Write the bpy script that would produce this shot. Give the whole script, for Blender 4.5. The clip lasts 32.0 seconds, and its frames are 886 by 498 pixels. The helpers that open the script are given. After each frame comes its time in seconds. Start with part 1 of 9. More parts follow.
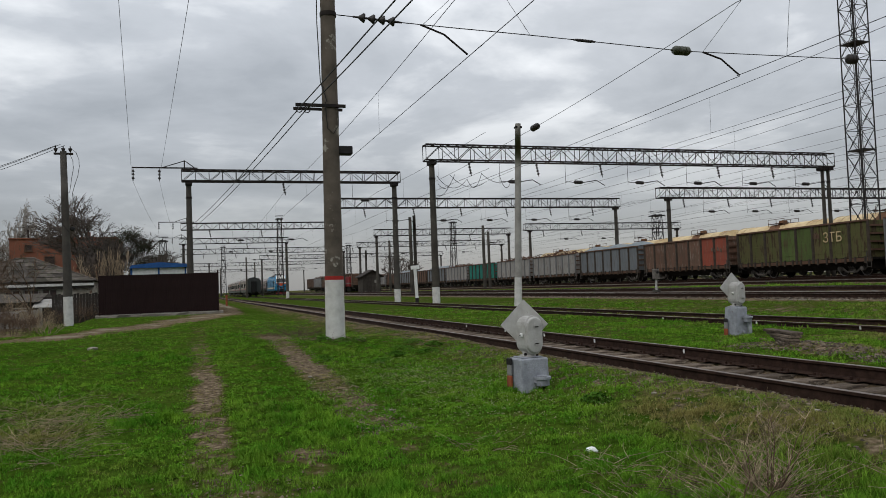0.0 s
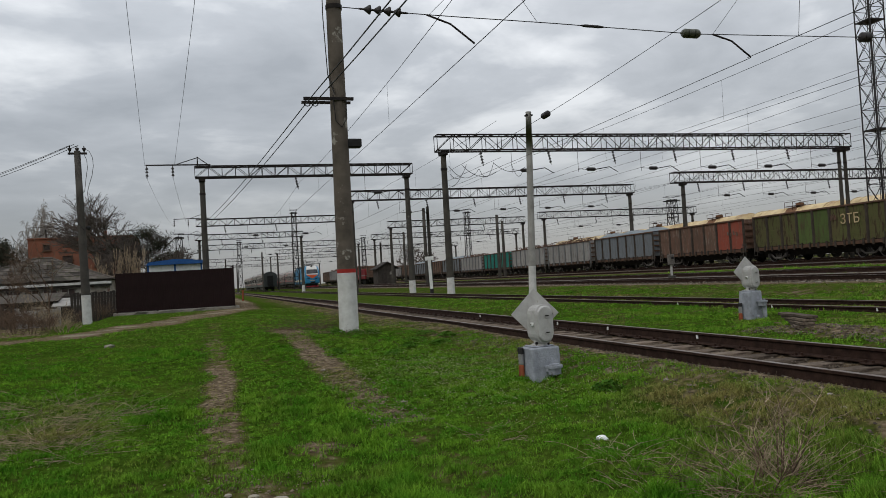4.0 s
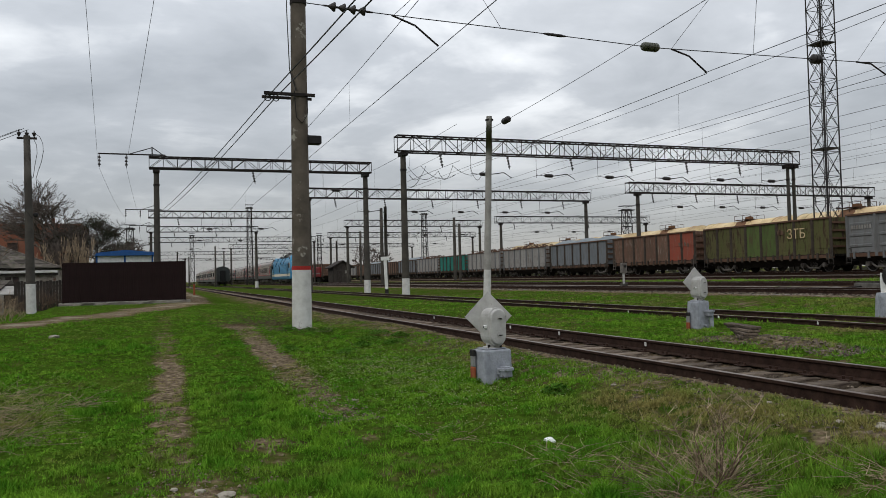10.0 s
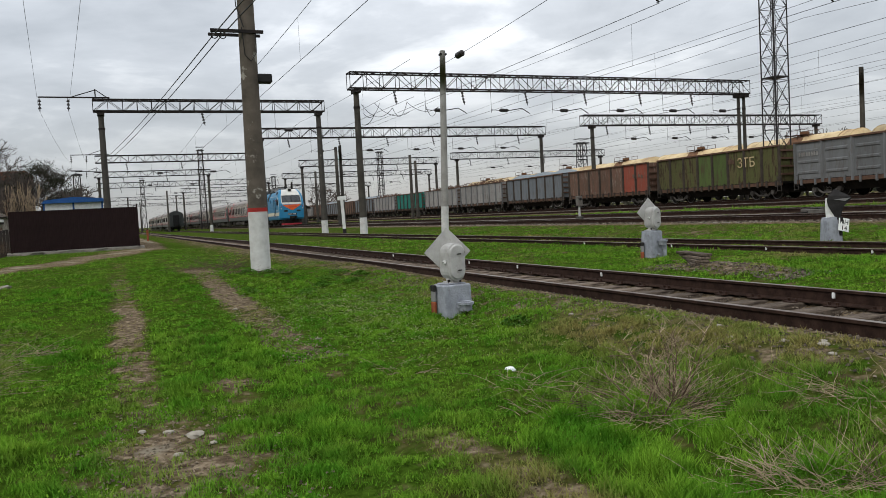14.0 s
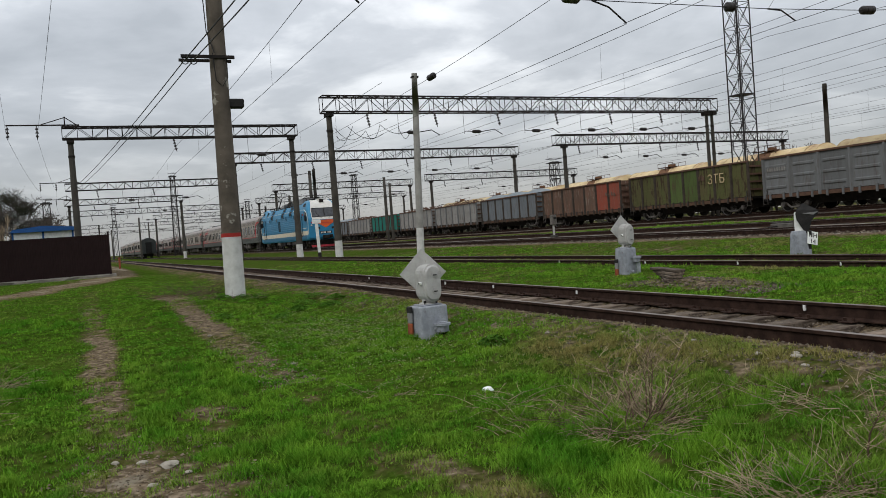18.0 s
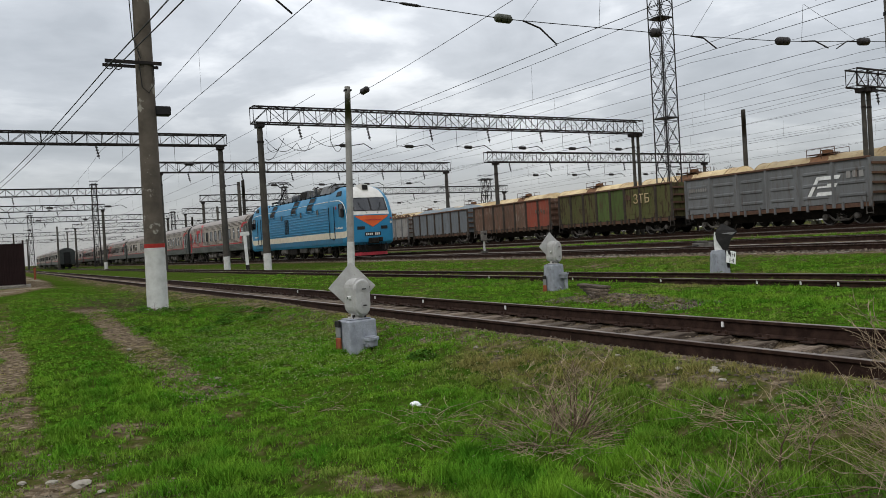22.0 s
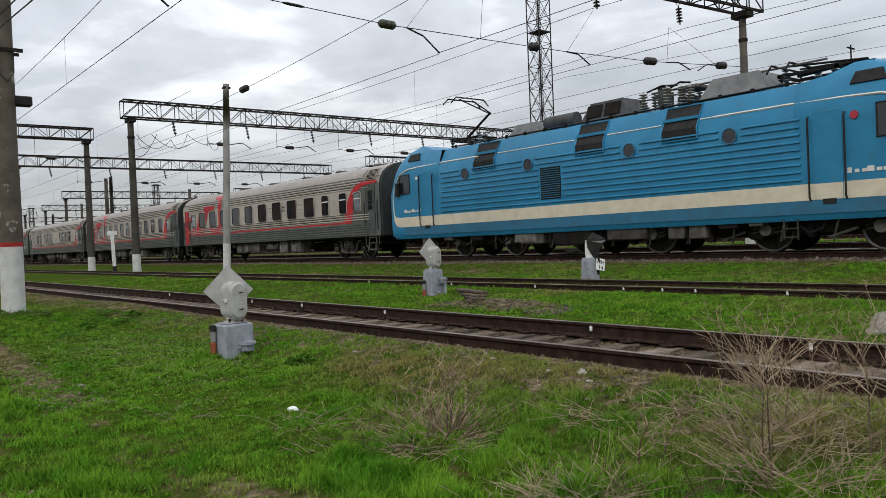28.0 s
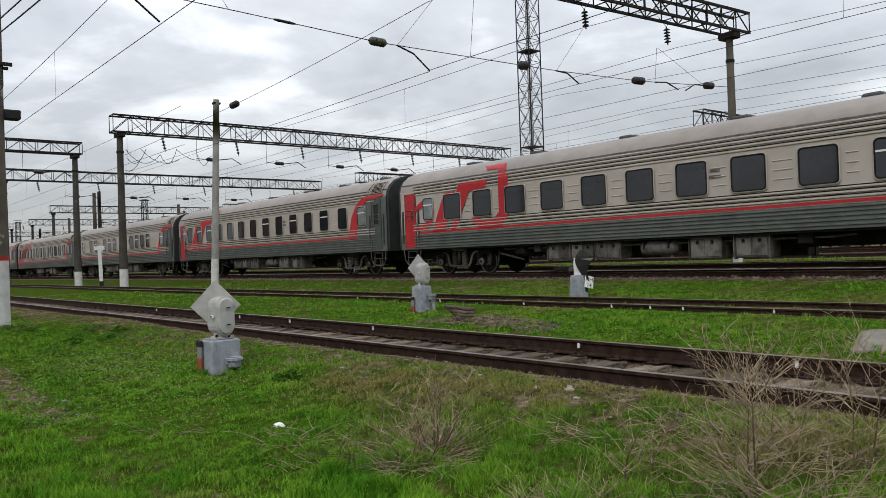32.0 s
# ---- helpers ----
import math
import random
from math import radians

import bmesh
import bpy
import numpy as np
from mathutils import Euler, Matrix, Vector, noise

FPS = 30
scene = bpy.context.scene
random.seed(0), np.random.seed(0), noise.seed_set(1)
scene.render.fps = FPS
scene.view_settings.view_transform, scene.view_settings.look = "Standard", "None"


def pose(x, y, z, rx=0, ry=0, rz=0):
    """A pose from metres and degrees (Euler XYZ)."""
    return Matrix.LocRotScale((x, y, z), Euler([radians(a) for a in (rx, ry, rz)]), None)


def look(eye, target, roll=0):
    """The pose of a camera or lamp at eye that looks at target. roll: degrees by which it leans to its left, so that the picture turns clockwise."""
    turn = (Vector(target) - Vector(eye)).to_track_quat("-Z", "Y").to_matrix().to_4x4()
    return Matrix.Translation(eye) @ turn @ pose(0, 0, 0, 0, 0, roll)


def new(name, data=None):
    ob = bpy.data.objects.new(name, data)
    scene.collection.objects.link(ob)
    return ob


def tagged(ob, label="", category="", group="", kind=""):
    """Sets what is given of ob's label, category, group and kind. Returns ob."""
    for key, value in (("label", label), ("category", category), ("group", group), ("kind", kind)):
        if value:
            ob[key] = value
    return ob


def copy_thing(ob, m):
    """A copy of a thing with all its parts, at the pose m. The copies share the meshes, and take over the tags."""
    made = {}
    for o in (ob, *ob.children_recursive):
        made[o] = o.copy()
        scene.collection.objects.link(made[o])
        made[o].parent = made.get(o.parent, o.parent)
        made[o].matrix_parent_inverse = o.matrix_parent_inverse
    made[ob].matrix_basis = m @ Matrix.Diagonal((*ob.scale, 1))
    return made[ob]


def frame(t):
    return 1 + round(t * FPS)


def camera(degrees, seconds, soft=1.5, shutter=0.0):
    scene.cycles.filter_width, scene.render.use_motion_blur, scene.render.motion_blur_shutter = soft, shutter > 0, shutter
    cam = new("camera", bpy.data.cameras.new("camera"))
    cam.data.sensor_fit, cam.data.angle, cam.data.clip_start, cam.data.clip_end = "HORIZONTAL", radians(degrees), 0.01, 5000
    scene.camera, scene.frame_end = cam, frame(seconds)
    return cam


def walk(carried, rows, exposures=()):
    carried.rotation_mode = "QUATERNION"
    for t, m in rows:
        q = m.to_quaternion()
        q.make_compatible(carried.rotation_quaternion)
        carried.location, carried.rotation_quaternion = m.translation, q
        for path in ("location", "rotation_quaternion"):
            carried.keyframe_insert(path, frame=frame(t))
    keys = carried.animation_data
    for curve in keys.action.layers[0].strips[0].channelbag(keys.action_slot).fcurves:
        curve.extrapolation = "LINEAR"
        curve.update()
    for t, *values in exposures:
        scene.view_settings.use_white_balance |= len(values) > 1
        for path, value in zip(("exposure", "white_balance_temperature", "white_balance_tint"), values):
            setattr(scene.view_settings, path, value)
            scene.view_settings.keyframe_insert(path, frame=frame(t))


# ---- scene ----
cam = camera(59.62, 32.0, soft=0.45)
PATH = [
    (0, (-0.045, 0.091, 1.568), (6.138, 19.088, 2.503), -2.07),
    (0.5, (-0.025, 0.081, 1.570), (6.049, 19.113, 2.521), -1.71),
    (1, (0.027, 0.076, 1.566), (6.034, 19.135, 2.394), -2.40),
    (1.5, (0.053, 0.081, 1.561), (6.039, 19.150, 2.290), -3.16),
    (2, (0.053, 0.083, 1.560), (6.004, 19.163, 2.303), -3.21),
    (2.5, (0.043, 0.088, 1.561), (5.867, 19.208, 2.272), -3.21),
    (4.5, (0.040, 0.079, 1.579), (5.847, 19.205, 2.285), -3.35),
    (5, (0.025, 0.061, 1.587), (5.866, 19.155, 2.735), -2.42),
    (5.5, (0.032, 0.052, 1.579), (5.933, 19.117, 2.887), -1.98),
    (6, (0.048, 0.065, 1.570), (6.466, 18.963, 2.855), -1.97),
    (6.5, (0.043, 0.061, 1.570), (6.928, 18.814, 2.524), -1.70),
    (7, (0.032, 0.065, 1.568), (6.954, 18.809, 2.426), -1.49),
    (7.5, (0.029, 0.064, 1.569), (6.945, 18.810, 2.427), -1.18),
    (8, (0.031, 0.064, 1.564), (6.938, 18.813, 2.435), -0.72),
    (8.5, (0.038, 0.064, 1.565), (6.936, 18.817, 2.415), -0.66),
    (9, (0.042, 0.055, 1.563), (6.933, 18.813, 2.381), -0.88),
    (9.5, (0.043, 0.049, 1.564), (6.924, 18.811, 2.380), -1.22),
    (10, (0.022, 0.032, 1.562), (6.897, 18.800, 2.259), -1.41),
    (10.5, (0.006, 0.014, 1.552), (6.840, 18.810, 1.588), -1.79),
    (11, (-0.001, 0.015, 1.552), (7.060, 18.718, 0.963), -2.39),
    (11.5, (-0.007, 0.031, 1.555), (7.446, 18.526, 0.014), -2.52),
    (12, (-0.008, 0.019, 1.547), (7.555, 18.499, 0.415), -2.48),
    (12.5, (0.000, 0.008, 1.542), (7.706, 18.440, 0.617), -2.86),
    (13, (-0.003, 0.006, 1.541), (7.735, 18.424, 0.589), -3.14),
    (13.5, (-0.008, -0.009, 1.546), (7.721, 18.412, 0.586), -3.10),
    (14, (-0.006, -0.010, 1.550), (7.824, 18.369, 0.594), -3.08),
    (14.5, (0.002, -0.018, 1.549), (7.875, 18.346, 0.653), -3.31),
    (16.5, (0.011, -0.029, 1.546), (8.069, 18.264, 0.897), -4.73),
    (17, (0.017, -0.015, 1.544), (8.255, 18.201, 0.973), -4.69),
    (17.5, (0.009, -0.019, 1.547), (8.415, 18.121, 1.020), -4.61),
    (18, (0.000, -0.019, 1.547), (8.437, 18.109, 1.100), -4.23),
    (18.5, (-0.010, -0.020, 1.542), (8.548, 18.051, 1.098), -3.76),
    (19, (-0.015, -0.014, 1.543), (8.730, 17.967, 1.109), -3.67),
    (19.5, (-0.018, -0.010, 1.546), (8.926, 17.875, 1.172), -3.49),
    (20, (-0.007, -0.006, 1.545), (9.105, 17.796, 1.334), -3.46),
    (20.5, (0.007, -0.010, 1.544), (9.323, 17.687, 1.327), -3.43),
    (21, (0.017, -0.007, 1.542), (9.586, 17.554, 1.306), -3.44),
    (21.5, (0.017, -0.013, 1.543), (9.809, 17.425, 1.356), -3.35),
    (22, (0.021, -0.015, 1.540), (10.052, 17.286, 1.358), -3.34),
    (22.5, (0.005, -0.016, 1.541), (10.294, 17.134, 1.348), -3.29),
    (23, (-0.010, -0.006, 1.539), (10.380, 17.082, 1.348), -3.03),
    (23.5, (-0.019, -0.003, 1.538), (10.367, 17.087, 1.359), -2.85),
    (24, (-0.029, -0.016, 1.539), (10.349, 17.080, 1.368), -2.76),
    (24.5, (-0.028, -0.019, 1.541), (10.526, 16.969, 1.357), -2.75),
    (25, (-0.026, -0.026, 1.542), (10.892, 16.730, 1.347), -2.73),
    (25.5, (-0.033, -0.039, 1.541), (11.222, 16.492, 1.333), -2.56),
    (26, (-0.021, -0.034, 1.537), (11.658, 16.200, 1.319), -2.34),
    (26.5, (-0.015, -0.047, 1.542), (11.983, 15.953, 1.310), -2.31),
    (28.5, (-0.027, -0.091, 1.550), (12.645, 15.381, 1.380), -2.27),
    (29, (-0.028, -0.097, 1.548), (12.699, 15.331, 1.496), -2.12),
    (29.5, (-0.040, -0.093, 1.552), (12.692, 15.331, 1.562), -2.01),
    (30, (-0.036, -0.096, 1.548), (12.685, 15.337, 1.580), -1.95),
    (30.5, (-0.039, -0.101, 1.549), (12.681, 15.333, 1.618), -1.92),
    (31, (-0.037, -0.100, 1.549), (12.741, 15.285, 1.681), -1.88),
    (31.5, (-0.030, -0.096, 1.552), (12.779, 15.262, 1.735), -1.83),
    (32, (-0.024, -0.098, 1.543), (12.773, 15.271, 1.740), -2.04),
]
walk(cam, [(t, look(eye, target, roll)) for t, eye, target, roll in PATH], [(0.0, -0.4), (1.0, -0.27), (2.0, -0.25), (5.0, -0.52), (7.0, -0.35), (9.0, -0.3), (10.2, -0.26), (11.4, 0.0), (14.0, 0.03), (17.0, -0.12), (20.0, -0.2), (22.0, -0.12), (25.0, -0.1), (26.0, -0.02), (32.0, -0.03)])

# ---- sky and sun: high overcast, brighter near the horizon ----
world = bpy.data.worlds.new("overcast_sky")
scene.world = world
world.use_nodes = True
wn, wl = world.node_tree.nodes, world.node_tree.links
wn.clear()


def wnode(kind, **values):
    n = wn.new(kind)
    for key, value in values.items():
        n.inputs[key].default_value = value
    return n


w_out = wn.new("ShaderNodeOutputWorld")
w_bg = wnode("ShaderNodeBackground", Strength=1.0)
w_sky = wn.new("ShaderNodeTexSky")
w_sky.sky_type = "NISHITA"
w_sky.sun_disc = False
w_sky.sun_elevation, w_sky.sun_rotation = radians(42), radians(35)
w_co = wn.new("ShaderNodeTexCoord")
w_sep = wn.new("ShaderNodeSeparateXYZ")
wl.new(w_co.outputs["Generated"], w_sep.inputs[0])
w_up = wn.new("ShaderNodeMath")
w_up.operation = "MAXIMUM"
w_up.inputs[1].default_value = 0.0
wl.new(w_sep.outputs["Z"], w_up.inputs[0])
w_lift = wn.new("ShaderNodeMath")
w_lift.operation = "ADD"
w_lift.inputs[1].default_value = 0.16
wl.new(w_up.outputs[0], w_lift.inputs[0])
w_flat = wn.new("ShaderNodeVectorMath")
w_flat.operation = "DIVIDE"
w_comb = wn.new("ShaderNodeCombineXYZ")
for k in range(3):
    wl.new(w_lift.outputs[0], w_comb.inputs[k])
wl.new(w_co.outputs["Generated"], w_flat.inputs[0])
wl.new(w_comb.outputs[0], w_flat.inputs[1])
w_n1 = wnode("ShaderNodeTexNoise", Scale=1.15, Detail=6.0, Roughness=0.52, Distortion=0.5)
w_n2 = wnode("ShaderNodeTexNoise", Scale=4.2, Detail=5.0, Roughness=0.55, Distortion=0.2)
for n in (w_n1, w_n2):
    wl.new(w_flat.outputs[0], n.inputs["Vector"])
w_mix = wn.new("ShaderNodeMath")
w_mix.operation = "MULTIPLY_ADD"
w_mix.inputs[1].default_value = 0.3
wl.new(w_n2.outputs["Fac"], w_mix.inputs[0])
wl.new(w_n1.outputs["Fac"], w_mix.inputs[2])
w_ramp = wn.new("ShaderNodeValToRGB")
w_ramp.color_ramp.elements[0].position, w_ramp.color_ramp.elements[0].color = 0.45, (0.45, 0.482, 0.52, 1)
w_ramp.color_ramp.elements[1].position, w_ramp.color_ramp.elements[1].color = 0.80, (1.015, 1.045, 1.075, 1)
e = w_ramp.color_ramp.elements.new(0.64)
e.color = (0.62, 0.655, 0.70, 1)
wl.new(w_mix.outputs[0], w_ramp.inputs[0])
# pale band towards the horizon
w_hor = wn.new("ShaderNodeValToRGB")
w_hor.color_ramp.elements[0].position, w_hor.color_ramp.elements[0].color = 0.0, (1, 1, 1, 1)
w_hor.color_ramp.elements[1].position, w_hor.color_ramp.elements[1].color = 0.22, (0, 0, 0, 1)
wl.new(w_up.outputs[0], w_hor.inputs[0])
w_m2 = wn.new("ShaderNodeMix")
w_m2.data_type = "RGBA"
wl.new(w_hor.outputs[0], w_m2.inputs["Factor"])
wl.new(w_ramp.outputs[0], w_m2.inputs["A"])
w_m2.inputs["B"].default_value = (0.50, 0.525, 0.555, 1)
w_add = wn.new("ShaderNodeMix")
w_add.data_type, w_add.blend_type = "RGBA", "ADD"
w_add.inputs["Factor"].default_value = 0.012
# an overcast sky grows brighter towards the zenith
w_gr = wn.new("ShaderNodeMath")
w_gr.operation = "MULTIPLY_ADD"
w_gr.inputs[1].default_value, w_gr.inputs[2].default_value = 1.68, 0.66
wl.new(w_up.outputs[0], w_gr.inputs[0])
w_sc = wn.new("ShaderNodeVectorMath")
w_sc.operation = "SCALE"
wl.new(w_m2.outputs["Result"], w_sc.inputs[0])
wl.new(w_gr.outputs[0], w_sc.inputs["Scale"])
wl.new(w_sc.outputs[0], w_add.inputs["A"])
wl.new(w_sky.outputs[0], w_add.inputs["B"])
wl.new(w_add.outputs["Result"], w_bg.inputs["Color"])
wl.new(w_bg.outputs[0], w_out.inputs[0])

sun_data = bpy.data.lights.new("sun", "SUN")
sun_data.energy, sun_data.angle, sun_data.color = 1.15, radians(22), (1.0, 0.955, 0.87)
sun = new("sun", sun_data)
sun.matrix_basis = look((-50, -28, 55), (0, 0, 0))
scene.view_settings.exposure = 0.0

# ---- materials ----
def mat(name, base, second=None, rough=0.75, metal=0.0, scale=6.0, mix=(0.4, 0.65), bump=0.25, bump_scale=40.0, third=None, rust=(0.62, 0.72), rust_scale=2.0, vary=0.0, island=0.0, spec=0.1, stretch=(1, 1, 1)):
    """A weathered surface: two tones by large noise, an optional third tone in stains, fine relief, and a change of value from piece to piece."""
    m = bpy.data.materials.new(name)
    m.use_nodes = True
    nt = m.node_tree
    b = nt.nodes["Principled BSDF"]
    b.inputs["Roughness"].default_value, b.inputs["Metallic"].default_value = rough, metal
    b.inputs["Specular IOR Level"].default_value = spec
    co = nt.nodes.new("ShaderNodeTexCoord")
    mp = nt.nodes.new("ShaderNodeMapping")
    mp.inputs["Scale"].default_value = stretch
    nt.links.new(co.outputs["Object"], mp.inputs["Vector"])
    n1 = nt.nodes.new("ShaderNodeTexNoise")
    n1.inputs["Scale"].default_value, n1.inputs["Detail"].default_value, n1.inputs["Roughness"].default_value = scale, 6.0, 0.6
    nt.links.new(mp.outputs[0], n1.inputs["Vector"])
    second = second or tuple(c * 0.7 for c in base)
    r = nt.nodes.new("ShaderNodeValToRGB")
    r.color_ramp.elements[0].position, r.color_ramp.elements[0].color = mix[0], (*base, 1)
    r.color_ramp.elements[1].position, r.color_ramp.elements[1].color = mix[1], (*second, 1)
    nt.links.new(n1.outputs["Fac"], r.inputs[0])
    out = r.outputs[0]
    if third:
        n3 = nt.nodes.new("ShaderNodeTexNoise")
        n3.inputs["Scale"].default_value, n3.inputs["Detail"].default_value, n3.inputs["Roughness"].default_value = rust_scale, 8.0, 0.65
        nt.links.new(mp.outputs[0], n3.inputs["Vector"])
        r3 = nt.nodes.new("ShaderNodeValToRGB")
        r3.color_ramp.elements[0].position, r3.color_ramp.elements[1].position = rust
        nt.links.new(n3.outputs["Fac"], r3.inputs[0])
        mx = nt.nodes.new("ShaderNodeMix")
        mx.data_type = "RGBA"
        nt.links.new(r3.outputs[0], mx.inputs["Factor"])
        nt.links.new(out, mx.inputs["A"])
        mx.inputs["B"].default_value = (*third, 1)
        out = mx.outputs["Result"]
    for amount, kind, socket in ((vary, "ShaderNodeObjectInfo", "Random"), (island, "ShaderNodeNewGeometry", "Random Per Island")):
        if amount:
            inf = nt.nodes.new(kind)
            mr = nt.nodes.new("ShaderNodeMapRange")
            mr.inputs["To Min"].default_value, mr.inputs["To Max"].default_value = 1 - amount, 1 + amount
            nt.links.new(inf.outputs[socket], mr.inputs["Value"])
            vm = nt.nodes.new("ShaderNodeVectorMath")
            vm.operation = "SCALE"
            nt.links.new(out, vm.inputs[0])
            nt.links.new(mr.outputs[0], vm.inputs["Scale"])
            out = vm.outputs[0]
    nt.links.new(out, b.inputs["Base Color"])
    if bump:
        n2 = nt.nodes.new("ShaderNodeTexNoise")
        n2.inputs["Scale"].default_value, n2.inputs["Detail"].default_value = bump_scale, 4.0
        nt.links.new(co.outputs["Object"], n2.inputs["Vector"])
        bp = nt.nodes.new("ShaderNodeBump")
        bp.inputs["Strength"].default_value, bp.inputs["Distance"].default_value = bump, 0.02
        nt.links.new(n2.outputs["Fac"], bp.inputs["Height"])
        nt.links.new(bp.outputs[0], b.inputs["Normal"])
    return m


M = {}
M["rail"] = mat("rusty_rail", (0.021, 0.0115, 0.0085), (0.045, 0.026, 0.019), 0.8, 0.1, 9, bump_scale=60)
M["rail_top"] = mat("worn_rail_head", (0.20, 0.17, 0.15), (0.11, 0.08, 0.065), 0.5, 0.7, 3)
M["sleeper"] = mat("weathered_timber", (0.165, 0.13, 0.1), (0.055, 0.04, 0.031), 0.9, 0, 5, bump=0.5, vary=0.45, stretch=(1, 6, 6))
M["sleeper_c"] = mat("old_concrete_sleeper", (0.27, 0.25, 0.22), (0.16, 0.14, 0.12), 0.9, 0, 4, vary=0.2)
M["rut_stone"] = mat("rut_stone", (0.16, 0.128, 0.09), (0.09, 0.07, 0.05), 0.95, 0, 5, island=0.6)
M["gravel"] = mat("gravel_stone", (0.135, 0.11, 0.085), (0.06, 0.047, 0.037), 0.95, 0, 5, island=0.6)
M["concrete"] = mat("old_concrete", (0.12, 0.1, 0.081), (0.07, 0.058, 0.047), 0.9, 0, 1.9, bump=0.6, third=(0.27, 0.25, 0.215), rust=(0.585, 0.615), rust_scale=1.7)
M["concrete_mid"] = mat("grey_post_concrete", (0.07, 0.064, 0.056), (0.047, 0.043, 0.038), 0.9, 0, 1.4, bump=0.4, third=(0.13, 0.12, 0.105), rust=(0.63, 0.66), rust_scale=1.5)
M["concrete_dark"] = mat("sooty_concrete", (0.046, 0.042, 0.036), (0.078, 0.07, 0.059), 0.9, 0, 1.2, bump=0.4)
M["concrete_grey"] = mat("brownish_grey_concrete", (0.13, 0.115, 0.098), (0.09, 0.08, 0.068), 0.9, 0, 1.4, bump=0.4)
M["concrete_pale"] = mat("pale_concrete", (0.30, 0.29, 0.27), (0.21, 0.2, 0.185), 0.9, 0, 2, bump=0.4)
M["whitewash"] = mat("whitewash", (0.54, 0.535, 0.515), (0.42, 0.41, 0.39), 0.9, 0, 4, third=(0.34, 0.32, 0.29), rust=(0.62, 0.75), rust_scale=5)
M["red_band"] = mat("red_paint_band", (0.35, 0.035, 0.03), None, 0.8)
M["steel_dark"] = mat("dark_lattice_steel", (0.018, 0.016, 0.0155), (0.034, 0.027, 0.024), 0.7, 0.3, 3)
M["steel_grey"] = mat("galvanised_lattice", (0.26, 0.26, 0.26), (0.16, 0.15, 0.145), 0.6, 0.5, 2)
M["tower_steel"] = mat("tower_steel", (0.04, 0.038, 0.037), (0.028, 0.025, 0.024), 0.6, 0.4, 2)
M["wire"] = mat("overhead_wire", (0.03, 0.029, 0.028), None, 0.6, 0.3, bump=0)
M["insulator"] = mat("dark_insulator", (0.016, 0.014, 0.014), (0.03, 0.023, 0.02), 0.5, 0, 20, spec=0.3)
M["insulator_green"] = mat("green_glass_insulator", (0.03, 0.036, 0.022), (0.07, 0.07, 0.045), 0.35, 0, 20, spec=0.4)
M["lever_grey"] = mat("silver_grey_paint", (0.42, 0.41, 0.395), (0.33, 0.32, 0.305), 0.6, 0.1, 7, third=(0.2, 0.16, 0.13), rust=(0.66, 0.72), rust_scale=9)
M["old_slab"] = mat("old_broken_slab", (0.2, 0.185, 0.16), (0.13, 0.115, 0.095), 0.95, 0, 3, bump=0.6)
M["lever_box"] = mat("blue_grey_paint", (0.29, 0.305, 0.335), (0.21, 0.22, 0.245), 0.75, 0, 9, third=(0.15, 0.14, 0.14), rust=(0.62, 0.7), rust_scale=12, bump=0.5)
M["black"] = mat("black_paint", (0.018, 0.017, 0.017), (0.03, 0.028, 0.027), 0.6)
M["white"] = mat("white_paint", (0.72, 0.72, 0.70), (0.58, 0.58, 0.56), 0.6, 0, 5)
M["orange_rust"] = mat("orange_rust", (0.26, 0.075, 0.035), (0.17, 0.05, 0.03), 0.85)
M["loco_blue"] = mat("loco_blue", (0.021, 0.185, 0.335), (0.018, 0.155, 0.29), 0.42, 0, 1.4, bump=0.04, bump_scale=8, third=(0.04, 0.13, 0.2), rust=(0.58, 0.8), rust_scale=2.5, spec=0.3)
M["loco_blue_low"] = mat("loco_sill_blue", (0.035, 0.14, 0.235), (0.04, 0.115, 0.18), 0.5, 0, 2.2, bump=0.06, third=(0.1, 0.09, 0.075), rust=(0.62, 0.8), rust_scale=3)
M["loco_cream"] = mat("loco_cream", (0.60, 0.535, 0.42), (0.52, 0.455, 0.35), 0.5, 0, 2.5, bump=0.04, third=(0.4, 0.33, 0.25), rust=(0.62, 0.8))
M["loco_white"] = mat("loco_white", (0.60, 0.585, 0.55), (0.52, 0.50, 0.46), 0.45, 0, 2.5, bump=0.04)
M["loco_orange"] = mat("loco_orange", (0.62, 0.115, 0.035), (0.52, 0.09, 0.03), 0.45, 0, 2, bump=0.04)
M["loco_red"] = mat("loco_red", (0.42, 0.045, 0.06), (0.28, 0.04, 0.05), 0.55, 0, 4)
M["loco_roof"] = mat("loco_roof_grey", (0.08, 0.082, 0.085), (0.05, 0.05, 0.052), 0.7, 0, 3)
M["loco_roof_pale"] = mat("loco_roof_pale", (0.19, 0.19, 0.19), (0.13, 0.13, 0.13), 0.6, 0.2, 3)
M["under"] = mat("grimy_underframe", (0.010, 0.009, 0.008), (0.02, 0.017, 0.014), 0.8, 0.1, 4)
M["under_grey"] = mat("dusty_equipment", (0.125, 0.115, 0.104), (0.06, 0.054, 0.049), 0.85, 0.1, 4, vary=0.5)
M["wheel"] = mat("wheel_steel", (0.022, 0.02, 0.018), (0.014, 0.012, 0.01), 0.6, 0.4, 5)
M["wheel_rim"] = mat("worn_wheel_rim", (0.16, 0.15, 0.14), (0.1, 0.09, 0.083), 0.4, 0.7, 5)
M["glass"] = mat("dark_window_glass", (0.012, 0.013, 0.016), (0.02, 0.021, 0.025), 0.06, 0, 1.5, bump=0, spec=0.6)
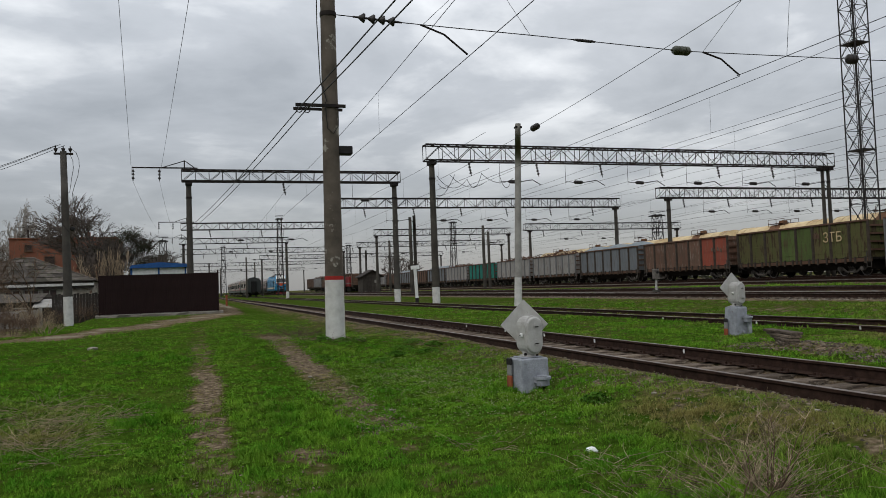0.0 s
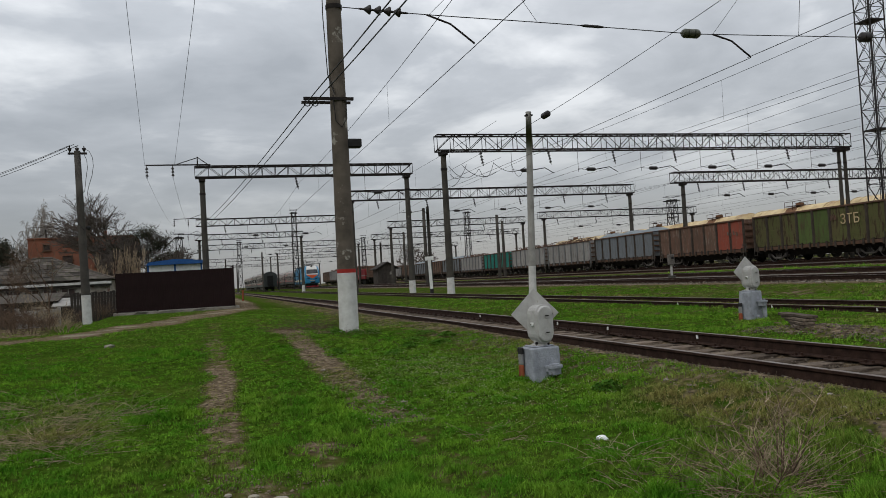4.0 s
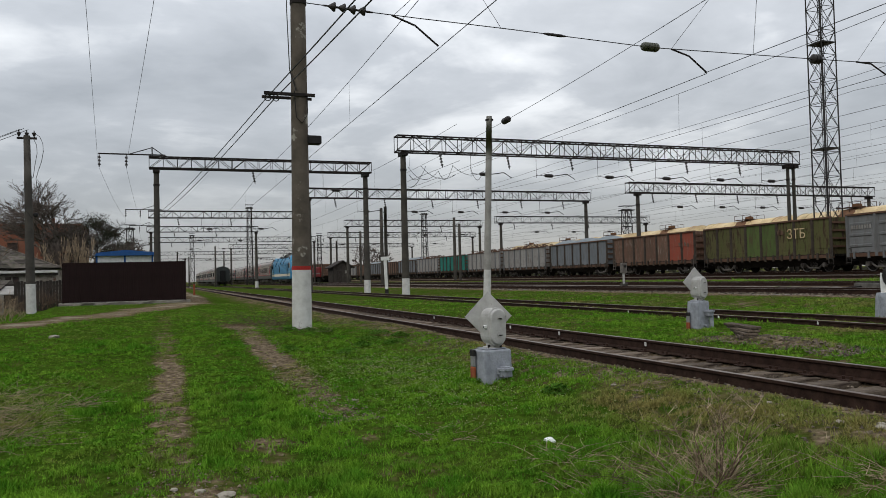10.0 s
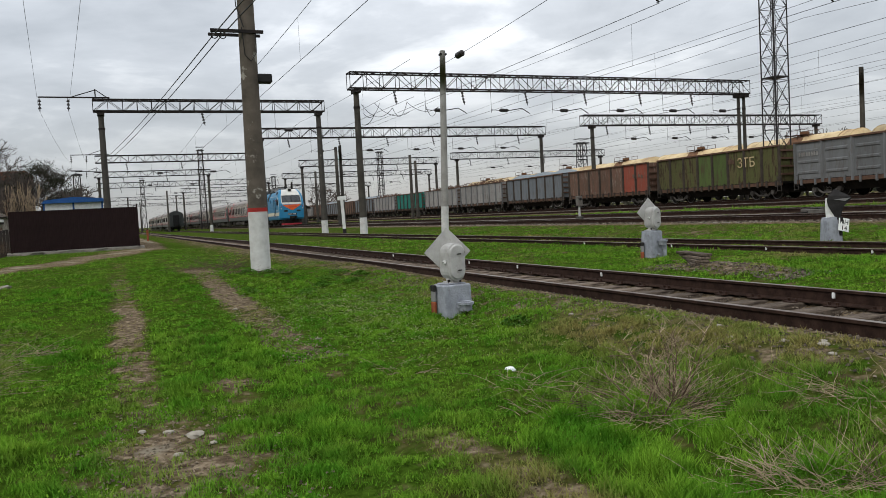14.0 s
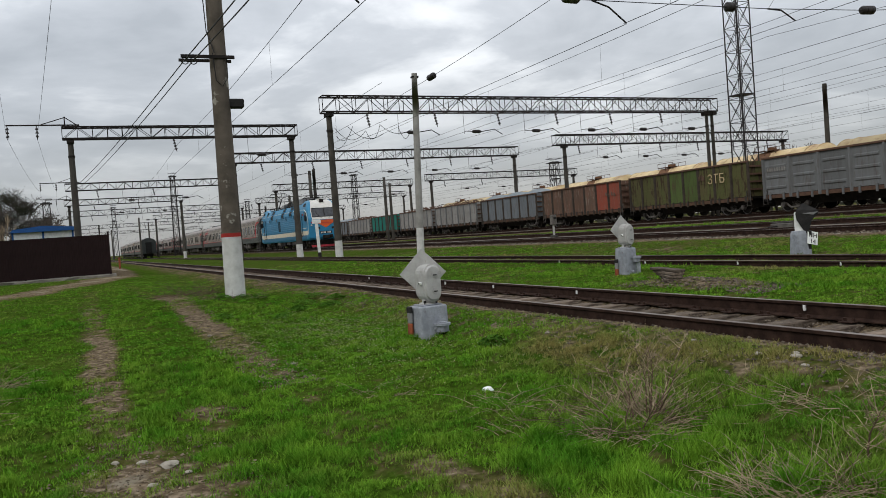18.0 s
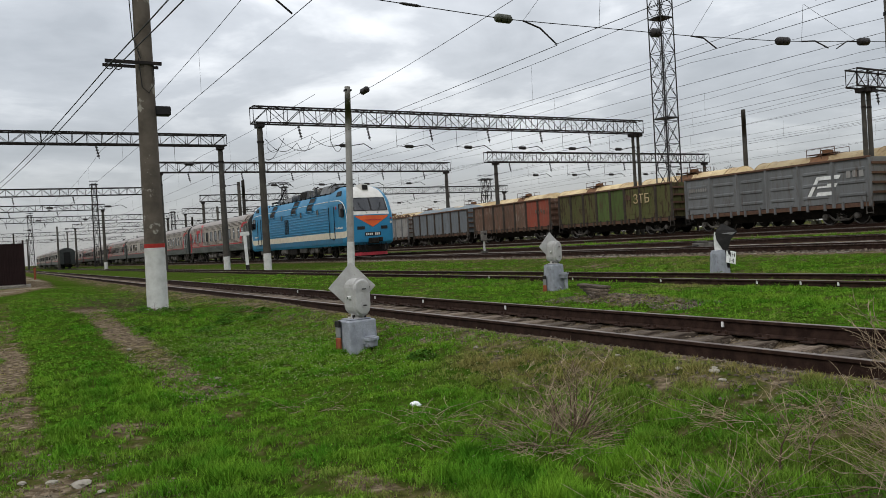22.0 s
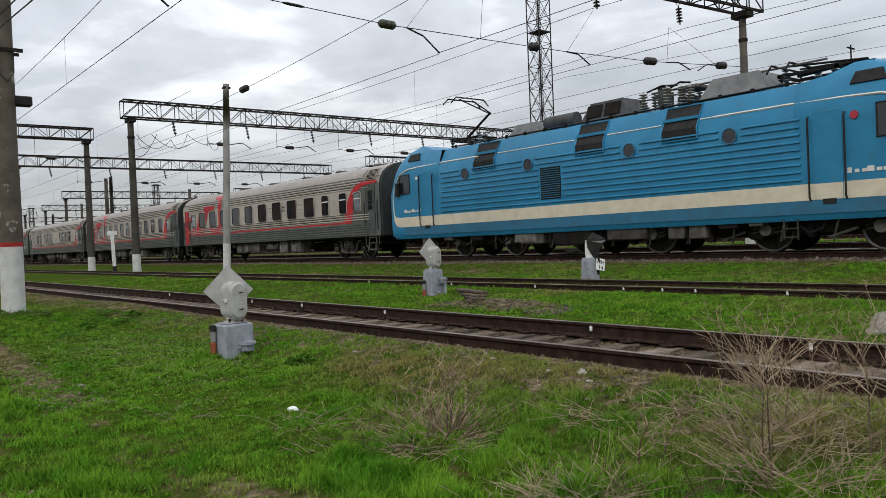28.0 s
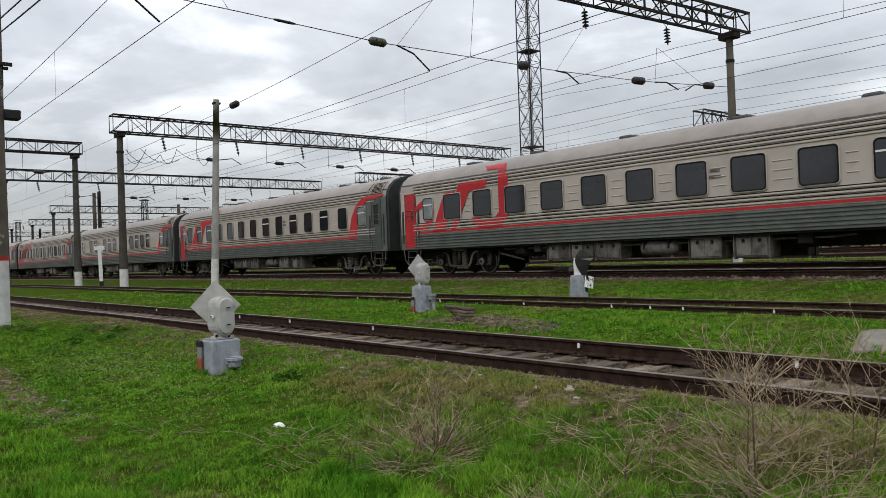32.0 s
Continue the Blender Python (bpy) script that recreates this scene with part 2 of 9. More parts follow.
M["glass_pale"] = mat("curtained_glass", (0.22, 0.235, 0.25), (0.1, 0.105, 0.11), 0.1, 0, 1.5, bump=0, spec=0.6)
M["coach_grey"] = mat("coach_warm_grey", (0.405, 0.358, 0.318), (0.355, 0.313, 0.277), 0.45, 0.0, 1.1, bump=0.04, bump_scale=6, third=(0.29, 0.245, 0.21), rust=(0.58, 0.8), rust_scale=1.6)
M["coach_low"] = mat("coach_dark_grey", (0.115, 0.122, 0.112), (0.088, 0.094, 0.086), 0.5, 0.1, 2, bump=0.04, third=(0.1, 0.085, 0.07), rust=(0.58, 0.8), rust_scale=2)
M["coach_door"] = mat("coach_door_grey", (0.085, 0.092, 0.086), (0.065, 0.07, 0.066), 0.55, 0.1, 2)
M["coach_end"] = mat("coach_end_grey", (0.042, 0.046, 0.045), (0.03, 0.033, 0.032), 0.6, 0.1, 2)
M["coach_red"] = mat("coach_red", (0.43, 0.03, 0.036), (0.36, 0.028, 0.033), 0.42, 0.05, 2, bump=0.04)
M["coach_roof"] = mat("coach_roof_grey", (0.275, 0.245, 0.222), (0.225, 0.2, 0.182), 0.5, 0.1, 1.2, bump=0.05, third=(0.2, 0.19, 0.18), rust=(0.6, 0.8))
M["rubber"] = mat("black_rubber", (0.014, 0.014, 0.014), None, 0.8)
M["w_grey"] = mat("wagon_grey", (0.142, 0.146, 0.148), (0.118, 0.118, 0.117), 0.75, 0, 1.2, third=(0.085, 0.068, 0.056), rust=(0.54, 0.76), rust_scale=1.8, vary=0.12, stretch=(2.2, 2.2, 0.5))
M["w_pale"] = mat("wagon_pale_grey", (0.25, 0.245, 0.235), (0.2, 0.19, 0.175), 0.75, 0, 1.2, third=(0.11, 0.08, 0.065), rust=(0.52, 0.72), rust_scale=1.8, vary=0.15, stretch=(2.2, 2.2, 0.5))
M["w_blue"] = mat("wagon_slate_blue", (0.15, 0.165, 0.178), (0.12, 0.13, 0.138), 0.75, 0, 1.2, third=(0.10, 0.08, 0.067), rust=(0.53, 0.74), stretch=(2.2, 2.2, 0.5))
M["w_green"] = mat("wagon_olive_green", (0.085, 0.092, 0.034), (0.092, 0.078, 0.038), 0.85, 0, 1.4, third=(0.05, 0.033, 0.022), rust=(0.5, 0.6), rust_scale=2.2, vary=0.15, stretch=(2.2, 2.2, 0.5))
M["w_moss"] = mat("wagon_fresh_green", (0.075, 0.105, 0.034), (0.06, 0.08, 0.03), 0.85, 0, 1.0, third=(0.07, 0.05, 0.03), rust=(0.5, 0.68), vary=0.15, stretch=(2.2, 2.2, 0.5))
M["w_brown"] = mat("wagon_red_brown", (0.14, 0.078, 0.056), (0.1, 0.068, 0.05), 0.9, 0, 1.4, third=(0.2, 0.16, 0.13), rust=(0.55, 0.65), rust_scale=2.4, vary=0.15, stretch=(2.2, 2.2, 0.5))
M["w_red"] = mat("wagon_faded_red", (0.25, 0.062, 0.04), (0.19, 0.066, 0.046), 0.85, 0, 1.4, third=(0.2, 0.13, 0.1), rust=(0.55, 0.72), stretch=(2.2, 2.2, 0.5))
M["w_teal"] = mat("wagon_teal", (0.02, 0.17, 0.135), (0.022, 0.12, 0.1), 0.7, 0, 1.4)
M["w_stake"] = mat("wagon_dark_stake", (0.06, 0.048, 0.038), (0.04, 0.033, 0.028), 0.9, 0, 3)
M["w_rust"] = mat("wagon_rusty_edge", (0.11, 0.062, 0.042), (0.075, 0.046, 0.034), 0.85, 0, 4)
M["tank_yellow"] = mat("tank_yellow", (0.62, 0.42, 0.045), (0.55, 0.36, 0.04), 0.5, 0, 0.8, bump=0.05, third=(0.38, 0.25, 0.06), rust=(0.62, 0.8), rust_scale=1.2)
M["tank_ochre"] = mat("faded_ochre_tank", (0.48, 0.38, 0.22), (0.36, 0.255, 0.135), 0.6, 0, 0.9, bump=0.05, third=(0.2, 0.125, 0.07), rust=(0.54, 0.7), rust_scale=1.1, vary=0.3)
M["tank_stain"] = mat("stained_tank_middle", (0.17, 0.085, 0.045), (0.11, 0.06, 0.035), 0.8, 0, 3)
M["tank_frame"] = mat("tank_frame_green", (0.02, 0.055, 0.045), (0.025, 0.04, 0.033), 0.7)
M["tarp"] = mat("grey_tarpaulin", (0.19, 0.215, 0.23), (0.14, 0.16, 0.17), 0.8, 0, 1.5)
M["fence_brown"] = mat("brown_profiled_sheet", (0.017, 0.0088, 0.0085), (0.014, 0.0072, 0.007), 0.75, 0.0, 2, bump=0.05)
M["brick"] = mat("orange_brick_wall", (0.195, 0.076, 0.047), (0.155, 0.064, 0.043), 0.9, 0, 0.6, bump=0.3, third=(0.2, 0.1, 0.07), rust=(0.55, 0.75), rust_scale=0.5)
M["slate"] = mat("grey_asbestos_roof", (0.092, 0.078, 0.068), (0.05, 0.042, 0.037), 0.95, 0, 1.6, (0.35, 0.62), third=(0.05, 0.05, 0.03), rust=(0.5, 0.66), rust_scale=2.5, stretch=(5, 0.6, 0.6))
M["roof_sheet"] = mat("mossy_roof_sheet", (0.098, 0.084, 0.073), (0.05, 0.043, 0.037), 0.95, 0, 2.2, (0.35, 0.62), third=(0.045, 0.045, 0.026), rust=(0.5, 0.66), rust_scale=2.5, vary=0.5, bump=0.4)
M["plaster"] = mat("grey_plaster", (0.24, 0.225, 0.2), (0.17, 0.155, 0.14), 0.9, 0, 1.2)
M["kiosk_blue"] = mat("kiosk_blue", (0.025, 0.085, 0.24), (0.02, 0.065, 0.19), 0.6)
M["bark"] = mat("grey_bark", (0.085, 0.072, 0.062), (0.05, 0.042, 0.037), 0.95, 0, 5)
M["twig"] = mat("bare_twigs", (0.105, 0.085, 0.072), (0.07, 0.056, 0.048), 0.95, 0, 2, bump=0, island=0.25)
M["dry"] = mat("dry_stems", (0.29, 0.225, 0.15), (0.18, 0.135, 0.092), 0.95, 0, 6, bump=0, island=0.35)
M["bramble"] = mat("dry_brambles", (0.115, 0.077, 0.053), (0.065, 0.044, 0.031), 0.95, 0, 2, bump=0, island=0.35)
M["evergreen"] = mat("dark_evergreen", (0.026, 0.029, 0.019), (0.045, 0.04, 0.026), 0.9, 0, 2, bump=0, island=0.5)
M["stone"] = mat("pale_stone", (0.28, 0.255, 0.21), (0.17, 0.15, 0.12), 0.9, 0, 8)
M["litter"] = mat("white_plastic_litter", (0.75, 0.75, 0.75), (0.62, 0.62, 0.62), 0.5, 0, 8)
M["lamp_white"] = bpy.data.materials.new("lit_headlamp")
M["lamp_white"].use_nodes = True
_b = M["lamp_white"].node_tree.nodes["Principled BSDF"]
_b.inputs["Base Color"].default_value = (0.34, 0.35, 0.33, 1)
_b.inputs["Emission Color"].default_value, _b.inputs["Emission Strength"].default_value = (0.85, 0.93, 1.0, 1), 0.05


def grass_material():
    """Turf: greens by noise at two scales, bare earth in the worn strips and where noise thins the grass."""
    m = bpy.data.materials.new("turf")
    m.use_nodes = True
    nt = m.node_tree
    b = nt.nodes["Principled BSDF"]
    b.inputs["Roughness"].default_value, b.inputs["Specular IOR Level"].default_value = 0.95, 0.0
    co = nt.nodes.new("ShaderNodeTexCoord")

    def noise_of(scale, detail=6.0):
        n = nt.nodes.new("ShaderNodeTexNoise")
        n.inputs["Scale"].default_value, n.inputs["Detail"].default_value = scale, detail
        nt.links.new(co.outputs["Object"], n.inputs["Vector"])
        return n.outputs["Fac"]

    def ramp(fac, *stops):
        r = nt.nodes.new("ShaderNodeValToRGB")
        while len(r.color_ramp.elements) < len(stops):
            r.color_ramp.elements.new(0.5)
        for el, (p, c) in zip(r.color_ramp.elements, stops):
            el.position, el.color = p, (*c, 1)
        nt.links.new(fac, r.inputs[0])
        return r.outputs[0]

    def blend(fac, a, b2):
        x = nt.nodes.new("ShaderNodeMix")
        x.data_type = "RGBA"
        for s, v in (("Factor", fac), ("A", a), ("B", b2)):
            nt.links.new(v, x.inputs[s])
        return x.outputs["Result"]

    green = ramp(noise_of(0.55), (0.3, (0.021, 0.046, 0.004)), (0.5, (0.034, 0.07, 0.006)), (0.72, (0.06, 0.076, 0.013)))
    fine = ramp(noise_of(17.0, 9.0), (0.36, (0.014, 0.026, 0.003)), (0.62, (0.052, 0.095, 0.011)))
    half = nt.nodes.new("ShaderNodeValue")
    half.outputs[0].default_value = 0.55
    g = blend(half.outputs[0], green, fine)
    moss = ramp(noise_of(9.0), (0.3, (0.026, 0.027, 0.010)), (0.5, (0.055, 0.056, 0.015)), (0.68, (0.105, 0.085, 0.042)))
    earth = ramp(noise_of(13.0, 10.0), (0.32, (0.046, 0.033, 0.021)), (0.5, (0.12, 0.09, 0.058)), (0.68, (0.235, 0.185, 0.13)))
    dust = ramp(noise_of(5.0), (0.3, (0.145, 0.123, 0.09)), (0.7, (0.24, 0.21, 0.16)))
    at = nt.nodes.new("ShaderNodeAttribute")
    at.attribute_name = "worn"
    add = nt.nodes.new("ShaderNodeMath")
    add.operation = "ADD"
    sc = nt.nodes.new("ShaderNodeMath")
    sc.operation = "MULTIPLY_ADD"
    sc.inputs[1].default_value, sc.inputs[2].default_value = 2.0, -1.0
    nt.links.new(noise_of(3.6, 9.0), sc.inputs[0])
    nt.links.new(at.outputs["Fac"], add.inputs[0])
    nt.links.new(sc.outputs[0], add.inputs[1])
    f = ramp(add.outputs[0], (0.46, (0, 0, 0)), (0.70, (1, 1, 1)))
    f0 = ramp(add.outputs[0], (0.12, (0, 0, 0)), (0.44, (1, 1, 1)))
    f2 = ramp(at.outputs["Fac"], (0.885, (0, 0, 0)), (0.97, (1, 1, 1)))
    nt.links.new(blend(f2, blend(f, blend(f0, g, moss), earth), dust), b.inputs["Base Color"])
    bp = nt.nodes.new("ShaderNodeBump")
    bp.inputs["Strength"].default_value, bp.inputs["Distance"].default_value = 0.7, 0.05
    nt.links.new(noise_of(30.0, 4.0), bp.inputs["Height"])
    nt.links.new(bp.outputs[0], b.inputs["Normal"])
    return m


def leaf_material(name, *tones, **more):
    """Grass or leaves: green by large noise and from piece to piece, going to straw where the ground is dry."""
    m = mat(name, *tones, bump=0, spec=0.0, **more)
    nt = m.node_tree
    b = nt.nodes["Principled BSDF"]
    old = b.inputs["Base Color"].links[0].from_socket
    at = nt.nodes.new("ShaderNodeAttribute")
    at.attribute_name = "dry"
    r = nt.nodes.new("ShaderNodeValToRGB")
    r.color_ramp.elements[0].position, r.color_ramp.elements[1].position = 0.28, 0.85
    nt.links.new(at.outputs["Fac"], r.inputs[0])
    x = nt.nodes.new("ShaderNodeMix")
    x.data_type = "RGBA"
    nt.links.new(r.outputs[0], x.inputs["Factor"])
    nt.links.new(old, x.inputs["A"])
    x.inputs["B"].default_value = (0.2, 0.175, 0.06, 1)
    nt.links.new(x.outputs["Result"], b.inputs["Base Color"])
    return m


M["turf"] = grass_material()
M["blade"] = leaf_material("grass_blades", (0.061, 0.178, 0.013), (0.138, 0.265, 0.023), 0.8, 0, 1.6, (0.40, 0.62), third=(0.14, 0.19, 0.03), rust=(0.5, 0.72), rust_scale=0.9, island=0.35)
M["weed"] = leaf_material("turf_leaf", (0.056, 0.158, 0.012), (0.112, 0.218, 0.019), 0.8, 0, 1.4, (0.40, 0.62), third=(0.11, 0.155, 0.03), rust=(0.52, 0.72), rust_scale=1.1, island=0.3)
M["weed_dark"] = mat("dark_weed_leaf", (0.04, 0.105, 0.013), (0.07, 0.15, 0.02), 0.8, 0, 6, bump=0, spec=0.0, island=0.3)
M["glass_dull"] = mat("dusty_dark_pane", (0.03, 0.022, 0.02), (0.05, 0.03, 0.025), 0.5, 0, 2, bump=0, spec=0.2)
M["flower"] = mat("small_white_flowers", (0.27, 0.28, 0.14), (0.2, 0.22, 0.1), 0.8, 0, 9, bump=0)

M["whitewash_old"] = mat("flaking_whitewashed_brick", (0.34, 0.32, 0.28), (0.2, 0.17, 0.14), 0.95, 0, 1.5, third=(0.13, 0.075, 0.055), rust=(0.52, 0.66), rust_scale=2.2)
M["birch"] = mat("pale_birch_twigs", (0.3, 0.28, 0.25), (0.22, 0.2, 0.18), 0.95, 0, 2, bump=0, island=0.25)
M["hut_board"] = mat("weathered_grey_boards", (0.06, 0.052, 0.044), (0.035, 0.03, 0.026), 0.9, 0, 1.5)
M["shunter_red"] = mat("faded_red_paint", (0.2, 0.028, 0.03), (0.14, 0.022, 0.024), 0.6, 0, 1)
M["dark_board"] = mat("tarred_boards", (0.03, 0.026, 0.024), (0.05, 0.042, 0.036), 0.9, 0, 3)

# ---- mesh building ----
class Mesh:
    """Collects vertices and faces of one part."""

    def __init__(self):
        self.v, self.f = [], []

    def add(self, verts, faces):
        o = len(self.v)
        self.v += [tuple(p) for p in verts]
        self.f += [tuple(i + o for i in q) for q in faces]
        return self

    def box(self, x0, y0, z0, x1, y1, z1, c=0.0):
        """A box between two corners, with chamfered edges of width c."""
        lo, hi = (min(x0, x1), min(y0, y1), min(z0, z1)), (max(x0, x1), max(y0, y1), max(z0, z1))
        if c <= 0:
            v = [(x, y, z) for z in (lo[2], hi[2]) for y in (lo[1], hi[1]) for x in (lo[0], hi[0])]
            return self.add(v, [(0, 2, 3, 1), (4, 5, 7, 6), (0, 1, 5, 4), (2, 6, 7, 3), (0, 4, 6, 2), (1, 3, 7, 5)])
        idx, v = {}, []
        for sx in (0, 1):
            for sy in (0, 1):
                for sz in (0, 1):
                    for axis in range(3):
                        p = []
                        for k, s in enumerate((sx, sy, sz)):
                            w = lo[k] if s == 0 else hi[k]
                            p.append(w if k == axis else w + (c if s == 0 else -c))
                        idx[sx, sy, sz, axis] = len(v)
                        v.append(p)
        f = []
        for axis in range(3):
            a, b = [k for k in range(3) if k != axis]
            for s in (0, 1):
                ring = []
                for p, q in ((0, 0), (1, 0), (1, 1), (0, 1)):
                    key = [0, 0, 0]
                    key[axis], key[a], key[b] = s, p, q
                    ring.append(idx[(*key, axis)])
                f.append(ring)
            for p in (0, 1):
                for q in (0, 1):
                    e = []
                    for s, order in ((0, (a, b)), (1, (b, a))):
                        key = [0, 0, 0]
                        key[axis], key[a], key[b] = s, p, q
                        e += [idx[(*key, order[0])], idx[(*key, order[1])]]
                    f.append(e)
        for sx in (0, 1):
            for sy in (0, 1):
                for sz in (0, 1):
                    f.append([idx[sx, sy, sz, k] for k in range(3)])
        return self.add(v, f)

    def tube(self, p, q, r, r2=None, n=8, caps=True):
        p, q = Vector(p), Vector(q)
        d = (q - p)
        if d.length < 1e-6:
            return self
        d.normalize()
        a = d.orthogonal().normalized()
        b = d.cross(a)
        r2 = r if r2 is None else r2
        ring = [a * math.cos(2 * math.pi * k / n) + b * math.sin(2 * math.pi * k / n) for k in range(n)]
        v = [p + u * r for u in ring] + [q + u * r2 for u in ring]
        f = [(k, (k + 1) % n, n + (k + 1) % n, n + k) for k in range(n)]
        if caps:
            f += [tuple(range(n))[::-1], tuple(range(n, 2 * n))]
        return self.add(v, f)

    def line(self, points, r, n=4):
        pts = [Vector(p) for p in points]
        rings, a = [], None
        for k, p in enumerate(pts):
            d = pts[min(k + 1, len(pts) - 1)] - pts[max(k - 1, 0)]
            if d.length < 1e-7:
                d = Vector((0, 0, 1))
            d.normalize()
            a = d.orthogonal() if a is None else a - d * a.dot(d)
            if a.length < 1e-5:
                a = d.orthogonal()
            a.normalize()
            b = d.cross(a)
            rings.append([p + a * (r * math.cos(2 * math.pi * j / n)) + b * (r * math.sin(2 * math.pi * j / n)) for j in range(n)])
        return self.loft(rings, close=True)

    def disc_stack(self, p, q, profile, n=10):
        """A turned body from p to q; profile: (share of the way, radius)."""
        p, q = Vector(p), Vector(q)
        for (s0, r0), (s1, r1) in zip(profile[:-1], profile[1:]):
            if s1 - s0 < 1e-6:
                s1 = s0 + 1e-4
            self.tube(p.lerp(q, s0), p.lerp(q, s1), max(r0, 1e-3), max(r1, 1e-3), n, caps=False)
        self.tube(p, p.lerp(q, 1e-3), max(profile[0][1], 1e-3), n=n)
        self.tube(p.lerp(q, 0.999), q, max(profile[-1][1], 1e-3), n=n)
        return self

    def loft(self, rings, close=False, caps=True):
        """Skin over rings of equal count; close: each ring is a closed loop."""
        n = len(rings[0])
        v = [p for ring in rings for p in ring]
        f = []
        for k in range(len(rings) - 1):
            for i in range(n if close else n - 1):
                j = (i + 1) % n
                f.append((k * n + i, k * n + j, (k + 1) * n + j, (k + 1) * n + i))
        if caps:
            f += [tuple(range(n))[::-1], tuple(range((len(rings) - 1) * n, len(rings) * n))]
        return self.add(v, f)

    def prism(self, outline, vec):
        """A flat outline pushed along vec."""
        n, vec = len(outline), Vector(vec)
        v = [Vector(p) for p in outline] + [Vector(p) + vec for p in outline]
        return self.add(v, [tuple(range(n))[::-1], tuple(range(n, 2 * n))] + [(k, (k + 1) % n, n + (k + 1) % n, n + k) for k in range(n)])

    def mesh(self, name, material, smooth=False):
        me = bpy.data.meshes.new(name)
        me.from_pydata(self.v, [], self.f)
        bmx = bmesh.new()
        bmx.from_mesh(me)
        if smooth and len(self.v) < 4000:
            bmesh.ops.remove_doubles(bmx, verts=bmx.verts[:], dist=2e-5)
        bmesh.ops.recalc_face_normals(bmx, faces=bmx.faces[:])
        bmx.to_mesh(me)
        bmx.free()
        if smooth:
            me.shade_smooth()
            me.set_sharp_from_angle(angle=radians(38))
        me.materials.append(material)
        return me


def part(name, mb, material, parent=None, label="", smooth=False, at=None, kind=""):
    """Links a built mesh as one object, under its thing where one is given."""
    ob = new(name, mb.mesh(name, M[material], smooth) if isinstance(mb, Mesh) else mb)
    if parent is not None:
        ob.parent = parent
    if at is not None:
        ob.matrix_basis = at
    return tagged(ob, label=label, kind=kind)


def thing(name, m, label, category, group="", kind=""):
    ob = new(name)
    ob.matrix_basis = m
    ob.empty_display_size = 0.3
    return tagged(ob, label=label, category=category, group=group, kind=kind)


def again(name, ob, parent, m):
    """One more piece on the mesh of ob."""
    o = new(name, ob.data)
    o.parent, o.matrix_basis = parent, m
    return o


def lerp_table(t, table):
    if t <= table[0][0]:
        return table[0][1]
    for (a, va), (b, vb) in zip(table[:-1], table[1:]):
        if t <= b:
            return va + (vb - va) * (t - a) / (b - a)
    return table[-1][1]


def smooth01(t):
    t = min(1.0, max(0.0, t))
    return t * t * (3 - 2 * t)


# ---- the lie of the land: a low meadow, track beds rising to the far side ----
ACROSS = [(2.5, 0.10), (4.0, 0.19), (4.9, 0.31), (5.25, 0.352), (5.54, 0.357), (5.72, 0.222), (7.08, 0.222), (7.28, 0.33), (7.6, 0.335), (8.2, 0.35), (9.5, 0.38), (11.2, 0.395), (11.9, 0.40), (12.2, 0.40), (12.35, 0.385), (13.75, 0.385), (14.2, 0.375), (14.9, 0.39), (16.5, 0.42), (18.6, 0.60), (19.4, 0.65), (22.4, 0.66), (24.2, 0.72), (27.5, 0.84), (31.0, 0.92), (38.0, 1.0), (44.0, 1.0), (60.0, 1.05)]
Z_A, Z_B, Z_C, Z_C2, Z_C3, Z_D = 0.48, 0.50, 0.84, 0.95, 1.08, 1.21
X_A, X_B, X_C, X_C2, X_C3 = 6.40, 13.05, 20.87, 25.6, 33.4


def meadow(x, y):
    return 0.02 + 0.38 * smooth01((y - 4.0) / 19.0) + 0.2 * smooth01((y - 30) / 22) * smooth01((6 - x) / 8 + 0.4)


def tussock(x, y):
    """How far the turf swells at a place, 0 to 1: small cushions of grass in broad patches."""
    a = max(0.0, 1 - 2.6 * noise.voronoi((x * 3.0, y * 3.4, 0.0))[0][0] ** 2)
    b = max(0.0, 1 - 2.6 * noise.voronoi((x * 7.5, y * 8.5, 3.0))[0][0] ** 2)
    return (0.6 * a + 0.4 * b) * (0.62 + 0.38 * smooth01(0.5 + 1.6 * noise.noise((x * 0.6, y * 0.6, 13.0))))


def swell(x, y):
    """Height of the cushions, fading out towards the tracks and into the distance."""
    if 0.5 < y < 34 and -9 < x < 5.2:
        return 0.09 * smooth01((5.2 - x) / 0.6) * smooth01((34 - y) / 12)
    if 1.0 < y < 34 and (7.7 < x < 11.8 or 14.2 < x < 18.8):
        return 0.07 * smooth01(min(abs(x - 7.7), abs(x - 11.8), abs(x - 14.2), abs(x - 18.8)) / 0.5)
    return 0.0


def ground_z(x, y):
    right = lerp_table(x, ACROSS)
    s = smooth01((x - 1.5) / 3.4)
    z = meadow(x, y) * (1 - s) + right * s
    z += 0.2 * math.exp(-((x - 3.0) ** 2 + (y - 18.3) ** 2) / 5.0)
    z += 0.13 * math.exp(-((x - 8.95) / 0.45) ** 2 - ((y - 9.5) / 1.3) ** 2)
    z -= 0.2 * math.exp(-((y - 45.4) / 1.8) ** 2) * smooth01((3.4 - x) / 2)
    z -= 0.3 * smooth01((-4.7 - x) / 1.0) * smooth01((y - 31) / 7) * smooth01((70 - y) / 10)
    k = swell(x, y)
    if k:
        z += k * (1 - worn(x, y)) * (tussock(x, y) - 0.45)
    return z + 0.02 * noise.noise((x * 0.35, y * 0.35, 0)) + 0.012 * noise.noise((x * 1.3, y * 1.3, 4.0))


RUTS = [(0.12, 0.23), (1.86, 0.28)]
ROAD = [(-14, 19), (-4.1, 25.8), (-0.9, 34.8), (1.5, 42), (2.2, 60), (2.4, 200)]


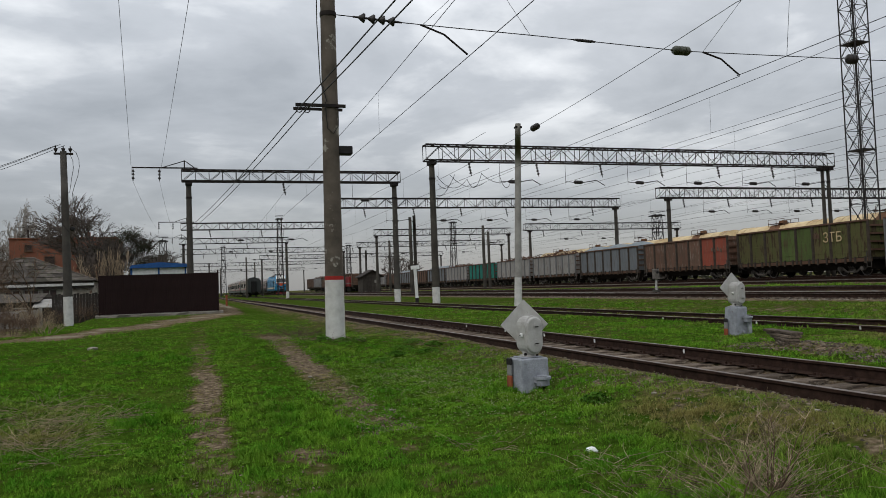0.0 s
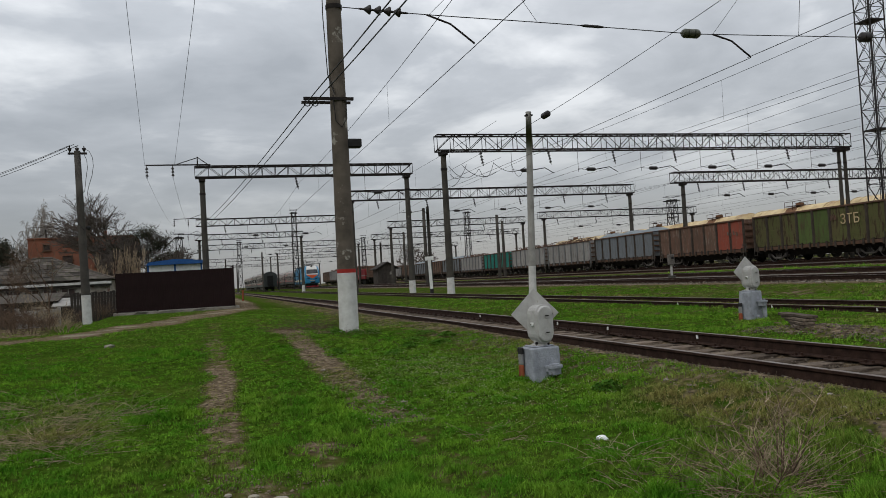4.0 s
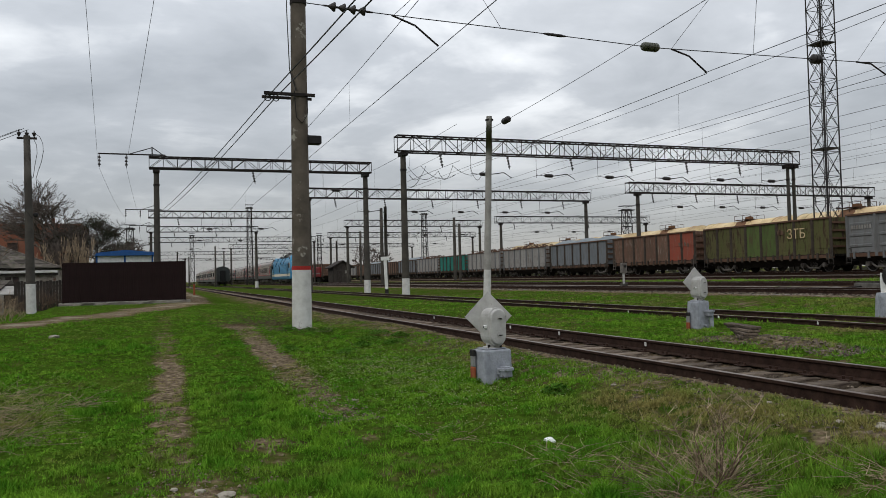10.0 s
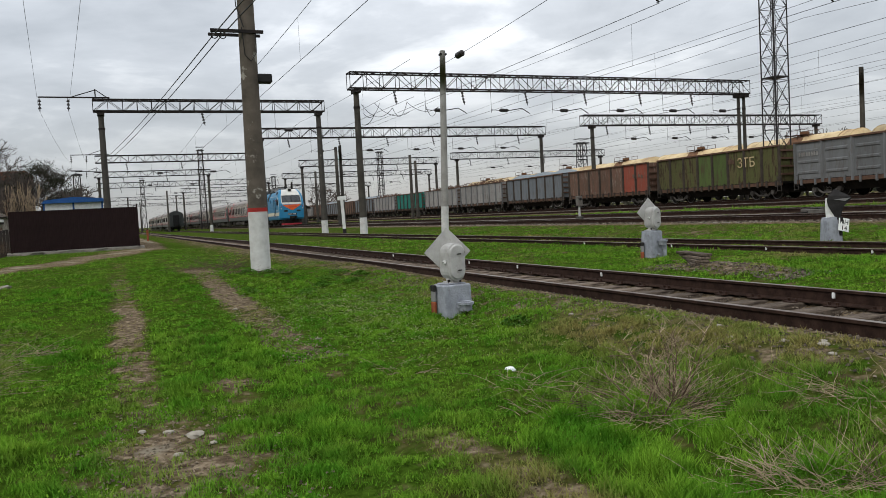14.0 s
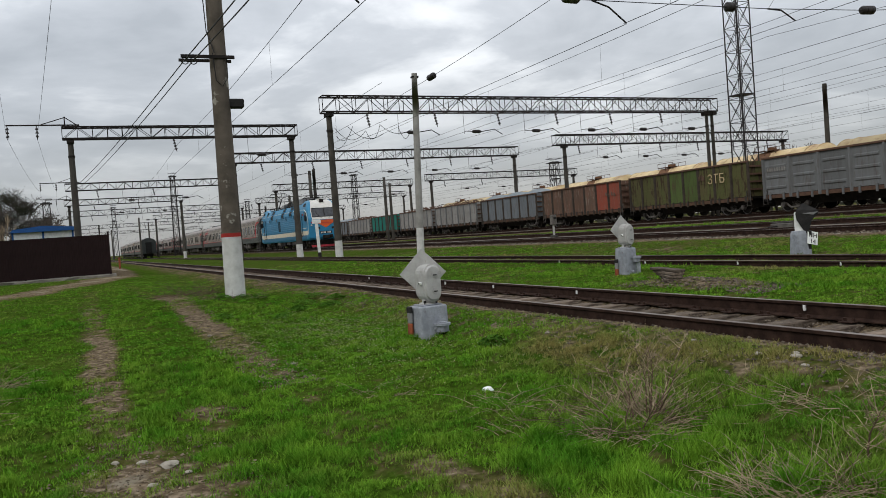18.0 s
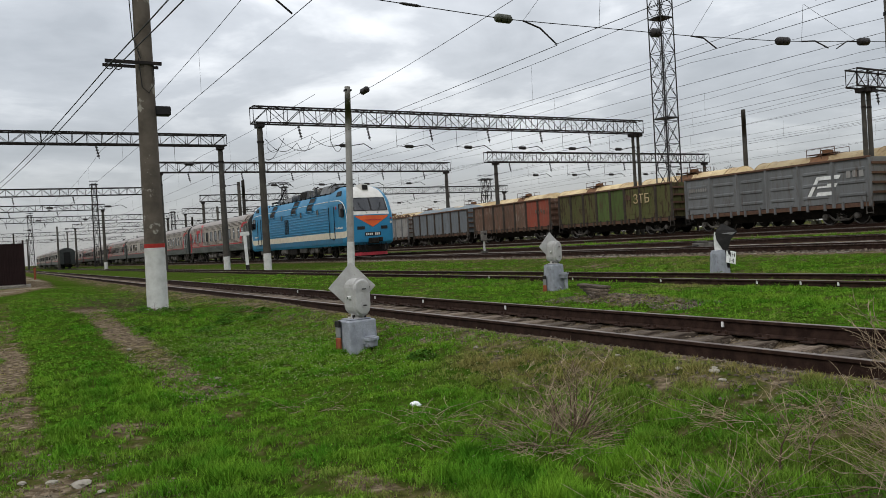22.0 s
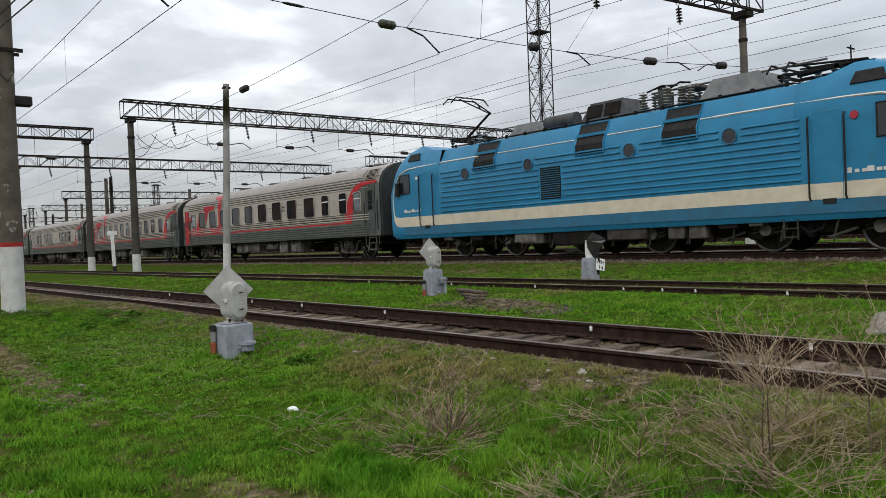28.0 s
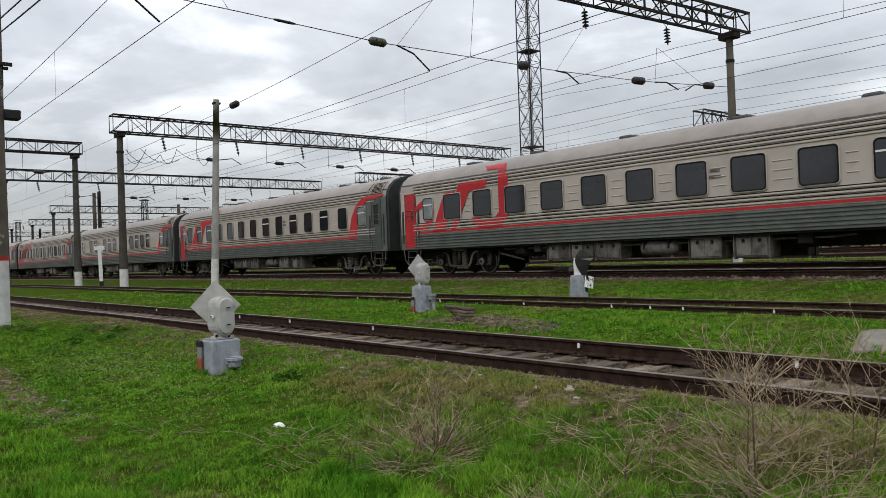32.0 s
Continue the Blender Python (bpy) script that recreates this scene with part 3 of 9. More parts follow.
def seg_dist(x, y, pts):
    best = 1e9
    for (ax, ay), (bx, by) in zip(pts[:-1], pts[1:]):
        dx, dy = bx - ax, by - ay
        u = min(1, max(0, ((x - ax) * dx + (y - ay) * dy) / (dx * dx + dy * dy)))
        best = min(best, math.hypot(x - ax - u * dx, y - ay - u * dy))
    return best


def worn(x, y):
    """How bare the ground is at a place, 0 to 1."""
    w = 0.0
    if -2 < x < 4 and 3 < y < 40:
        wob = 0.16 * noise.noise((0.0, y * 0.35, 9.0))
        for cx, half in RUTS:
            if cx > 1:
                lift = 0.35 * smooth01((y - 15) / 10)
                far = 0.3 + 0.58 * smooth01((y - 8.0) / 2.5) * (1 - smooth01((y - 17) / 7))
            else:
                lift = 0.0
                far = 0.45 + 0.4 * smooth01((y - 6.5) / 2.0) * (1 - smooth01((y - 13) / 7))
            far *= 1 - smooth01((y - 24) / 10)
            d = abs(x - cx - wob + lift) + 0.13 * noise.noise((x * 2.3, y * 1.2, 21.0)) + 0.07 * noise.noise((x * 6.5, y * 4.5, 22.0))
            patch = 0.85 + 0.55 * noise.noise((cx * 3, y * 0.55, 2.0))
            w = max(w, min(0.86, far * patch) * smooth01(1.35 - d / half * 0.9))
    d = seg_dist(x, y, ROAD)
    w = max(w, (0.86 + 0.3 * noise.noise((x * 0.7, y * 0.7, 17.0))) * smooth01(1.45 - d / 1.15 + 0.5 * noise.noise((x * 0.5, y * 0.5, 5.0))))
    w = max(w, (0.66 + 0.5 * noise.noise((x * 1.7, y * 1.7, 8.0))) * smooth01(1.25 - math.hypot((x - 0.3) / 0.75, (y - 5.3) / 1.6)))
    w = max(w, 0.6 * smooth01(1.25 - seg_dist(x, y, [(1.85, 4.9), (2.1, 4.0), (2.05, 3.2)]) / 0.28))
    d = abs(x - X_A)
    w = max(w, 0.86 * smooth01((1.35 - d) / 0.5))
    w = max(w, (0.42 + 0.35 * noise.noise((x * 1.1, y * 1.1, 40.0))) * smooth01((2.6 - d) / 1.2) * (1 if x < X_A else 0.5))
    w = max(w, 0.45 * smooth01((1.25 - abs(x - X_B)) / 0.6))
    if x < -3 and 26 < y < 62:
        w = max(w, 0.66 * smooth01((-0.155 - x / y) * 22) * smooth01((y - 26.5) / 2.5))
    w = max(w, (0.55 + 0.6 * noise.noise((x * 2.5, y * 2.5, 51.0))) * smooth01(1.2 - math.hypot((x - 0.95) / 0.32, (y - 7.3) / 0.8)))
    if 7.6 < x < 19.2:
        w = max(w, (0.14 if x < 12 else 0.22) + 0.3 * noise.noise((x * 0.55, y * 0.4, 30.0)))
    for cx in (X_C, X_C2, X_C3):
        w = max(w, 0.86 * smooth01((2.3 - abs(x - cx)) / 0.8))
    if x > 35:
        w = max(w, 0.75)
    w = max(w, 0.75 * smooth01(1.2 - math.hypot((x - 8.9) / 0.55, (y - 9.4) / 1.7)))
    return min(1.0, w)

# ---- ground: one sheet to the horizon ----
def steps(lo, hi, step, far):
    a = [lo + step * k for k in range(int((hi - lo) / step) + 1)]
    s, up = step, a[-1]
    while up < far:
        s *= 1.35
        up += s
        a.append(up)
    s, dn = step, a[0]
    while dn > -far:
        s *= 1.35
        dn -= s
        a.insert(0, dn)
    return a


def build_ground():
    xs, ys = steps(-9, 24, 0.22, 3500), steps(0, 42, 0.24, 3500)
    # a finer net where the turf lies close
    xs = sorted([x for x in xs if not -5 <= x <= 5.4] + [-5 + 0.095 * k for k in range(110)])
    ys = sorted([y for y in ys if not 2 <= y <= 17] + [2 + 0.1 * k for k in range(151)])
    verts = [(x, y, ground_z(x, y)) for y in ys for x in xs]
    n = len(xs)
    faces = [(j * n + i, j * n + i + 1, (j + 1) * n + i + 1, (j + 1) * n + i) for j in range(len(ys) - 1) for i in range(n - 1)]
    me = bpy.data.meshes.new("ground")
    me.from_pydata(verts, [], faces)
    at = me.attributes.new("worn", "FLOAT", "POINT")
    at.data.foreach_set("value", [worn(x, y) if abs(x) < 120 and abs(y) < 400 else 0.35 for x, y, z in verts])
    me.shade_smooth()
    me.materials.append(M["turf"])
    tagged(new("ground", me), "green spring turf with worn wheel ruts and bare earth", "ground", kind="structure")


build_ground()


# ---- railway tracks ----
RAIL = [(-0.066, 0), (0.066, 0), (0.066, 0.012), (0.012, 0.034), (0.010, 0.125), (0.036, 0.142), (0.036, 0.168), (-0.036, 0.168), (-0.036, 0.142), (-0.010, 0.125), (-0.012, 0.034), (-0.066, 0.012)]


def build_track(name, cx, z, y0, y1, label, turn=0.0, sleepers=(0, 0), concrete=False, single=False, beds=0.05):
    """Two rails on sleepers in a gravel bed. sleepers: the stretch whose sleepers are pieces of their own."""
    t = thing(name, pose(cx, 0, 0, 0, 0, -turn), label, "railway track", kind="structure")
    for x in (-0.796, 0.796):
        m = Mesh()
        ys = [y0, y1]
        m.loft([[(x + px, y, z - 0.172 + pz) for px, pz in RAIL] for y in ys], close=True)
        part("rail", m, "rail", t, "rust-brown steel rail")
        m = Mesh()
        m.box(x - 0.031, y0, z - 0.006, x + 0.031, y1, z, 0.002)
        part("rail_head", m, "rail_top", t, "dull worn running surface")
    top = z - 0.172
    mtl = "sleeper_c" if concrete else "sleeper"
    m = Mesh().box(-1.35, -0.12, top - 0.16, 1.35, 0.12, top - 0.004, 0.015)
    first = None
    near = int(sleepers[0] / 0.545), int(sleepers[1] / 0.545)
    rest = Mesh()
    k = int(y0 / 0.545)
    rnd = random.Random(int(cx * 10))
    while k * 0.545 < y1 - 0.2:
        yy = k * 0.545 + rnd.uniform(-0.03, 0.03)
        dx, dz = rnd.uniform(-0.06, 0.06), rnd.uniform(-0.02, 0.0)
        if near[0] <= k < near[1]:
            mm = pose(dx, yy, dz, 0, rnd.uniform(-0.4, 0.4), rnd.uniform(-1.2, 1.2))
            if first is None:
                first = part("sleeper", m, mtl, t, at=mm)
            else:
                again("sleeper", first, t, mm)
        elif yy < 220:
            rest.box(-1.35 + dx, yy - 0.12, top - 0.12 + dz, 1.35 + dx, yy + 0.12, top - 0.004 + dz)
        k += 1
    if rest.v:
        part("sleepers", rest, mtl, t, kind="stuff")
    if near[1] > near[0]:
        # iron chairs and spikes under the rails
        m = Mesh()
        for x in (-0.796, 0.796):
            m.box(x - 0.17, -0.08, top - 0.004, x + 0.17, 0.08, top + 0.012, 0.004)
            for sx in (-0.1, 0.1):
                m.tube((x + sx, 0.05, top + 0.01), (x + sx, 0.05, top + 0.045), 0.018, n=6)
                m.tube((x + sx, -0.05, top + 0.01), (x + sx, -0.05, top + 0.045), 0.018, n=6)
        first = None
        for k in range(near[0], near[1]):
            mm = pose(0, k * 0.545, 0)
            if first is None:
                first = part("rail_chair", m, "rail", t, at=mm)
            else:
                again("rail_chair", first, t, mm)
    return t


near_track = build_track("track_near", X_A, Z_A, -60, 520, "old rusty railway track on weathered timber sleepers", sleepers=(-3, 42))
second_track = build_track("track_second", X_B, Z_B, -60, 520, "rusty siding sunk in green grass", sleepers=(0, 0))
# white paint marks on the rails of the two near tracks
for tr, x, z, ys in ((near_track, 0.776, Z_A - 0.07, (6.05, 10.4, 13.2, 15.4, 17.6, 20.4, 3.4)), (second_track, -0.816, Z_B - 0.05, (6.2, 7.9, 8.6, 9.5, 11.9, 14.8, 18.5))):
    for y in ys:
        part("paint_mark", Mesh().box(x - 0.02, y - 0.016, z - 0.03, x + 0.006, y + 0.016, z + 0.035, 0.005), "white", tr)
build_track("track_train", X_C, Z_C, -90, 620, "main track on sleepers and dark ballast", sleepers=(2, 40), concrete=True)
build_track("track_beyond", X_C2, Z_C2, -60, 520, "parallel track on concrete sleepers", concrete=True)
build_track("track_middle", X_C3, Z_C3, -60, 520, "parallel track in the wide yard", concrete=True)
TURN_D = 2.58
X_D, X_E = 37.69 + 1.56, 37.69 + 1.56 + 8.3
build_track("track_freight", X_D, Z_D, -60, 420, "freight siding with worn rails", turn=TURN_D, concrete=True)
build_track("track_tanks", X_E, Z_D + 0.05, -60, 420, "siding behind the freight wagons", turn=TURN_D, concrete=True)


def gravel(name, rows, label, seed, mt="gravel"):
    """Loose stones lying over strips of ground; rows: x0, x1, y0, y1, count, size."""
    rnd = random.Random(seed)
    m = Mesh()
    for x0, x1, y0, y1, count, size, z in rows:
        for _ in range(count):
            x, y = rnd.uniform(x0, x1), y0 + (y1 - y0) * rnd.random() ** 1.6
            s = size * rnd.uniform(0.5, 1.5)
            zz = (ground_z(x, y) if z is None else z) + s * 0.15
            turn, tall, longer = rnd.uniform(0, 6.283), rnd.uniform(0.45, 1.0), rnd.uniform(0.6, 1.0)
            ct, st = math.cos(turn), math.sin(turn)
            loose = [(a * rnd.uniform(0.75, 1.2), longer * b * rnd.uniform(0.75, 1.2), c * rnd.uniform(0.6, 1.2) * tall) for a, b, c in ((1, 0.1, 0), (0.1, 1, 0), (-1, 0, 0.1), (0, -1, 0), (0.35, 0.1, 1), (-0.35, 0.2, 0.9))]
            v = [(x + s * (a * ct - b * st), y + s * (a * st + b * ct), zz + s * c) for a, b, c in loose]
            m.add(v, [(0, 1, 4), (1, 2, 5), (1, 5, 4), (2, 3, 5), (3, 0, 4), (3, 4, 5)])
    me = bpy.data.meshes.new(name)
    me.from_pydata(m.v, [], m.f)
    me.materials.append(M[mt])
    tagged(new(name, me), label, "gravel", kind="stuff")


gravel("ballast_stones", [(5.7, 7.1, 0, 40, 6000, 0.026, 0.228), (4.6, 5.56, 1, 34, 2600, 0.018, None), (7.25, 8.0, 2, 30, 1500, 0.018, None), (19.0, 22.7, 4, 60, 5000, 0.05, 0.665)], "dark broken ballast stones between the rails", 3)
gravel("ballast_chips", [(5.7, 7.1, 1.5, 18, 3600, 0.013, 0.268), (4.9, 5.56, 1.5, 14, 1200, 0.010, None)], "small brown chips and dirt strewn over the sleepers", 14)
gravel("rubble_stones", [(8.45, 9.45, 7.9, 11.2, 1500, 0.022, None)], "brown stony rubble spilled beside the track", 12, "gravel")
gravel("rut_stones", [(-0.2, 0.4, 4.6, 20, 1800, 0.011, None), (1.55, 2.25, 8, 20, 2400, 0.014, None), (-0.4, 1.1, 4.0, 6.8, 900, 0.012, None)], "small stones pressed into the wheel ruts", 4, "rut_stone")
gravel("leaf_litter", [(1.7, 2.5, 2.9, 5.2, 900, 0.007, None), (-0.3, 1.0, 4.2, 6.6, 600, 0.007, None), (3.2, 4.6, 3.0, 7.0, 900, 0.007, None)], "brown leaf and straw litter on bare earth", 6, "bramble")


# ---- grass ----
def quads_or_tris(name, V, extra, mt, label, category):
    """One mesh of loose faces from an array of corners (faces, corners, 3), with a dryness for each face."""
    N, k = V.shape[:2]
    me = bpy.data.meshes.new(name)
    me.vertices.add(N * k)
    me.vertices.foreach_set("co", V.ravel())
    me.loops.add(N * k)
    me.loops.foreach_set("vertex_index", np.arange(N * k, dtype=np.int32))
    me.polygons.add(N)
    me.polygons.foreach_set("loop_start", (np.arange(N) * k).astype(np.int32))
    me.update(calc_edges=True)
    at = me.attributes.new("dry", "FLOAT", "POINT")
    at.data.foreach_set("value", np.repeat(np.clip(extra, 0, 1), k).astype(np.float32))
    me.materials.append(M[mt])
    tagged(new(name, me), label, category, kind="stuff")


def dryness(a, b, w, field):
    """How far the grass has gone to straw at a place."""
    d = 0.55 * math.exp(-(a + 1.75) ** 2 / 0.9 - (b - 9.8) ** 2 / 6.0) + 0.85 * w + 0.5 * noise.noise((a * 0.8, b * 0.8, 11.0)) - 0.30 * field - 0.02
    d += 0.08 * min(1.0, max(0.0, (a - 2.5) / 0.8)) * min(1.0, max(0.0, (5.0 - b) / 1.5))
    d += 0.3 * smooth01((b - 15) / 9) * smooth01((a + 4) / 3) * (1 if a < 6 else 0)
    d += 0.2 if a > 13 else (0.12 if a > 7 else 0.13 * min(1.0, max(0.0, (a - 2.2) / 1.6)))
    if a < 5.6:
        d += 0.16 * smooth01((a - 2.6) / 1.0) * smooth01((8.5 - b) / 2.5)
    return min(1.0, max(0.0, d))


def build_grass():
    rnd = np.random.default_rng(5)
    # blades of grass, most of them near: x0, x1, y0, y1, tufts, height
    fields = ((-3.5, 5.6, 2.0, 6.0, 82000, 0.052), (-4, 5.5, 6.0, 10.0, 46000, 0.044), (-6, 5.4, 10.0, 18.0, 28000, 0.036), (-8, 5.2, 18.0, 34.0, 8000, 0.035), (7.5, 11.9, 3.0, 9.0, 14000, 0.04), (7.5, 11.9, 9.0, 18.0, 10000, 0.04), (14.1, 19.0, 4.0, 18.0, 14000, 0.045), (11.9, 14.2, 4.0, 20.0, 3000, 0.06), (7.4, 19.0, 18, 40.0, 7000, 0.045), (5.0, 7.4, 0.5, 5.0, 900, 0.06), (1.6, 5.3, 0.9, 2.4, 19000, 0.056), (7.4, 12, 0.5, 3.0, 4000, 0.07), (-6, 1.6, -4, 2.0, 4000, 0.06), (1.6, 5.3, -4, 0.9, 3000, 0.06), (22.6, 31.0, 10, 45, 4000, 0.09))
    pts = []
    for x0, x1, y0, y1, count, h in fields:
        x, y, u, v = rnd.uniform(x0, x1, count), rnd.uniform(y0, y1, count), rnd.random(count), rnd.random(count)
        for a, b, c, d in zip(x, y, u, v):
            w = worn(a, b)
            if (w > 0.75 and d > 0.12) or c > (1.08 - w) ** 1.4:
                continue
            up = tussock(a, b)
            if d > 1.9 * up - 0.02:
                continue
            field = noise.noise((a * 0.3, b * 0.3, 3.0))
            lush = smooth01(0.45 + 1.3 * noise.noise((a * 0.55, b * 0.55, 29.0)) + 0.45 * math.exp(-((a - 2.2) ** 2 / 3.0 + (b - 4.2) ** 2 / 2.5)))
            tall = 0.3 + (0.5 + 1.1 * lush) * up + 0.25 * lush
            pts.append((a, b, ground_z(a, b), h * tall * (1 - 0.5 * w), dryness(a, b, w, field)))
    pts = np.array(pts)
    k = 6
    P = np.repeat(pts, k, axis=0)
    N = len(P)
    far = np.hypot(P[:, 0], P[:, 1])
    ang, lean, spread = rnd.uniform(0, 6.283, N), rnd.uniform(0.15, 1.3, N), rnd.uniform(0, 0.05, N) * (0.6 + 0.05 * far)
    bx, by = P[:, 0] + spread * np.cos(ang * 3), P[:, 1] + spread * np.sin(ang * 3)
    h = P[:, 3] * rnd.uniform(0.5, 1.5, N)
    wdt = 0.0015 + 0.00038 * far
    turn = ang + rnd.uniform(-0.9, 0.9, N)
    dx, dy, ex, ey = np.cos(ang), np.sin(ang), -np.sin(turn), np.cos(turn)
    V = np.empty((N, 3, 3))
    V[:, 0] = np.stack([bx - ex * wdt, by - ey * wdt, P[:, 2] - 0.008], -1)
    V[:, 1] = np.stack([bx + ex * wdt, by + ey * wdt, P[:, 2] - 0.008], -1)
    V[:, 2] = np.stack([bx + dx * lean * h, by + dy * lean * h, P[:, 2] + h], -1)
    quads_or_tris("grass", V, P[:, 4] + rnd.normal(0, 0.07, N), "blade", "short uneven fresh green spring grass", "grass")
    # small broad leaves that make up the cushions of the turf: x0, x1, y0, y1, count, size
    fields = ((-4, 5.4, 2.2, 7, 110000, 0.0095), (-5, 5.3, 7, 13, 105000, 0.014), (-7, 5.2, 13, 24, 72000, 0.016), (-9, 5, 24, 46, 30000, 0.022), (7.5, 11.9, 2, 14, 52000, 0.014), (7.5, 11.9, 14, 34, 20000, 0.02), (14.1, 19, 4, 16, 46000, 0.016), (14.1, 19, 16, 42, 20000, 0.022))
    pts = []
    for x0, x1, y0, y1, count, size in fields:
        x, y, u, v = rnd.uniform(x0, x1, count), rnd.uniform(y0, y1, count), rnd.random(count), rnd.random(count)
        for a, b, c, d in zip(x, y, u, v):
            w = worn(a, b)
            if c > (1.0 - w) ** 1.3:
                continue
            up = tussock(a, b)
            if d > 2.6 * up - 0.12:
                continue
            pts.append((a, b, ground_z(a, b) + (0.01 + 0.05 * up) * v[len(pts) % count], size * (0.7 + 0.7 * up), dryness(a, b, w, noise.noise((a * 0.3, b * 0.3, 3.0)))))
    P = np.array(pts)
    N = len(P)
    a, tilt, roll = rnd.uniform(0, 6.283, N), rnd.uniform(-0.3, 0.9, N), rnd.uniform(-0.6, 0.6, N)
    size = P[:, 3] * rnd.uniform(0.6, 1.4, N)
    L = np.stack([np.cos(a) * np.cos(tilt), np.sin(a) * np.cos(tilt), np.sin(tilt)], -1) * size[:, None]
    S = np.stack([-np.sin(a) * np.cos(roll), np.cos(a) * np.cos(roll), np.sin(roll)], -1) * (size * rnd.uniform(0.35, 0.7, N))[:, None]
    C = P[:, :3]
    V = np.stack([C - L, C - 0.1 * L + S, C + L, C - 0.1 * L - S], 1)
    quads_or_tris("turf_leaves", V, P[:, 4] + rnd.normal(0, 0.07, N), "weed", "small broad leaves in low green cushions", "turf")
    # small pale flowers in the turf
    m = Mesh()
    r = random.Random(8)
    for _ in range(4200):
        x, y = (r.gauss(3.5, 0.8), r.gauss(10.8, 2.0)) if r.random() < 0.8 else (r.uniform(14.5, 19), r.uniform(8, 26))
        if worn(x, y) > 0.62:
            continue
        z, q = ground_z(x, y) + r.uniform(0.03, 0.065), r.uniform(0.004, 0.010)
        m.add([(x - q, y, z), (x, y - q, z + 0.4 * q), (x + q, y, z), (x, y + q, z + q)], [(0, 1, 2, 3)])
    me = bpy.data.meshes.new("wild_flowers")
    me.from_pydata(m.v, [], m.f)
    me.materials.append(M["flower"])
    tagged(new("wild_flowers", me), "tiny creamy flowers scattered in the turf", "flowers", kind="stuff")


def weed_cushion(x, y, reach, count, seed):
    """A low cushion of broad dark leaves."""
    rnd = random.Random(seed)
    t = thing("weed_clump", pose(x, y, ground_z(x, y)), "low cushion of broad dark green weed leaves", "weeds", "weed cushions in the turf")
    m = Mesh()
    for _ in range(count):
        a, w = rnd.uniform(0, 6.283), math.sqrt(rnd.random())
        c = Vector((math.cos(a) * reach * w, math.sin(a) * reach * w, 0.02 + 0.09 * (1 - w * w) * rnd.uniform(0.5, 1.1)))
        b, s = rnd.uniform(0, 6.283), rnd.uniform(0.012, 0.03)
        d = Vector((math.cos(b), math.sin(b), rnd.uniform(0.0, 0.8))).normalized() * s
        e = Vector((-math.sin(b), math.cos(b), rnd.uniform(-0.3, 0.3))) * s * 0.5
        m.add([c - d, c + e, c + d, c - e], [(0, 1, 2, 3)])
    me = bpy.data.meshes.new("leaf_tuft")
    me.from_pydata(m.v, [], m.f)
    me.materials.append(M["weed_dark"])
    part("leaf_tuft", me, "weed_dark", t, kind="stuff")


build_grass()
for k, (x, y, reach) in enumerate(((4.1, 15.9, 0.32), (4.5, 16.4, 0.26), (3.5, 17.4, 0.2), (3.15, 17.55, 0.22), (2.75, 17.65, 0.2), (2.3, 14.9, 0.22), (3.8, 15.1, 0.2), (3.3, 14.2, 0.24), (4.4, 14.9, 0.24), (4.75, 15.7, 0.22), (4.3, 8.0, 0.2))):
    weed_cushion(x, y, reach, 420, 300 + k)

# ---- poles and overhead line ----
def round_pole(name, x, y, z, top, r0, r1, label, white=0.0, band=False, lean=(0, 0), body="concrete", group=""):
    """A tapered concrete pole, with a whitewashed foot where white is its height."""
    t = thing(name, pose(x, y, z - 0.3), label, "pole", group)
    h = top - z + 0.3

    def at(s):
        return Vector((lean[0] * s, lean[1] * s, s * h))

    def rad(s):
        return r0 + (r1 - r0) * s
    m = Mesh()
    cuts = [k / 8 for k in range(9)]
    for a, b in zip(cuts[:-1], cuts[1:]):
        m.tube(at(a), at(b), rad(a), rad(b), 18, caps=(b == 1))
    part("shaft", m, body, t, smooth=True)
    if white:
        s = (white + 0.3) / h
        part("painted_foot", Mesh().tube(at(0.02), at(s), rad(0.02) + 0.006, rad(s) + 0.006, 18), "whitewash", t, "whitewashed foot", smooth=True)
        if band:
            part("red_band", Mesh().tube(at(s), at(s + 0.09 / h), rad(s) + 0.008, rad(s) + 0.008, 18), "red_band", t, "painted red ring", smooth=True)
    return t


def insulator_string(parent, p, q, n=4, r=0.085, material="insulator"):
    """A string of skirted discs between two points."""
    prof = [(0, 0.02)]
    for k in range(n):
        a = 0.1 + 0.8 * k / n
        w = 0.8 / n
        prof += [(a, 0.025), (a + w * 0.15, 0.05), (a + w * 0.55, r), (a + w * 0.7, r * 0.92), (a + w * 0.72, 0.03)]
    prof += [(1, 0.02)]
    return part("insulator", Mesh().disc_stack(p, q, prof, 12), material, parent, smooth=True)


def barrel_insulator(parent, p, q, r=0.13, material="insulator"):
    prof = [(0, 0.02), (0.08, 0.03), (0.1, r * 0.7), (0.2, r), (0.32, r), (0.34, r * 0.8), (0.36, r), (0.62, r), (0.64, r * 0.8), (0.66, r), (0.82, r), (0.92, r * 0.6), (0.94, 0.03), (1, 0.02)]
    return part("insulator", Mesh().disc_stack(p, q, prof, 12), material, parent, smooth=True)


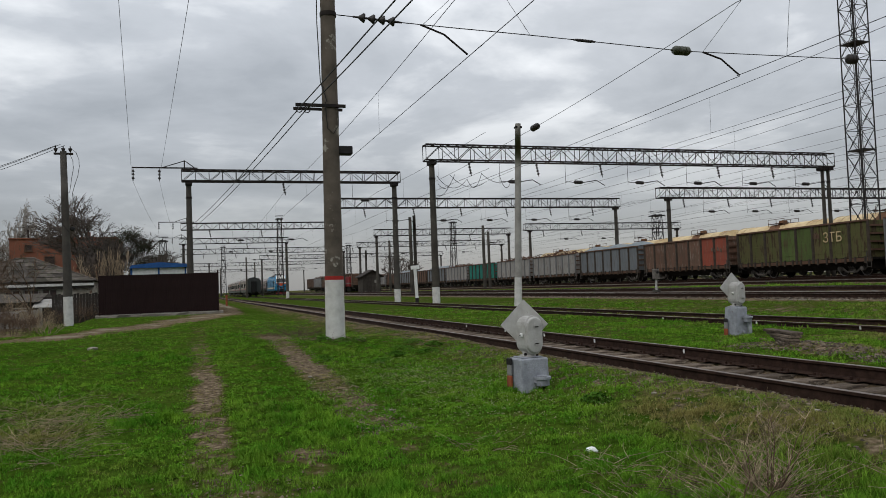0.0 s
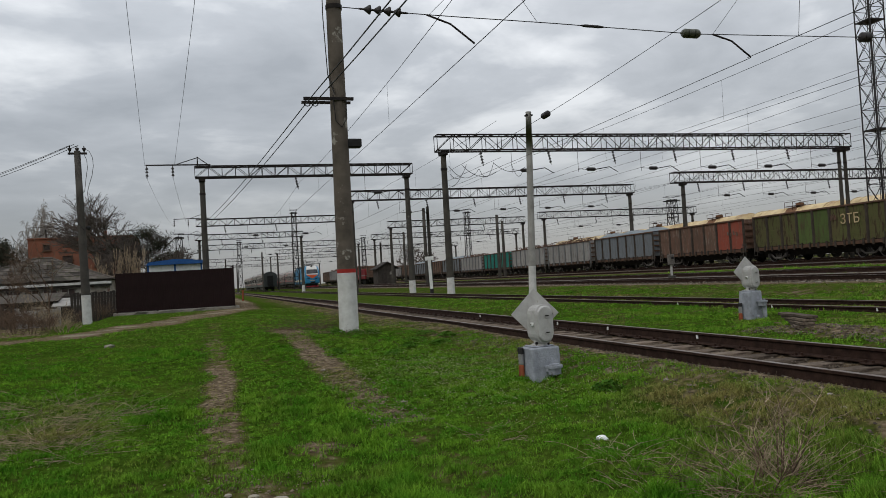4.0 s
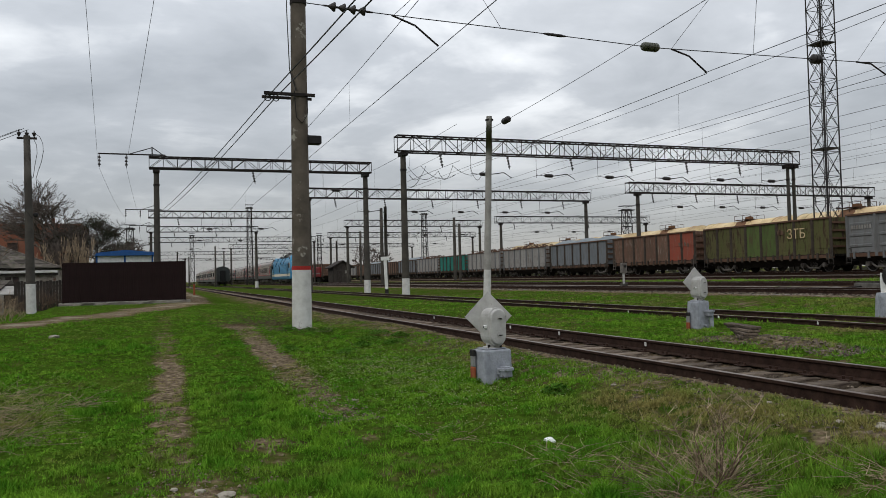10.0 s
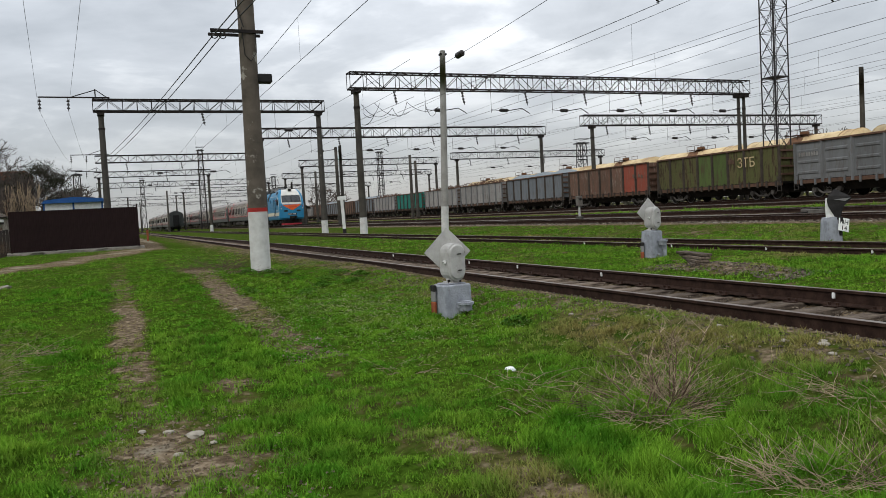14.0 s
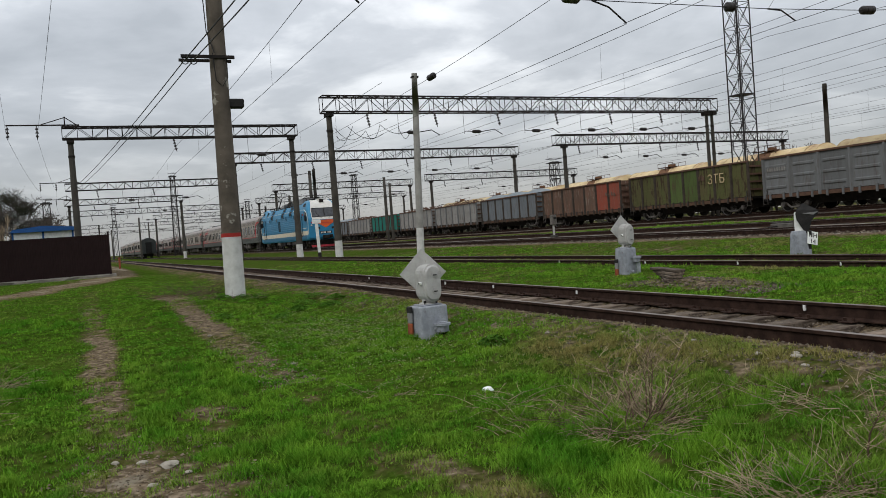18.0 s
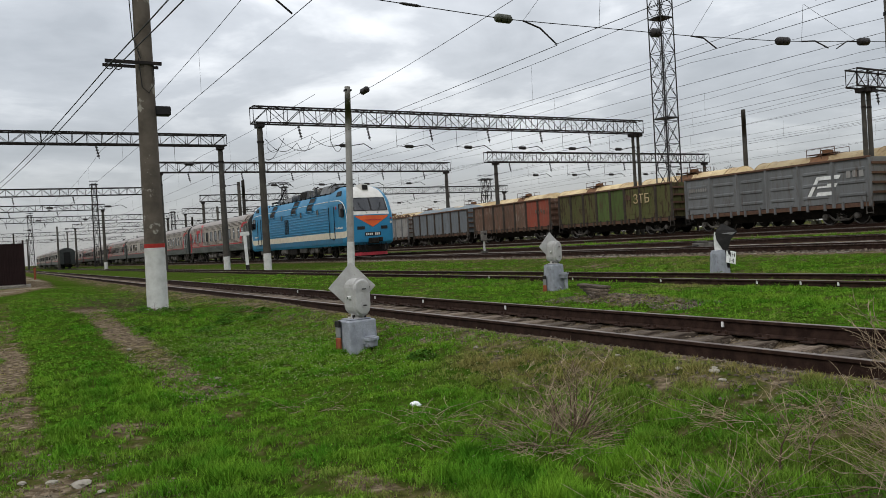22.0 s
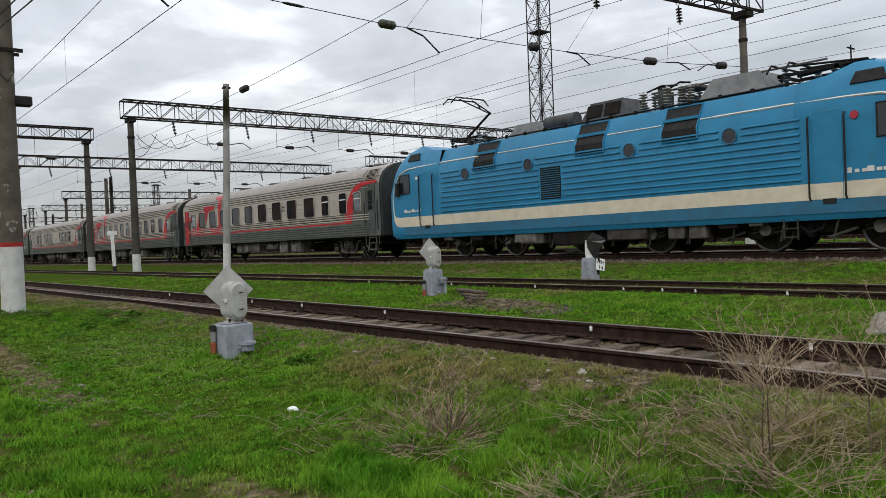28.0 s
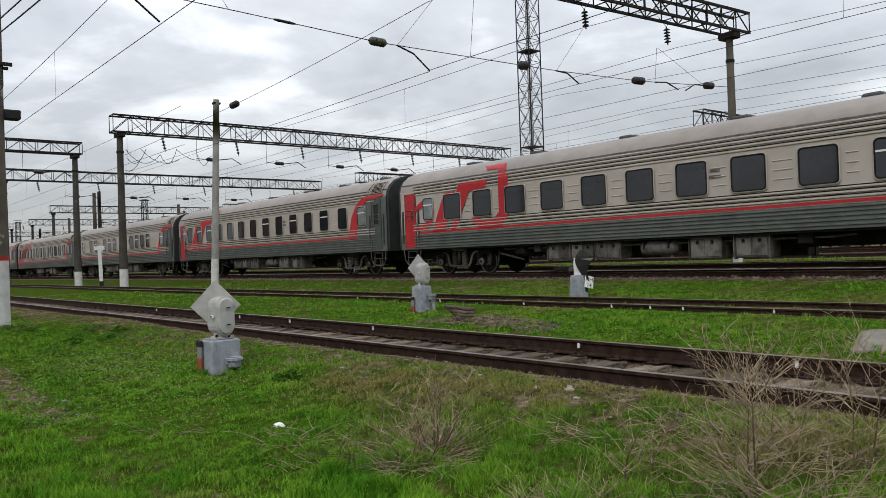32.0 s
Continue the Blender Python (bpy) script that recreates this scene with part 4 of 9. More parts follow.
def truss(x0, x1, zb, depth, width, panel=1.0, bar=0.045):
    """A lattice beam along x: four chords, uprights and crossing diagonals."""
    m = Mesh()
    for y in (-width / 2, width / 2):
        for z in (zb, zb + depth):
            m.box(x0, y - bar, z - bar, x1, y + bar, z + bar)
    n = max(2, round((x1 - x0) / panel))
    xs = [x0 + (x1 - x0) * k / n for k in range(n + 1)]
    thin = bar * 0.55
    for k, x in enumerate(xs):
        for y in (-width / 2, width / 2):
            m.tube((x, y, zb), (x, y, zb + depth), thin, n=4, caps=False)
        for z in (zb, zb + depth):
            m.tube((x, -width / 2, z), (x, width / 2, z), thin, n=4, caps=False)
        if k < n:
            a, b = (zb, zb + depth) if k % 2 == 0 else (zb + depth, zb)
            for y in (-width / 2, width / 2):
                m.tube((x, y, a), (xs[k + 1], y, b), thin, n=4, caps=False)
            m.tube((x, -width / 2, zb + depth), (xs[k + 1], width / 2, zb + depth), thin, n=4, caps=False)
    return m


def gantry(x0, x1, y, zbase0, zbase1, ztop, posts, depth=0.95, tail=0.0, double=(), white=(True, True), hang=(), body="concrete_dark", label="long rigid lattice gantry on concrete posts", skew=0.0, thick=1.0):
    """A cross-beam over the tracks. posts: x of the posts; hang: x of hanging insulators."""
    t = thing("catenary_gantry", pose(posts[-1], y, 0, 0, 0, skew) @ pose(-posts[-1], 0, 0), label, "gantry", "overhead line gantries over the yard")
    zb = ztop - depth
    m = truss(x0, x1, zb, depth, 0.7, 1.05 if depth > 0.8 else 0.9)
    part("lattice_beam", m, "steel_dark", t, "dark rust-brown lattice beam")
    for k, px in enumerate(posts):
        zbase = zbase0 if k == 0 else zbase1
        for off in ((-0.27, 0.27) if k in double else (0,)):
            thin = 0.68 * thick if k in double else thick
            part("post", Mesh().tube((px + off, 0, zbase - 0.3), (px + off, 0, zb), 0.24 * thin, 0.17 * thin, 14), body if k not in double else "concrete_dark", t, smooth=True)
            part("post_cap", Mesh().box(px + off - 0.22, -0.36, zb - 0.28, px + off + 0.22, 0.36, zb - 0.02, 0.02), "steel_dark", t)
            part("collar", Mesh().tube((px + off, 0, zb - 1.2), (px + off, 0, zb - 1.08), 0.215 * thin, n=14), "steel_dark", t, smooth=True)
            if white[k % 2]:
                part("painted_foot", Mesh().tube((px + off, 0, zbase - 0.25), (px + off, 0, zbase + 0.85), 0.246 * thin, 0.236 * thin, 14), "whitewash", t, "whitewashed foot", smooth=True)
    if tail:
        # bracket that carries feeder wires past the end post
        x = posts[0]
        m = Mesh()
        m.box(x - tail, -0.05, ztop + 0.12, x + 0.6, 0.05, ztop + 0.2)
        m.tube((x - tail * 0.45, 0, ztop + 0.2), (x - 0.25, 0, ztop + 0.65), 0.03, n=5)
        m.tube((x - 0.25, 0, ztop), (x - 0.25, 0, ztop + 0.7), 0.04, n=5)
        m.tube((x - 0.25, 0, ztop + 0.68), (x + 0.6, 0, ztop + 0.05), 0.03, n=5)
        part("feeder_bracket", m, "steel_dark", t)
        for f in (0.98, 0.52):
            insulator_string(t, (x - tail * f, 0, ztop + 0.12), (x - tail * f, 0, ztop - 0.75), 3, 0.1)
    for hx, kind in hang:
        if kind == "m":
            for dx in (-0.45, 0.3):
                part("hanger_wire", Mesh().line([(hx + dx, 0, zb), (hx, 0, zb - 0.32)], 0.009, 4), "wire", t)
            insulator_string(t, (hx, 0, zb - 0.3), (hx + 0.06, 0, zb - 0.98), 5, 0.12)
        elif kind == "v":
            insulator_string(t, (hx, 0, zb), (hx + 0.18, 0, zb - 0.95), 4, 0.1)
        else:
            m = Mesh()
            m.tube((hx, 0, zb), (hx, 0, zb - 1.45), 0.013, n=5)
            m.tube((hx, 0, zb - 1.25), (hx + 0.6, 0, zb - 1.3), 0.02, n=5)
            m.line([(hx + 1.3, 0, zb - 1.3), (hx + 2.3, 0, zb - 1.15), (hx + 2.9, 0, zb - 1.5)], 0.03, 5)
            part("registration_arm", m, "steel_dark", t)
            barrel_insulator(t, (hx + 0.55, 0, zb - 1.28), (hx + 1.3, 0, zb - 1.3), 0.12)
    return t


def hangs(x0, x1, step, start=1.8):
    out, k, x = [], 0, x0 + start
    while x < x1 - 2.5:
        out.append((x, "v" if k % 2 == 0 else "arm"))
        x += step * (0.45 if k % 2 == 0 else 0.55)
        k += 1
    return out


gantry(-0.6, 14.75, 55.5, 0.55, 0.55, 10.05, (-0.15, 14.35), 0.75, tail=3.6, white=(False, True), hang=[(6.2, "v"), (11.2, "arm")], body="concrete_mid", label="lattice gantry with a feeder bracket past its end post")
gantry(13.9, 45.8, 46.0, 0.62, 1.0, 10.35, (14.35, 45.2), 0.97, double=(1,), white=(True, False), hang=hangs(14.4, 46, 4.7, 2.4), body="concrete_dark")
gantry(-6.5, 29.15, 15.85, 0.1, 0.86, 10.75, (-6.1, 28.3), 0.78, white=(True, True), hang=[(13.95, "m"), (20.3, "m"), (24.5, "m")], body="concrete_grey", label="lattice gantry crossing above the near tracks", skew=-4.84, thick=0.78)
gantry(13.1, 44.3, 74.0, 0.6, 1.0, 10.3, (13.5, 43.9), 0.92, white=(False, False), hang=hangs(14, 44, 5.0, 2.0))
gantry(41.3, 72.0, 62.0, 1.0, 1.0, 9.9, (42.4, 71.5), 0.95, white=(False, False), hang=hangs(42, 72, 5.0, 2.0))
gantry(43.2, 76.0, 26.5, 1.0, 1.0, 10.1, (44.5, 75.0), 1.0, double=(0,), white=(False, False), hang=hangs(44, 76, 4.8, 1.6))
gantry(-1.2, 16.4, 96.0, 0.6, 0.6, 9.95, (-0.3, 16.0), 0.8, tail=3.4, white=(False, False), hang=hangs(0, 15, 6, 2.0))
gantry(-1.8, 14.3, 122.0, 0.6, 0.6, 9.9, (-1.2, 14.0), 0.8, tail=3.0, white=(False, True), hang=hangs(0, 15, 6, 2.0))
gantry(-2.0, 29.5, 155.0, 0.6, 0.6, 10.1, (-1.6, 29.2), 0.95, white=(False, False), hang=hangs(0, 29, 6, 2.0))
gantry(25.2, 46.7, 110.0, 0.9, 1.0, 10.0, (25.6, 46.4), 0.9, white=(False, False), hang=hangs(26, 46, 6, 2.0))
gantry(44.2, 69.5, 99.0, 1.0, 1.0, 9.7, (45.0, 69.0), 0.9, white=(False, False), hang=hangs(45, 69, 6, 2.0))
gantry(28.9, 58.0, 140.0, 0.9, 1.0, 10.0, (29.4, 57.5), 0.9, white=(False, False), hang=hangs(26, 56, 6, 2.0))
gantry(15.0, 60.0, 185.0, 0.9, 1.0, 10.0, (15.5, 59.5), 0.9, white=(False, False), hang=hangs(16, 60, 7, 2.0))
gantry(-3.0, 40.0, 225.0, 0.6, 1.0, 10.0, (-2.5, 39.5), 0.9, white=(False, False), hang=hangs(0, 40, 7, 2.0))
gantry(-3.0, 40.0, 290.0, 0.6, 1.0, 10.0, (-2.5, 39.5), 0.9, white=(False, False))

# the tall pole beside the near track
pole = round_pole("trackside_pole", 3.09, 18.0, 0.52, 10.8, 0.222, 0.158, "tall weathered concrete pole with whitewashed foot and red ring", 1.26, True, (0.05, 0))
m = Mesh().box(-0.8, -0.21, 5.58, 0.36, -0.15, 5.65).box(-0.8, 0.2, 5.59, 0.36, 0.26, 5.65)
part("cross_arm", m, "steel_dark", pole)
for x in (-0.72, -0.54):
    m = Mesh()
    ring = [(x + 0.075 * math.cos(a * 0.7), -0.18, 5.51 + 0.075 * math.sin(a * 0.7)) for a in range(10)]
    part("pulley", m.line(ring, 0.012), "steel_dark", pole)
m = Mesh().line([(0.2, -0.1, 5.62), (0.18, -0.2, 5.15), (0.05, -0.22, 4.95), (-0.08, -0.21, 5.08), (-0.12, -0.2, 5.7)], 0.012)
part("cable_loop", m, "wire", pole)
m = Mesh().box(0.17, -0.1, 4.5, 0.52, 0.14, 4.70, 0.02)
part("lamp_box", m, "black", pole, "dark lamp housing")
m = Mesh().line([(-0.2, -0.05, 10.4), (-0.24, -0.08, 7.6), (-0.2, -0.1, 6.2), (-0.08, -0.22, 5.7)], 0.014)
part("cable", m, "wire", pole)
part("pole_clamp", Mesh().tube((0.04, 0, 7.78), (0.04, 0, 7.88), 0.195, n=18), "steel_dark", pole, smooth=True)

mast = round_pole("slim_mast", 14.42, 33.5, 0.55, 9.08, 0.175, 0.135, "slim pale concrete mast with whitewashed foot", 1.25, False, (0.36, 0), body="concrete_pale")
part("bracket", Mesh().box(0.2, -0.12, 8.62, 0.52, 0.12, 8.7), "steel_dark", mast)

street = round_pole("service_pole", -6.02, 43.3, 0.22, 9.1, 0.23, 0.15, "grey concrete service pole with whitewashed foot", 1.45, False, (-0.16, 0), body="concrete_mid")
for dx in (-0.35, 0.0, 0.33):
    insulator_string(street, (-0.16 + dx, 0, 9.1), (-0.16 + dx, 0, 9.45), 1, 0.1)
part("cross_arm", Mesh().box(-0.6, -0.05, 9.0, 0.3, 0.05, 9.1), "steel_dark", street)
part("lamp_box", Mesh().box(0.12, -0.1, 5.1, 0.34, 0.1, 5.3, 0.05).tube((0, 0, 5.2), (0.2, 0, 5.2), 0.03, n=6), "black", street)
part("service_cable", Mesh().line([(0.2, 0, 9.3), (0.42, 0, 9.15), (0.56, 0, 8.8), (0.58, 0, 8.4), (0.5, 0, 7.9), (0.34, 0, 7.4), (0.24, 0, 7.0), (0.3, 0, 6.6), (0.5, 0, 6.2), (0.66, 0, 5.9)], 0.016), "wire", street)
part("service_cable", Mesh().line([(0.12, 0, 9.1), (0.28, 0, 8.7), (0.3, 0, 8.3), (0.2, 0, 7.7), (0.12, 0, 7.1), (-0.2, -0.2, 6.7), (-0.36, -0.1, 6.3), (-0.36, -0.1, 5.8), (-0.2, -0.2, 5.4), (0.1, -0.2, 5.0)], 0.016), "wire", street)

round_pole("yard_mast", 51.2, 40.3, 1.0, 10.5, 0.19, 0.16, "plain dark concrete mast behind freight wagons", body="concrete_dark")
for x, y, top in ((33.0, 86, 8.5), (36.0, 92, 8.2), (22.6, 130, 9), (30.0, 120, 9), (30.5, 140, 8.5), (22.35, 80, 9.0), (22.95, 80.5, 9.2), (52, 76, 9), (11, 170, 9), (15, 200, 9), (4, 200, 9), (-2, 185, 9), (8, 240, 9), (37, 170, 9)):
    round_pole("yard_mast", x, y, ground_z(x, y), top, 0.2, 0.16, "grey concrete mast standing among the tracks", body="concrete_dark", group="far masts in the yard")


def lattice_tower(x, y, z, top, half, label, taper=0.75, step=2.0, material="tower_steel", bar=0.055):
    t = thing("lattice_tower", pose(x, y, z), label, "tower")
    h = top - z
    legs = [(-1, -1), (1, -1), (1, 1), (-1, 1)]

    def corner(k, s):
        w = half * (1 + (taper - 1) * s)
        return (legs[k][0] * w, legs[k][1] * w, s * h)
    for k in range(4):
        part("leg", Mesh().tube(corner(k, 0), corner(k, 1), bar * 1.3, bar, 5), material, t)
    n = max(3, round(h / step))
    m = Mesh()
    for j in range(n):
        a, b = j / n, (j + 1) / n
        for k in range(4):
            q = (k + 1) % 4
            m.tube(corner(k, a), corner(q, b), bar * 0.5, n=4, caps=False)
            m.tube(corner(q, a), corner(k, b), bar * 0.5, n=4, caps=False)
            m.tube(corner(k, b), corner(q, b), bar * 0.6, n=4, caps=False)
    part("bracing", m, material, t)
    # ladder inside
    m = Mesh()
    for dx in (-0.2, 0.2):
        m.tube((dx, 0, 0), (dx, 0, h), 0.025, n=4)
    for k in range(int(h / 0.4)):
        m.tube((-0.2, 0, 0.4 * k), (0.2, 0, 0.4 * k), 0.012, n=4, caps=False)
    part("ladder", m, material, t)
    for s in (0.27, 0.5, 0.74):
        w = half * (1 + (taper - 1) * s)
        part("landing", Mesh().box(-w, -w, s * h, w, w, s * h + 0.08), material, t)
    return t


lattice_tower(44.75, 42.2, 1.0, 34.0, 0.64, "tall grey lattice floodlight tower", 1.0, 1.75, bar=0.042)
for x, y, top, half in ((16.0, 150, 15.5, 0.55), (8.0, 215, 14.0, 0.6), (63.0, 95, 10.5, 0.7), (51.0, 150, 14.5, 0.6), (-4.0, 120, 9.6, 0.6), (39, 200, 13.0, 0.6)):
    tw = lattice_tower(x, y, 0.7, top, half, "distant lattice floodlight tower in the yard", 0.7, 2.6)
    part("platform", Mesh().box(-half * 1.2, -half * 1.2, top - 0.95, half * 1.2, half * 1.2, top - 0.8), "tower_steel", tw)
    part("guard_rail", Mesh().line([(a * half * 1.2, b * half * 1.2, top - 0.25) for a, b in ((-1, -1), (1, -1), (1, 1), (-1, 1), (-1, -1))], 0.035, 4), "tower_steel", tw)

# ---- wires ----
def sag(p, q, drop, n=10):
    p, q = Vector(p), Vector(q)
    return [p.lerp(q, k / n) - Vector((0, 0, 4 * drop * (k / n) * (1 - k / n))) for k in range(n + 1)]


def catenary(x, zc, rise, supports, label, turn=0.0, radius=0.0095, zig=0.1):
    """Messenger wire, contact wire and droppers over one track, from support to support."""
    t = thing("catenary_line", pose(x, 0, 0, 0, 0, -turn), label, "overhead line", "overhead lines along the tracks")
    m3, mess, cont = Mesh(), [], []
    for k, (a, b) in enumerate(zip(supports[:-1], supports[1:])):
        za, zb = zig * (-1) ** k, zig * (-1) ** (k + 1)
        span = abs(b - a)
        drop = min(0.9, 0.00022 * span * span)
        mess += sag((0, a, zc + rise), (0, b, zc + rise), drop, 10)[0 if k == 0 else 1:]
        cont += [(za, a, zc)] if k == 0 else []
        cont.append((zb, b, zc))
        n = max(2, round(span / 8.5))
        for j in range(1, n):
            s = j / n
            top = zc + rise - 4 * drop * s * (1 - s)
            m3.tube((0, a + (b - a) * s, top), (za + (zb - za) * s, a + (b - a) * s, zc), 0.005, n=3, caps=False)
    part("messenger_wire", Mesh().line(mess, radius, 4), "wire", t)
    part("contact_wire", Mesh().line(cont, radius, 4), "wire", t)
    part("dropper", m3, "wire", t, kind="stuff")
    return t


catenary(6.5, 7.14, 1.75, (-32, 17.7, 55.5, 96, 122, 155, 225, 290, 420), "sagging catenary over the near track", zig=0.0)
catenary(14.0, 6.87, 2.0, (-33, 17.05), "catenary over the second track, running to a mast")
catenary(X_B, 6.9, 1.7, (33.3, 55.5, 96, 122, 155, 225, 290, 420), "sagging catenary over the second track")
catenary(20.2, 7.14, 1.86, (-34, 16.6, 46, 74, 110, 155, 185, 225, 290, 420), "sagging catenary over the train's track")
catenary(25.1, 7.42, 1.55, (-34, 16.15, 46, 74, 110, 155, 185, 225, 290, 420), "sagging catenary over the parallel track")
catenary(X_C3, 7.5, 1.3, (-25, 20, 46, 74, 110, 155, 185, 290, 420), "sagging catenary over the middle track")
catenary(X_D, 7.7, 1.6, (-25, 26.5, 46, 74, 110, 140, 185, 290), "sagging catenary over the freight siding", turn=TURN_D)
catenary(X_E, 7.7, 1.6, (-25, 26.5, 62, 99, 140, 185, 290), "sagging catenary over the tank siding", turn=TURN_D)
catenary(54.5, 7.6, 1.6, (-25, 26.5, 62, 99, 140, 185, 290), "sagging catenary over a far siding")
catenary(60.5, 7.6, 1.6, (-25, 26.5, 62, 99, 140, 185, 290), "sagging catenary over a far siding")


def cable(name, points, label, radius=0.01, drops=None):
    t = thing(name, pose(0, 0, 0), label, "cable")
    run = []
    for k, (p, q) in enumerate(zip(points[:-1], points[1:])):
        run += sag(p, q, (drops or [0.25] * 99)[k], 10)[0 if k == 0 else 1:]
    part("strand", Mesh().line(run, radius, 4), "wire", t)
    return t


# cross-span from the tall pole to the far gantry post, with its insulators and arms
span = thing("cross_span", pose(0, 0, 0), "steel cross-span wire with insulators and curved registration arms", "overhead line")
P0, P1 = Vector((3.30, 17.98, 8.07)), Vector((27.9, 15.9, 7.8))


def on_span(x):
    z = lerp_table(x, [(3.3, 8.07), (4.43, 7.97), (5.46, 7.90), (8.15, 7.76), (9.6, 7.67), (12.34, 7.50), (12.94, 7.49), (17.57, 7.45), (18.98, 7.44), (22.88, 7.51), (23.76, 7.55), (26.95, 7.73), (27.9, 7.8)])
    s = (x - P0.x) / (P1.x - P0.x)
    return Vector((x, P0.y + (P1.y - P0.y) * s, z))


for a, b in ((3.2, 3.75), (4.85, 12.08), (12.58, 17.4), (17.7, 22.6), (23.2, 26.65), (27.15, 28.1)):
    n = max(1, int((b - a) / 1.2))
    part("strand", Mesh().line([on_span(a + (b - a) * k / n) for k in range(n + 1)], 0.012, 5), "wire", span)
insulator_string(span, on_span(3.72), on_span(4.9), 4, 0.115)
part("turnbuckle", Mesh().disc_stack(on_span(9.3), on_span(9.9), [(0, 0.02), (0.2, 0.04), (0.8, 0.04), (1, 0.02)], 8), "insulator", span, smooth=True)
barrel_insulator(span, on_span(12.02), on_span(12.62), 0.12, "insulator_green")
barrel_insulator(span, on_span(17.38), on_span(17.75), 0.135)
barrel_insulator(span, on_span(22.58), on_span(23.25), 0.135)
barrel_insulator(span, on_span(26.6), on_span(27.2), 0.135)
for a, tip in ((5.35, (6.51, 17.71, 7.21)), (12.95, (14.02, 17.08, 6.9)), (18.95, (19.99, 16.58, 7.12)), (23.8, (25.1, 16.15, 7.41)), (26.6, (25.5, 16.1, 7.41))):
    p, q = on_span(a), Vector(tip)
    mid = p.lerp(q, 0.5) + Vector((0, 0, 0.13))
    part("registration_arm", Mesh().line([p, p.lerp(mid, 0.9), mid, q], 0.024, 6), "steel_dark", span)
for x, hx, hz in ((8.15, 4.5, 12.0), (12.95, 13.98, 8.95), (18.98, 20.3, 8.98), (23.8, 24.5, 8.98), (26.6, 24.55, 8.98), (5.4, 6.5, 8.87), (15.5, 15.5, 9.95)):
    part("hanger_wire", Mesh().line([on_span(x), Vector((hx, 16.6, hz))], 0.007, 3), "wire", span)

# feeder wires on the gantry brackets, running over the meadow and away
cable("feeder_wire", [(1.0, -25, 10.8), (-3.75, 55.5, 9.45), (-3.7, 96, 9.2), (-4.3, 122, 9.1), (-5, 225, 9.0)], "thin feeder wire hung from gantry brackets", 0.009, [0.4, 0.4, 0.3, 0.5])
cable("feeder_wire", [(2.9, -25, 10.9), (-2.04, 55.5, 9.4), (-2.1, 96, 9.2), (-2.8, 122, 9.1), (-3, 225, 9.0)], "thin feeder wire hung from gantry brackets", 0.009, [0.4, 0.4, 0.3, 0.5])
# pair of stay wires that pass the cross-arm of the tall pole and run down to a far gantry
cable("stay_wire", [(4.9, -20, 6.6), (2.36, 17.8, 5.74), (-0.15, 55.3, 6.15)], "paired stay wire running over the tall pole's arm", 0.012, [0.3, 0.2])
cable("stay_wire", [(5.25, -20, 6.5), (2.53, 17.8, 5.72), (0.05, 55.3, 6.05)], "paired stay wire running over the tall pole's arm", 0.012, [0.3, 0.2])
# insulator in the second track's messenger wire beside the slim mast
anchor = cable("anchor_wire", [(14.0, 17.05, 8.87), (14.1, 29.8, 8.22), (14.1, 30.5, 8.19), (14.2, 46.0, 7.9)], "messenger wire end with a barrel insulator beside the slim mast", 0.0095, [0.06, 0.0, 0.05])
barrel_insulator(anchor, (14.1, 29.8, 8.22), (14.1, 30.5, 8.19), 0.14)
cable("contact_wire", [(14.0, 17.05, 6.87), (14.3, 46.0, 6.95)], "end of the second track's contact wire", 0.0095, [0.05])
# service lines on the street side
for dx, z in ((-0.5, 9.4), (-0.18, 9.45), (0.15, 9.4)):
    cable("service_wire", [(-6.2 + dx * 0.6, 43.3, z), (-25 + dx, 73 + dx, 9.9)], "service wire leaving the concrete pole", 0.014, [0.5])
for z0, x in ((9.6, 30.0), (9.6, 38.5), (9.7, 46.0), (10.3, 50.5), (9.0, 57.5), (8.2, 63.5), (10.6, 67.0), (7.4, 70.5)):
    cable("feeder_wire", [(x + 3, -25, z0 + 0.4), (x, 26.5, z0), (x, 74, z0 + 0.3), (x, 140, z0), (x, 225, z0)], "long feeder wire above the yard", 0.01, [0.7, 0.6, 0.6, 0.6])

# loops of jumper cable beside the end post of the wide gantry
loops = thing("jumper_cables", pose(14.6, 46.0, -0.7), "looping black jumper cables beside a gantry post", "cables")
for k, (x0, z0, x1, z1, sag) in enumerate(((0.0, 9.1, 2.0, 8.9, 1.2), (0.1, 8.6, 1.2, 9.2, 1.0), (0.9, 9.2, 3.2, 8.7, 0.9), (2.0, 8.9, 3.0, 9.3, 1.3), (3.0, 9.3, 5.2, 9.0, 0.8), (0.0, 7.9, 0.9, 8.6, 0.5), (4.2, 9.2, 5.0, 8.8, 1.1))):
    pts = [(x0 + (x1 - x0) * u / 10, -0.2 + 0.08 * (k % 3), z0 + (z1 - z0) * u / 10 - 2.2 * sag * (u / 10) * (1 - u / 10)) for u in range(11)]
    part("cable_loop", Mesh().line(pts, 0.016, 5), "wire", loops)

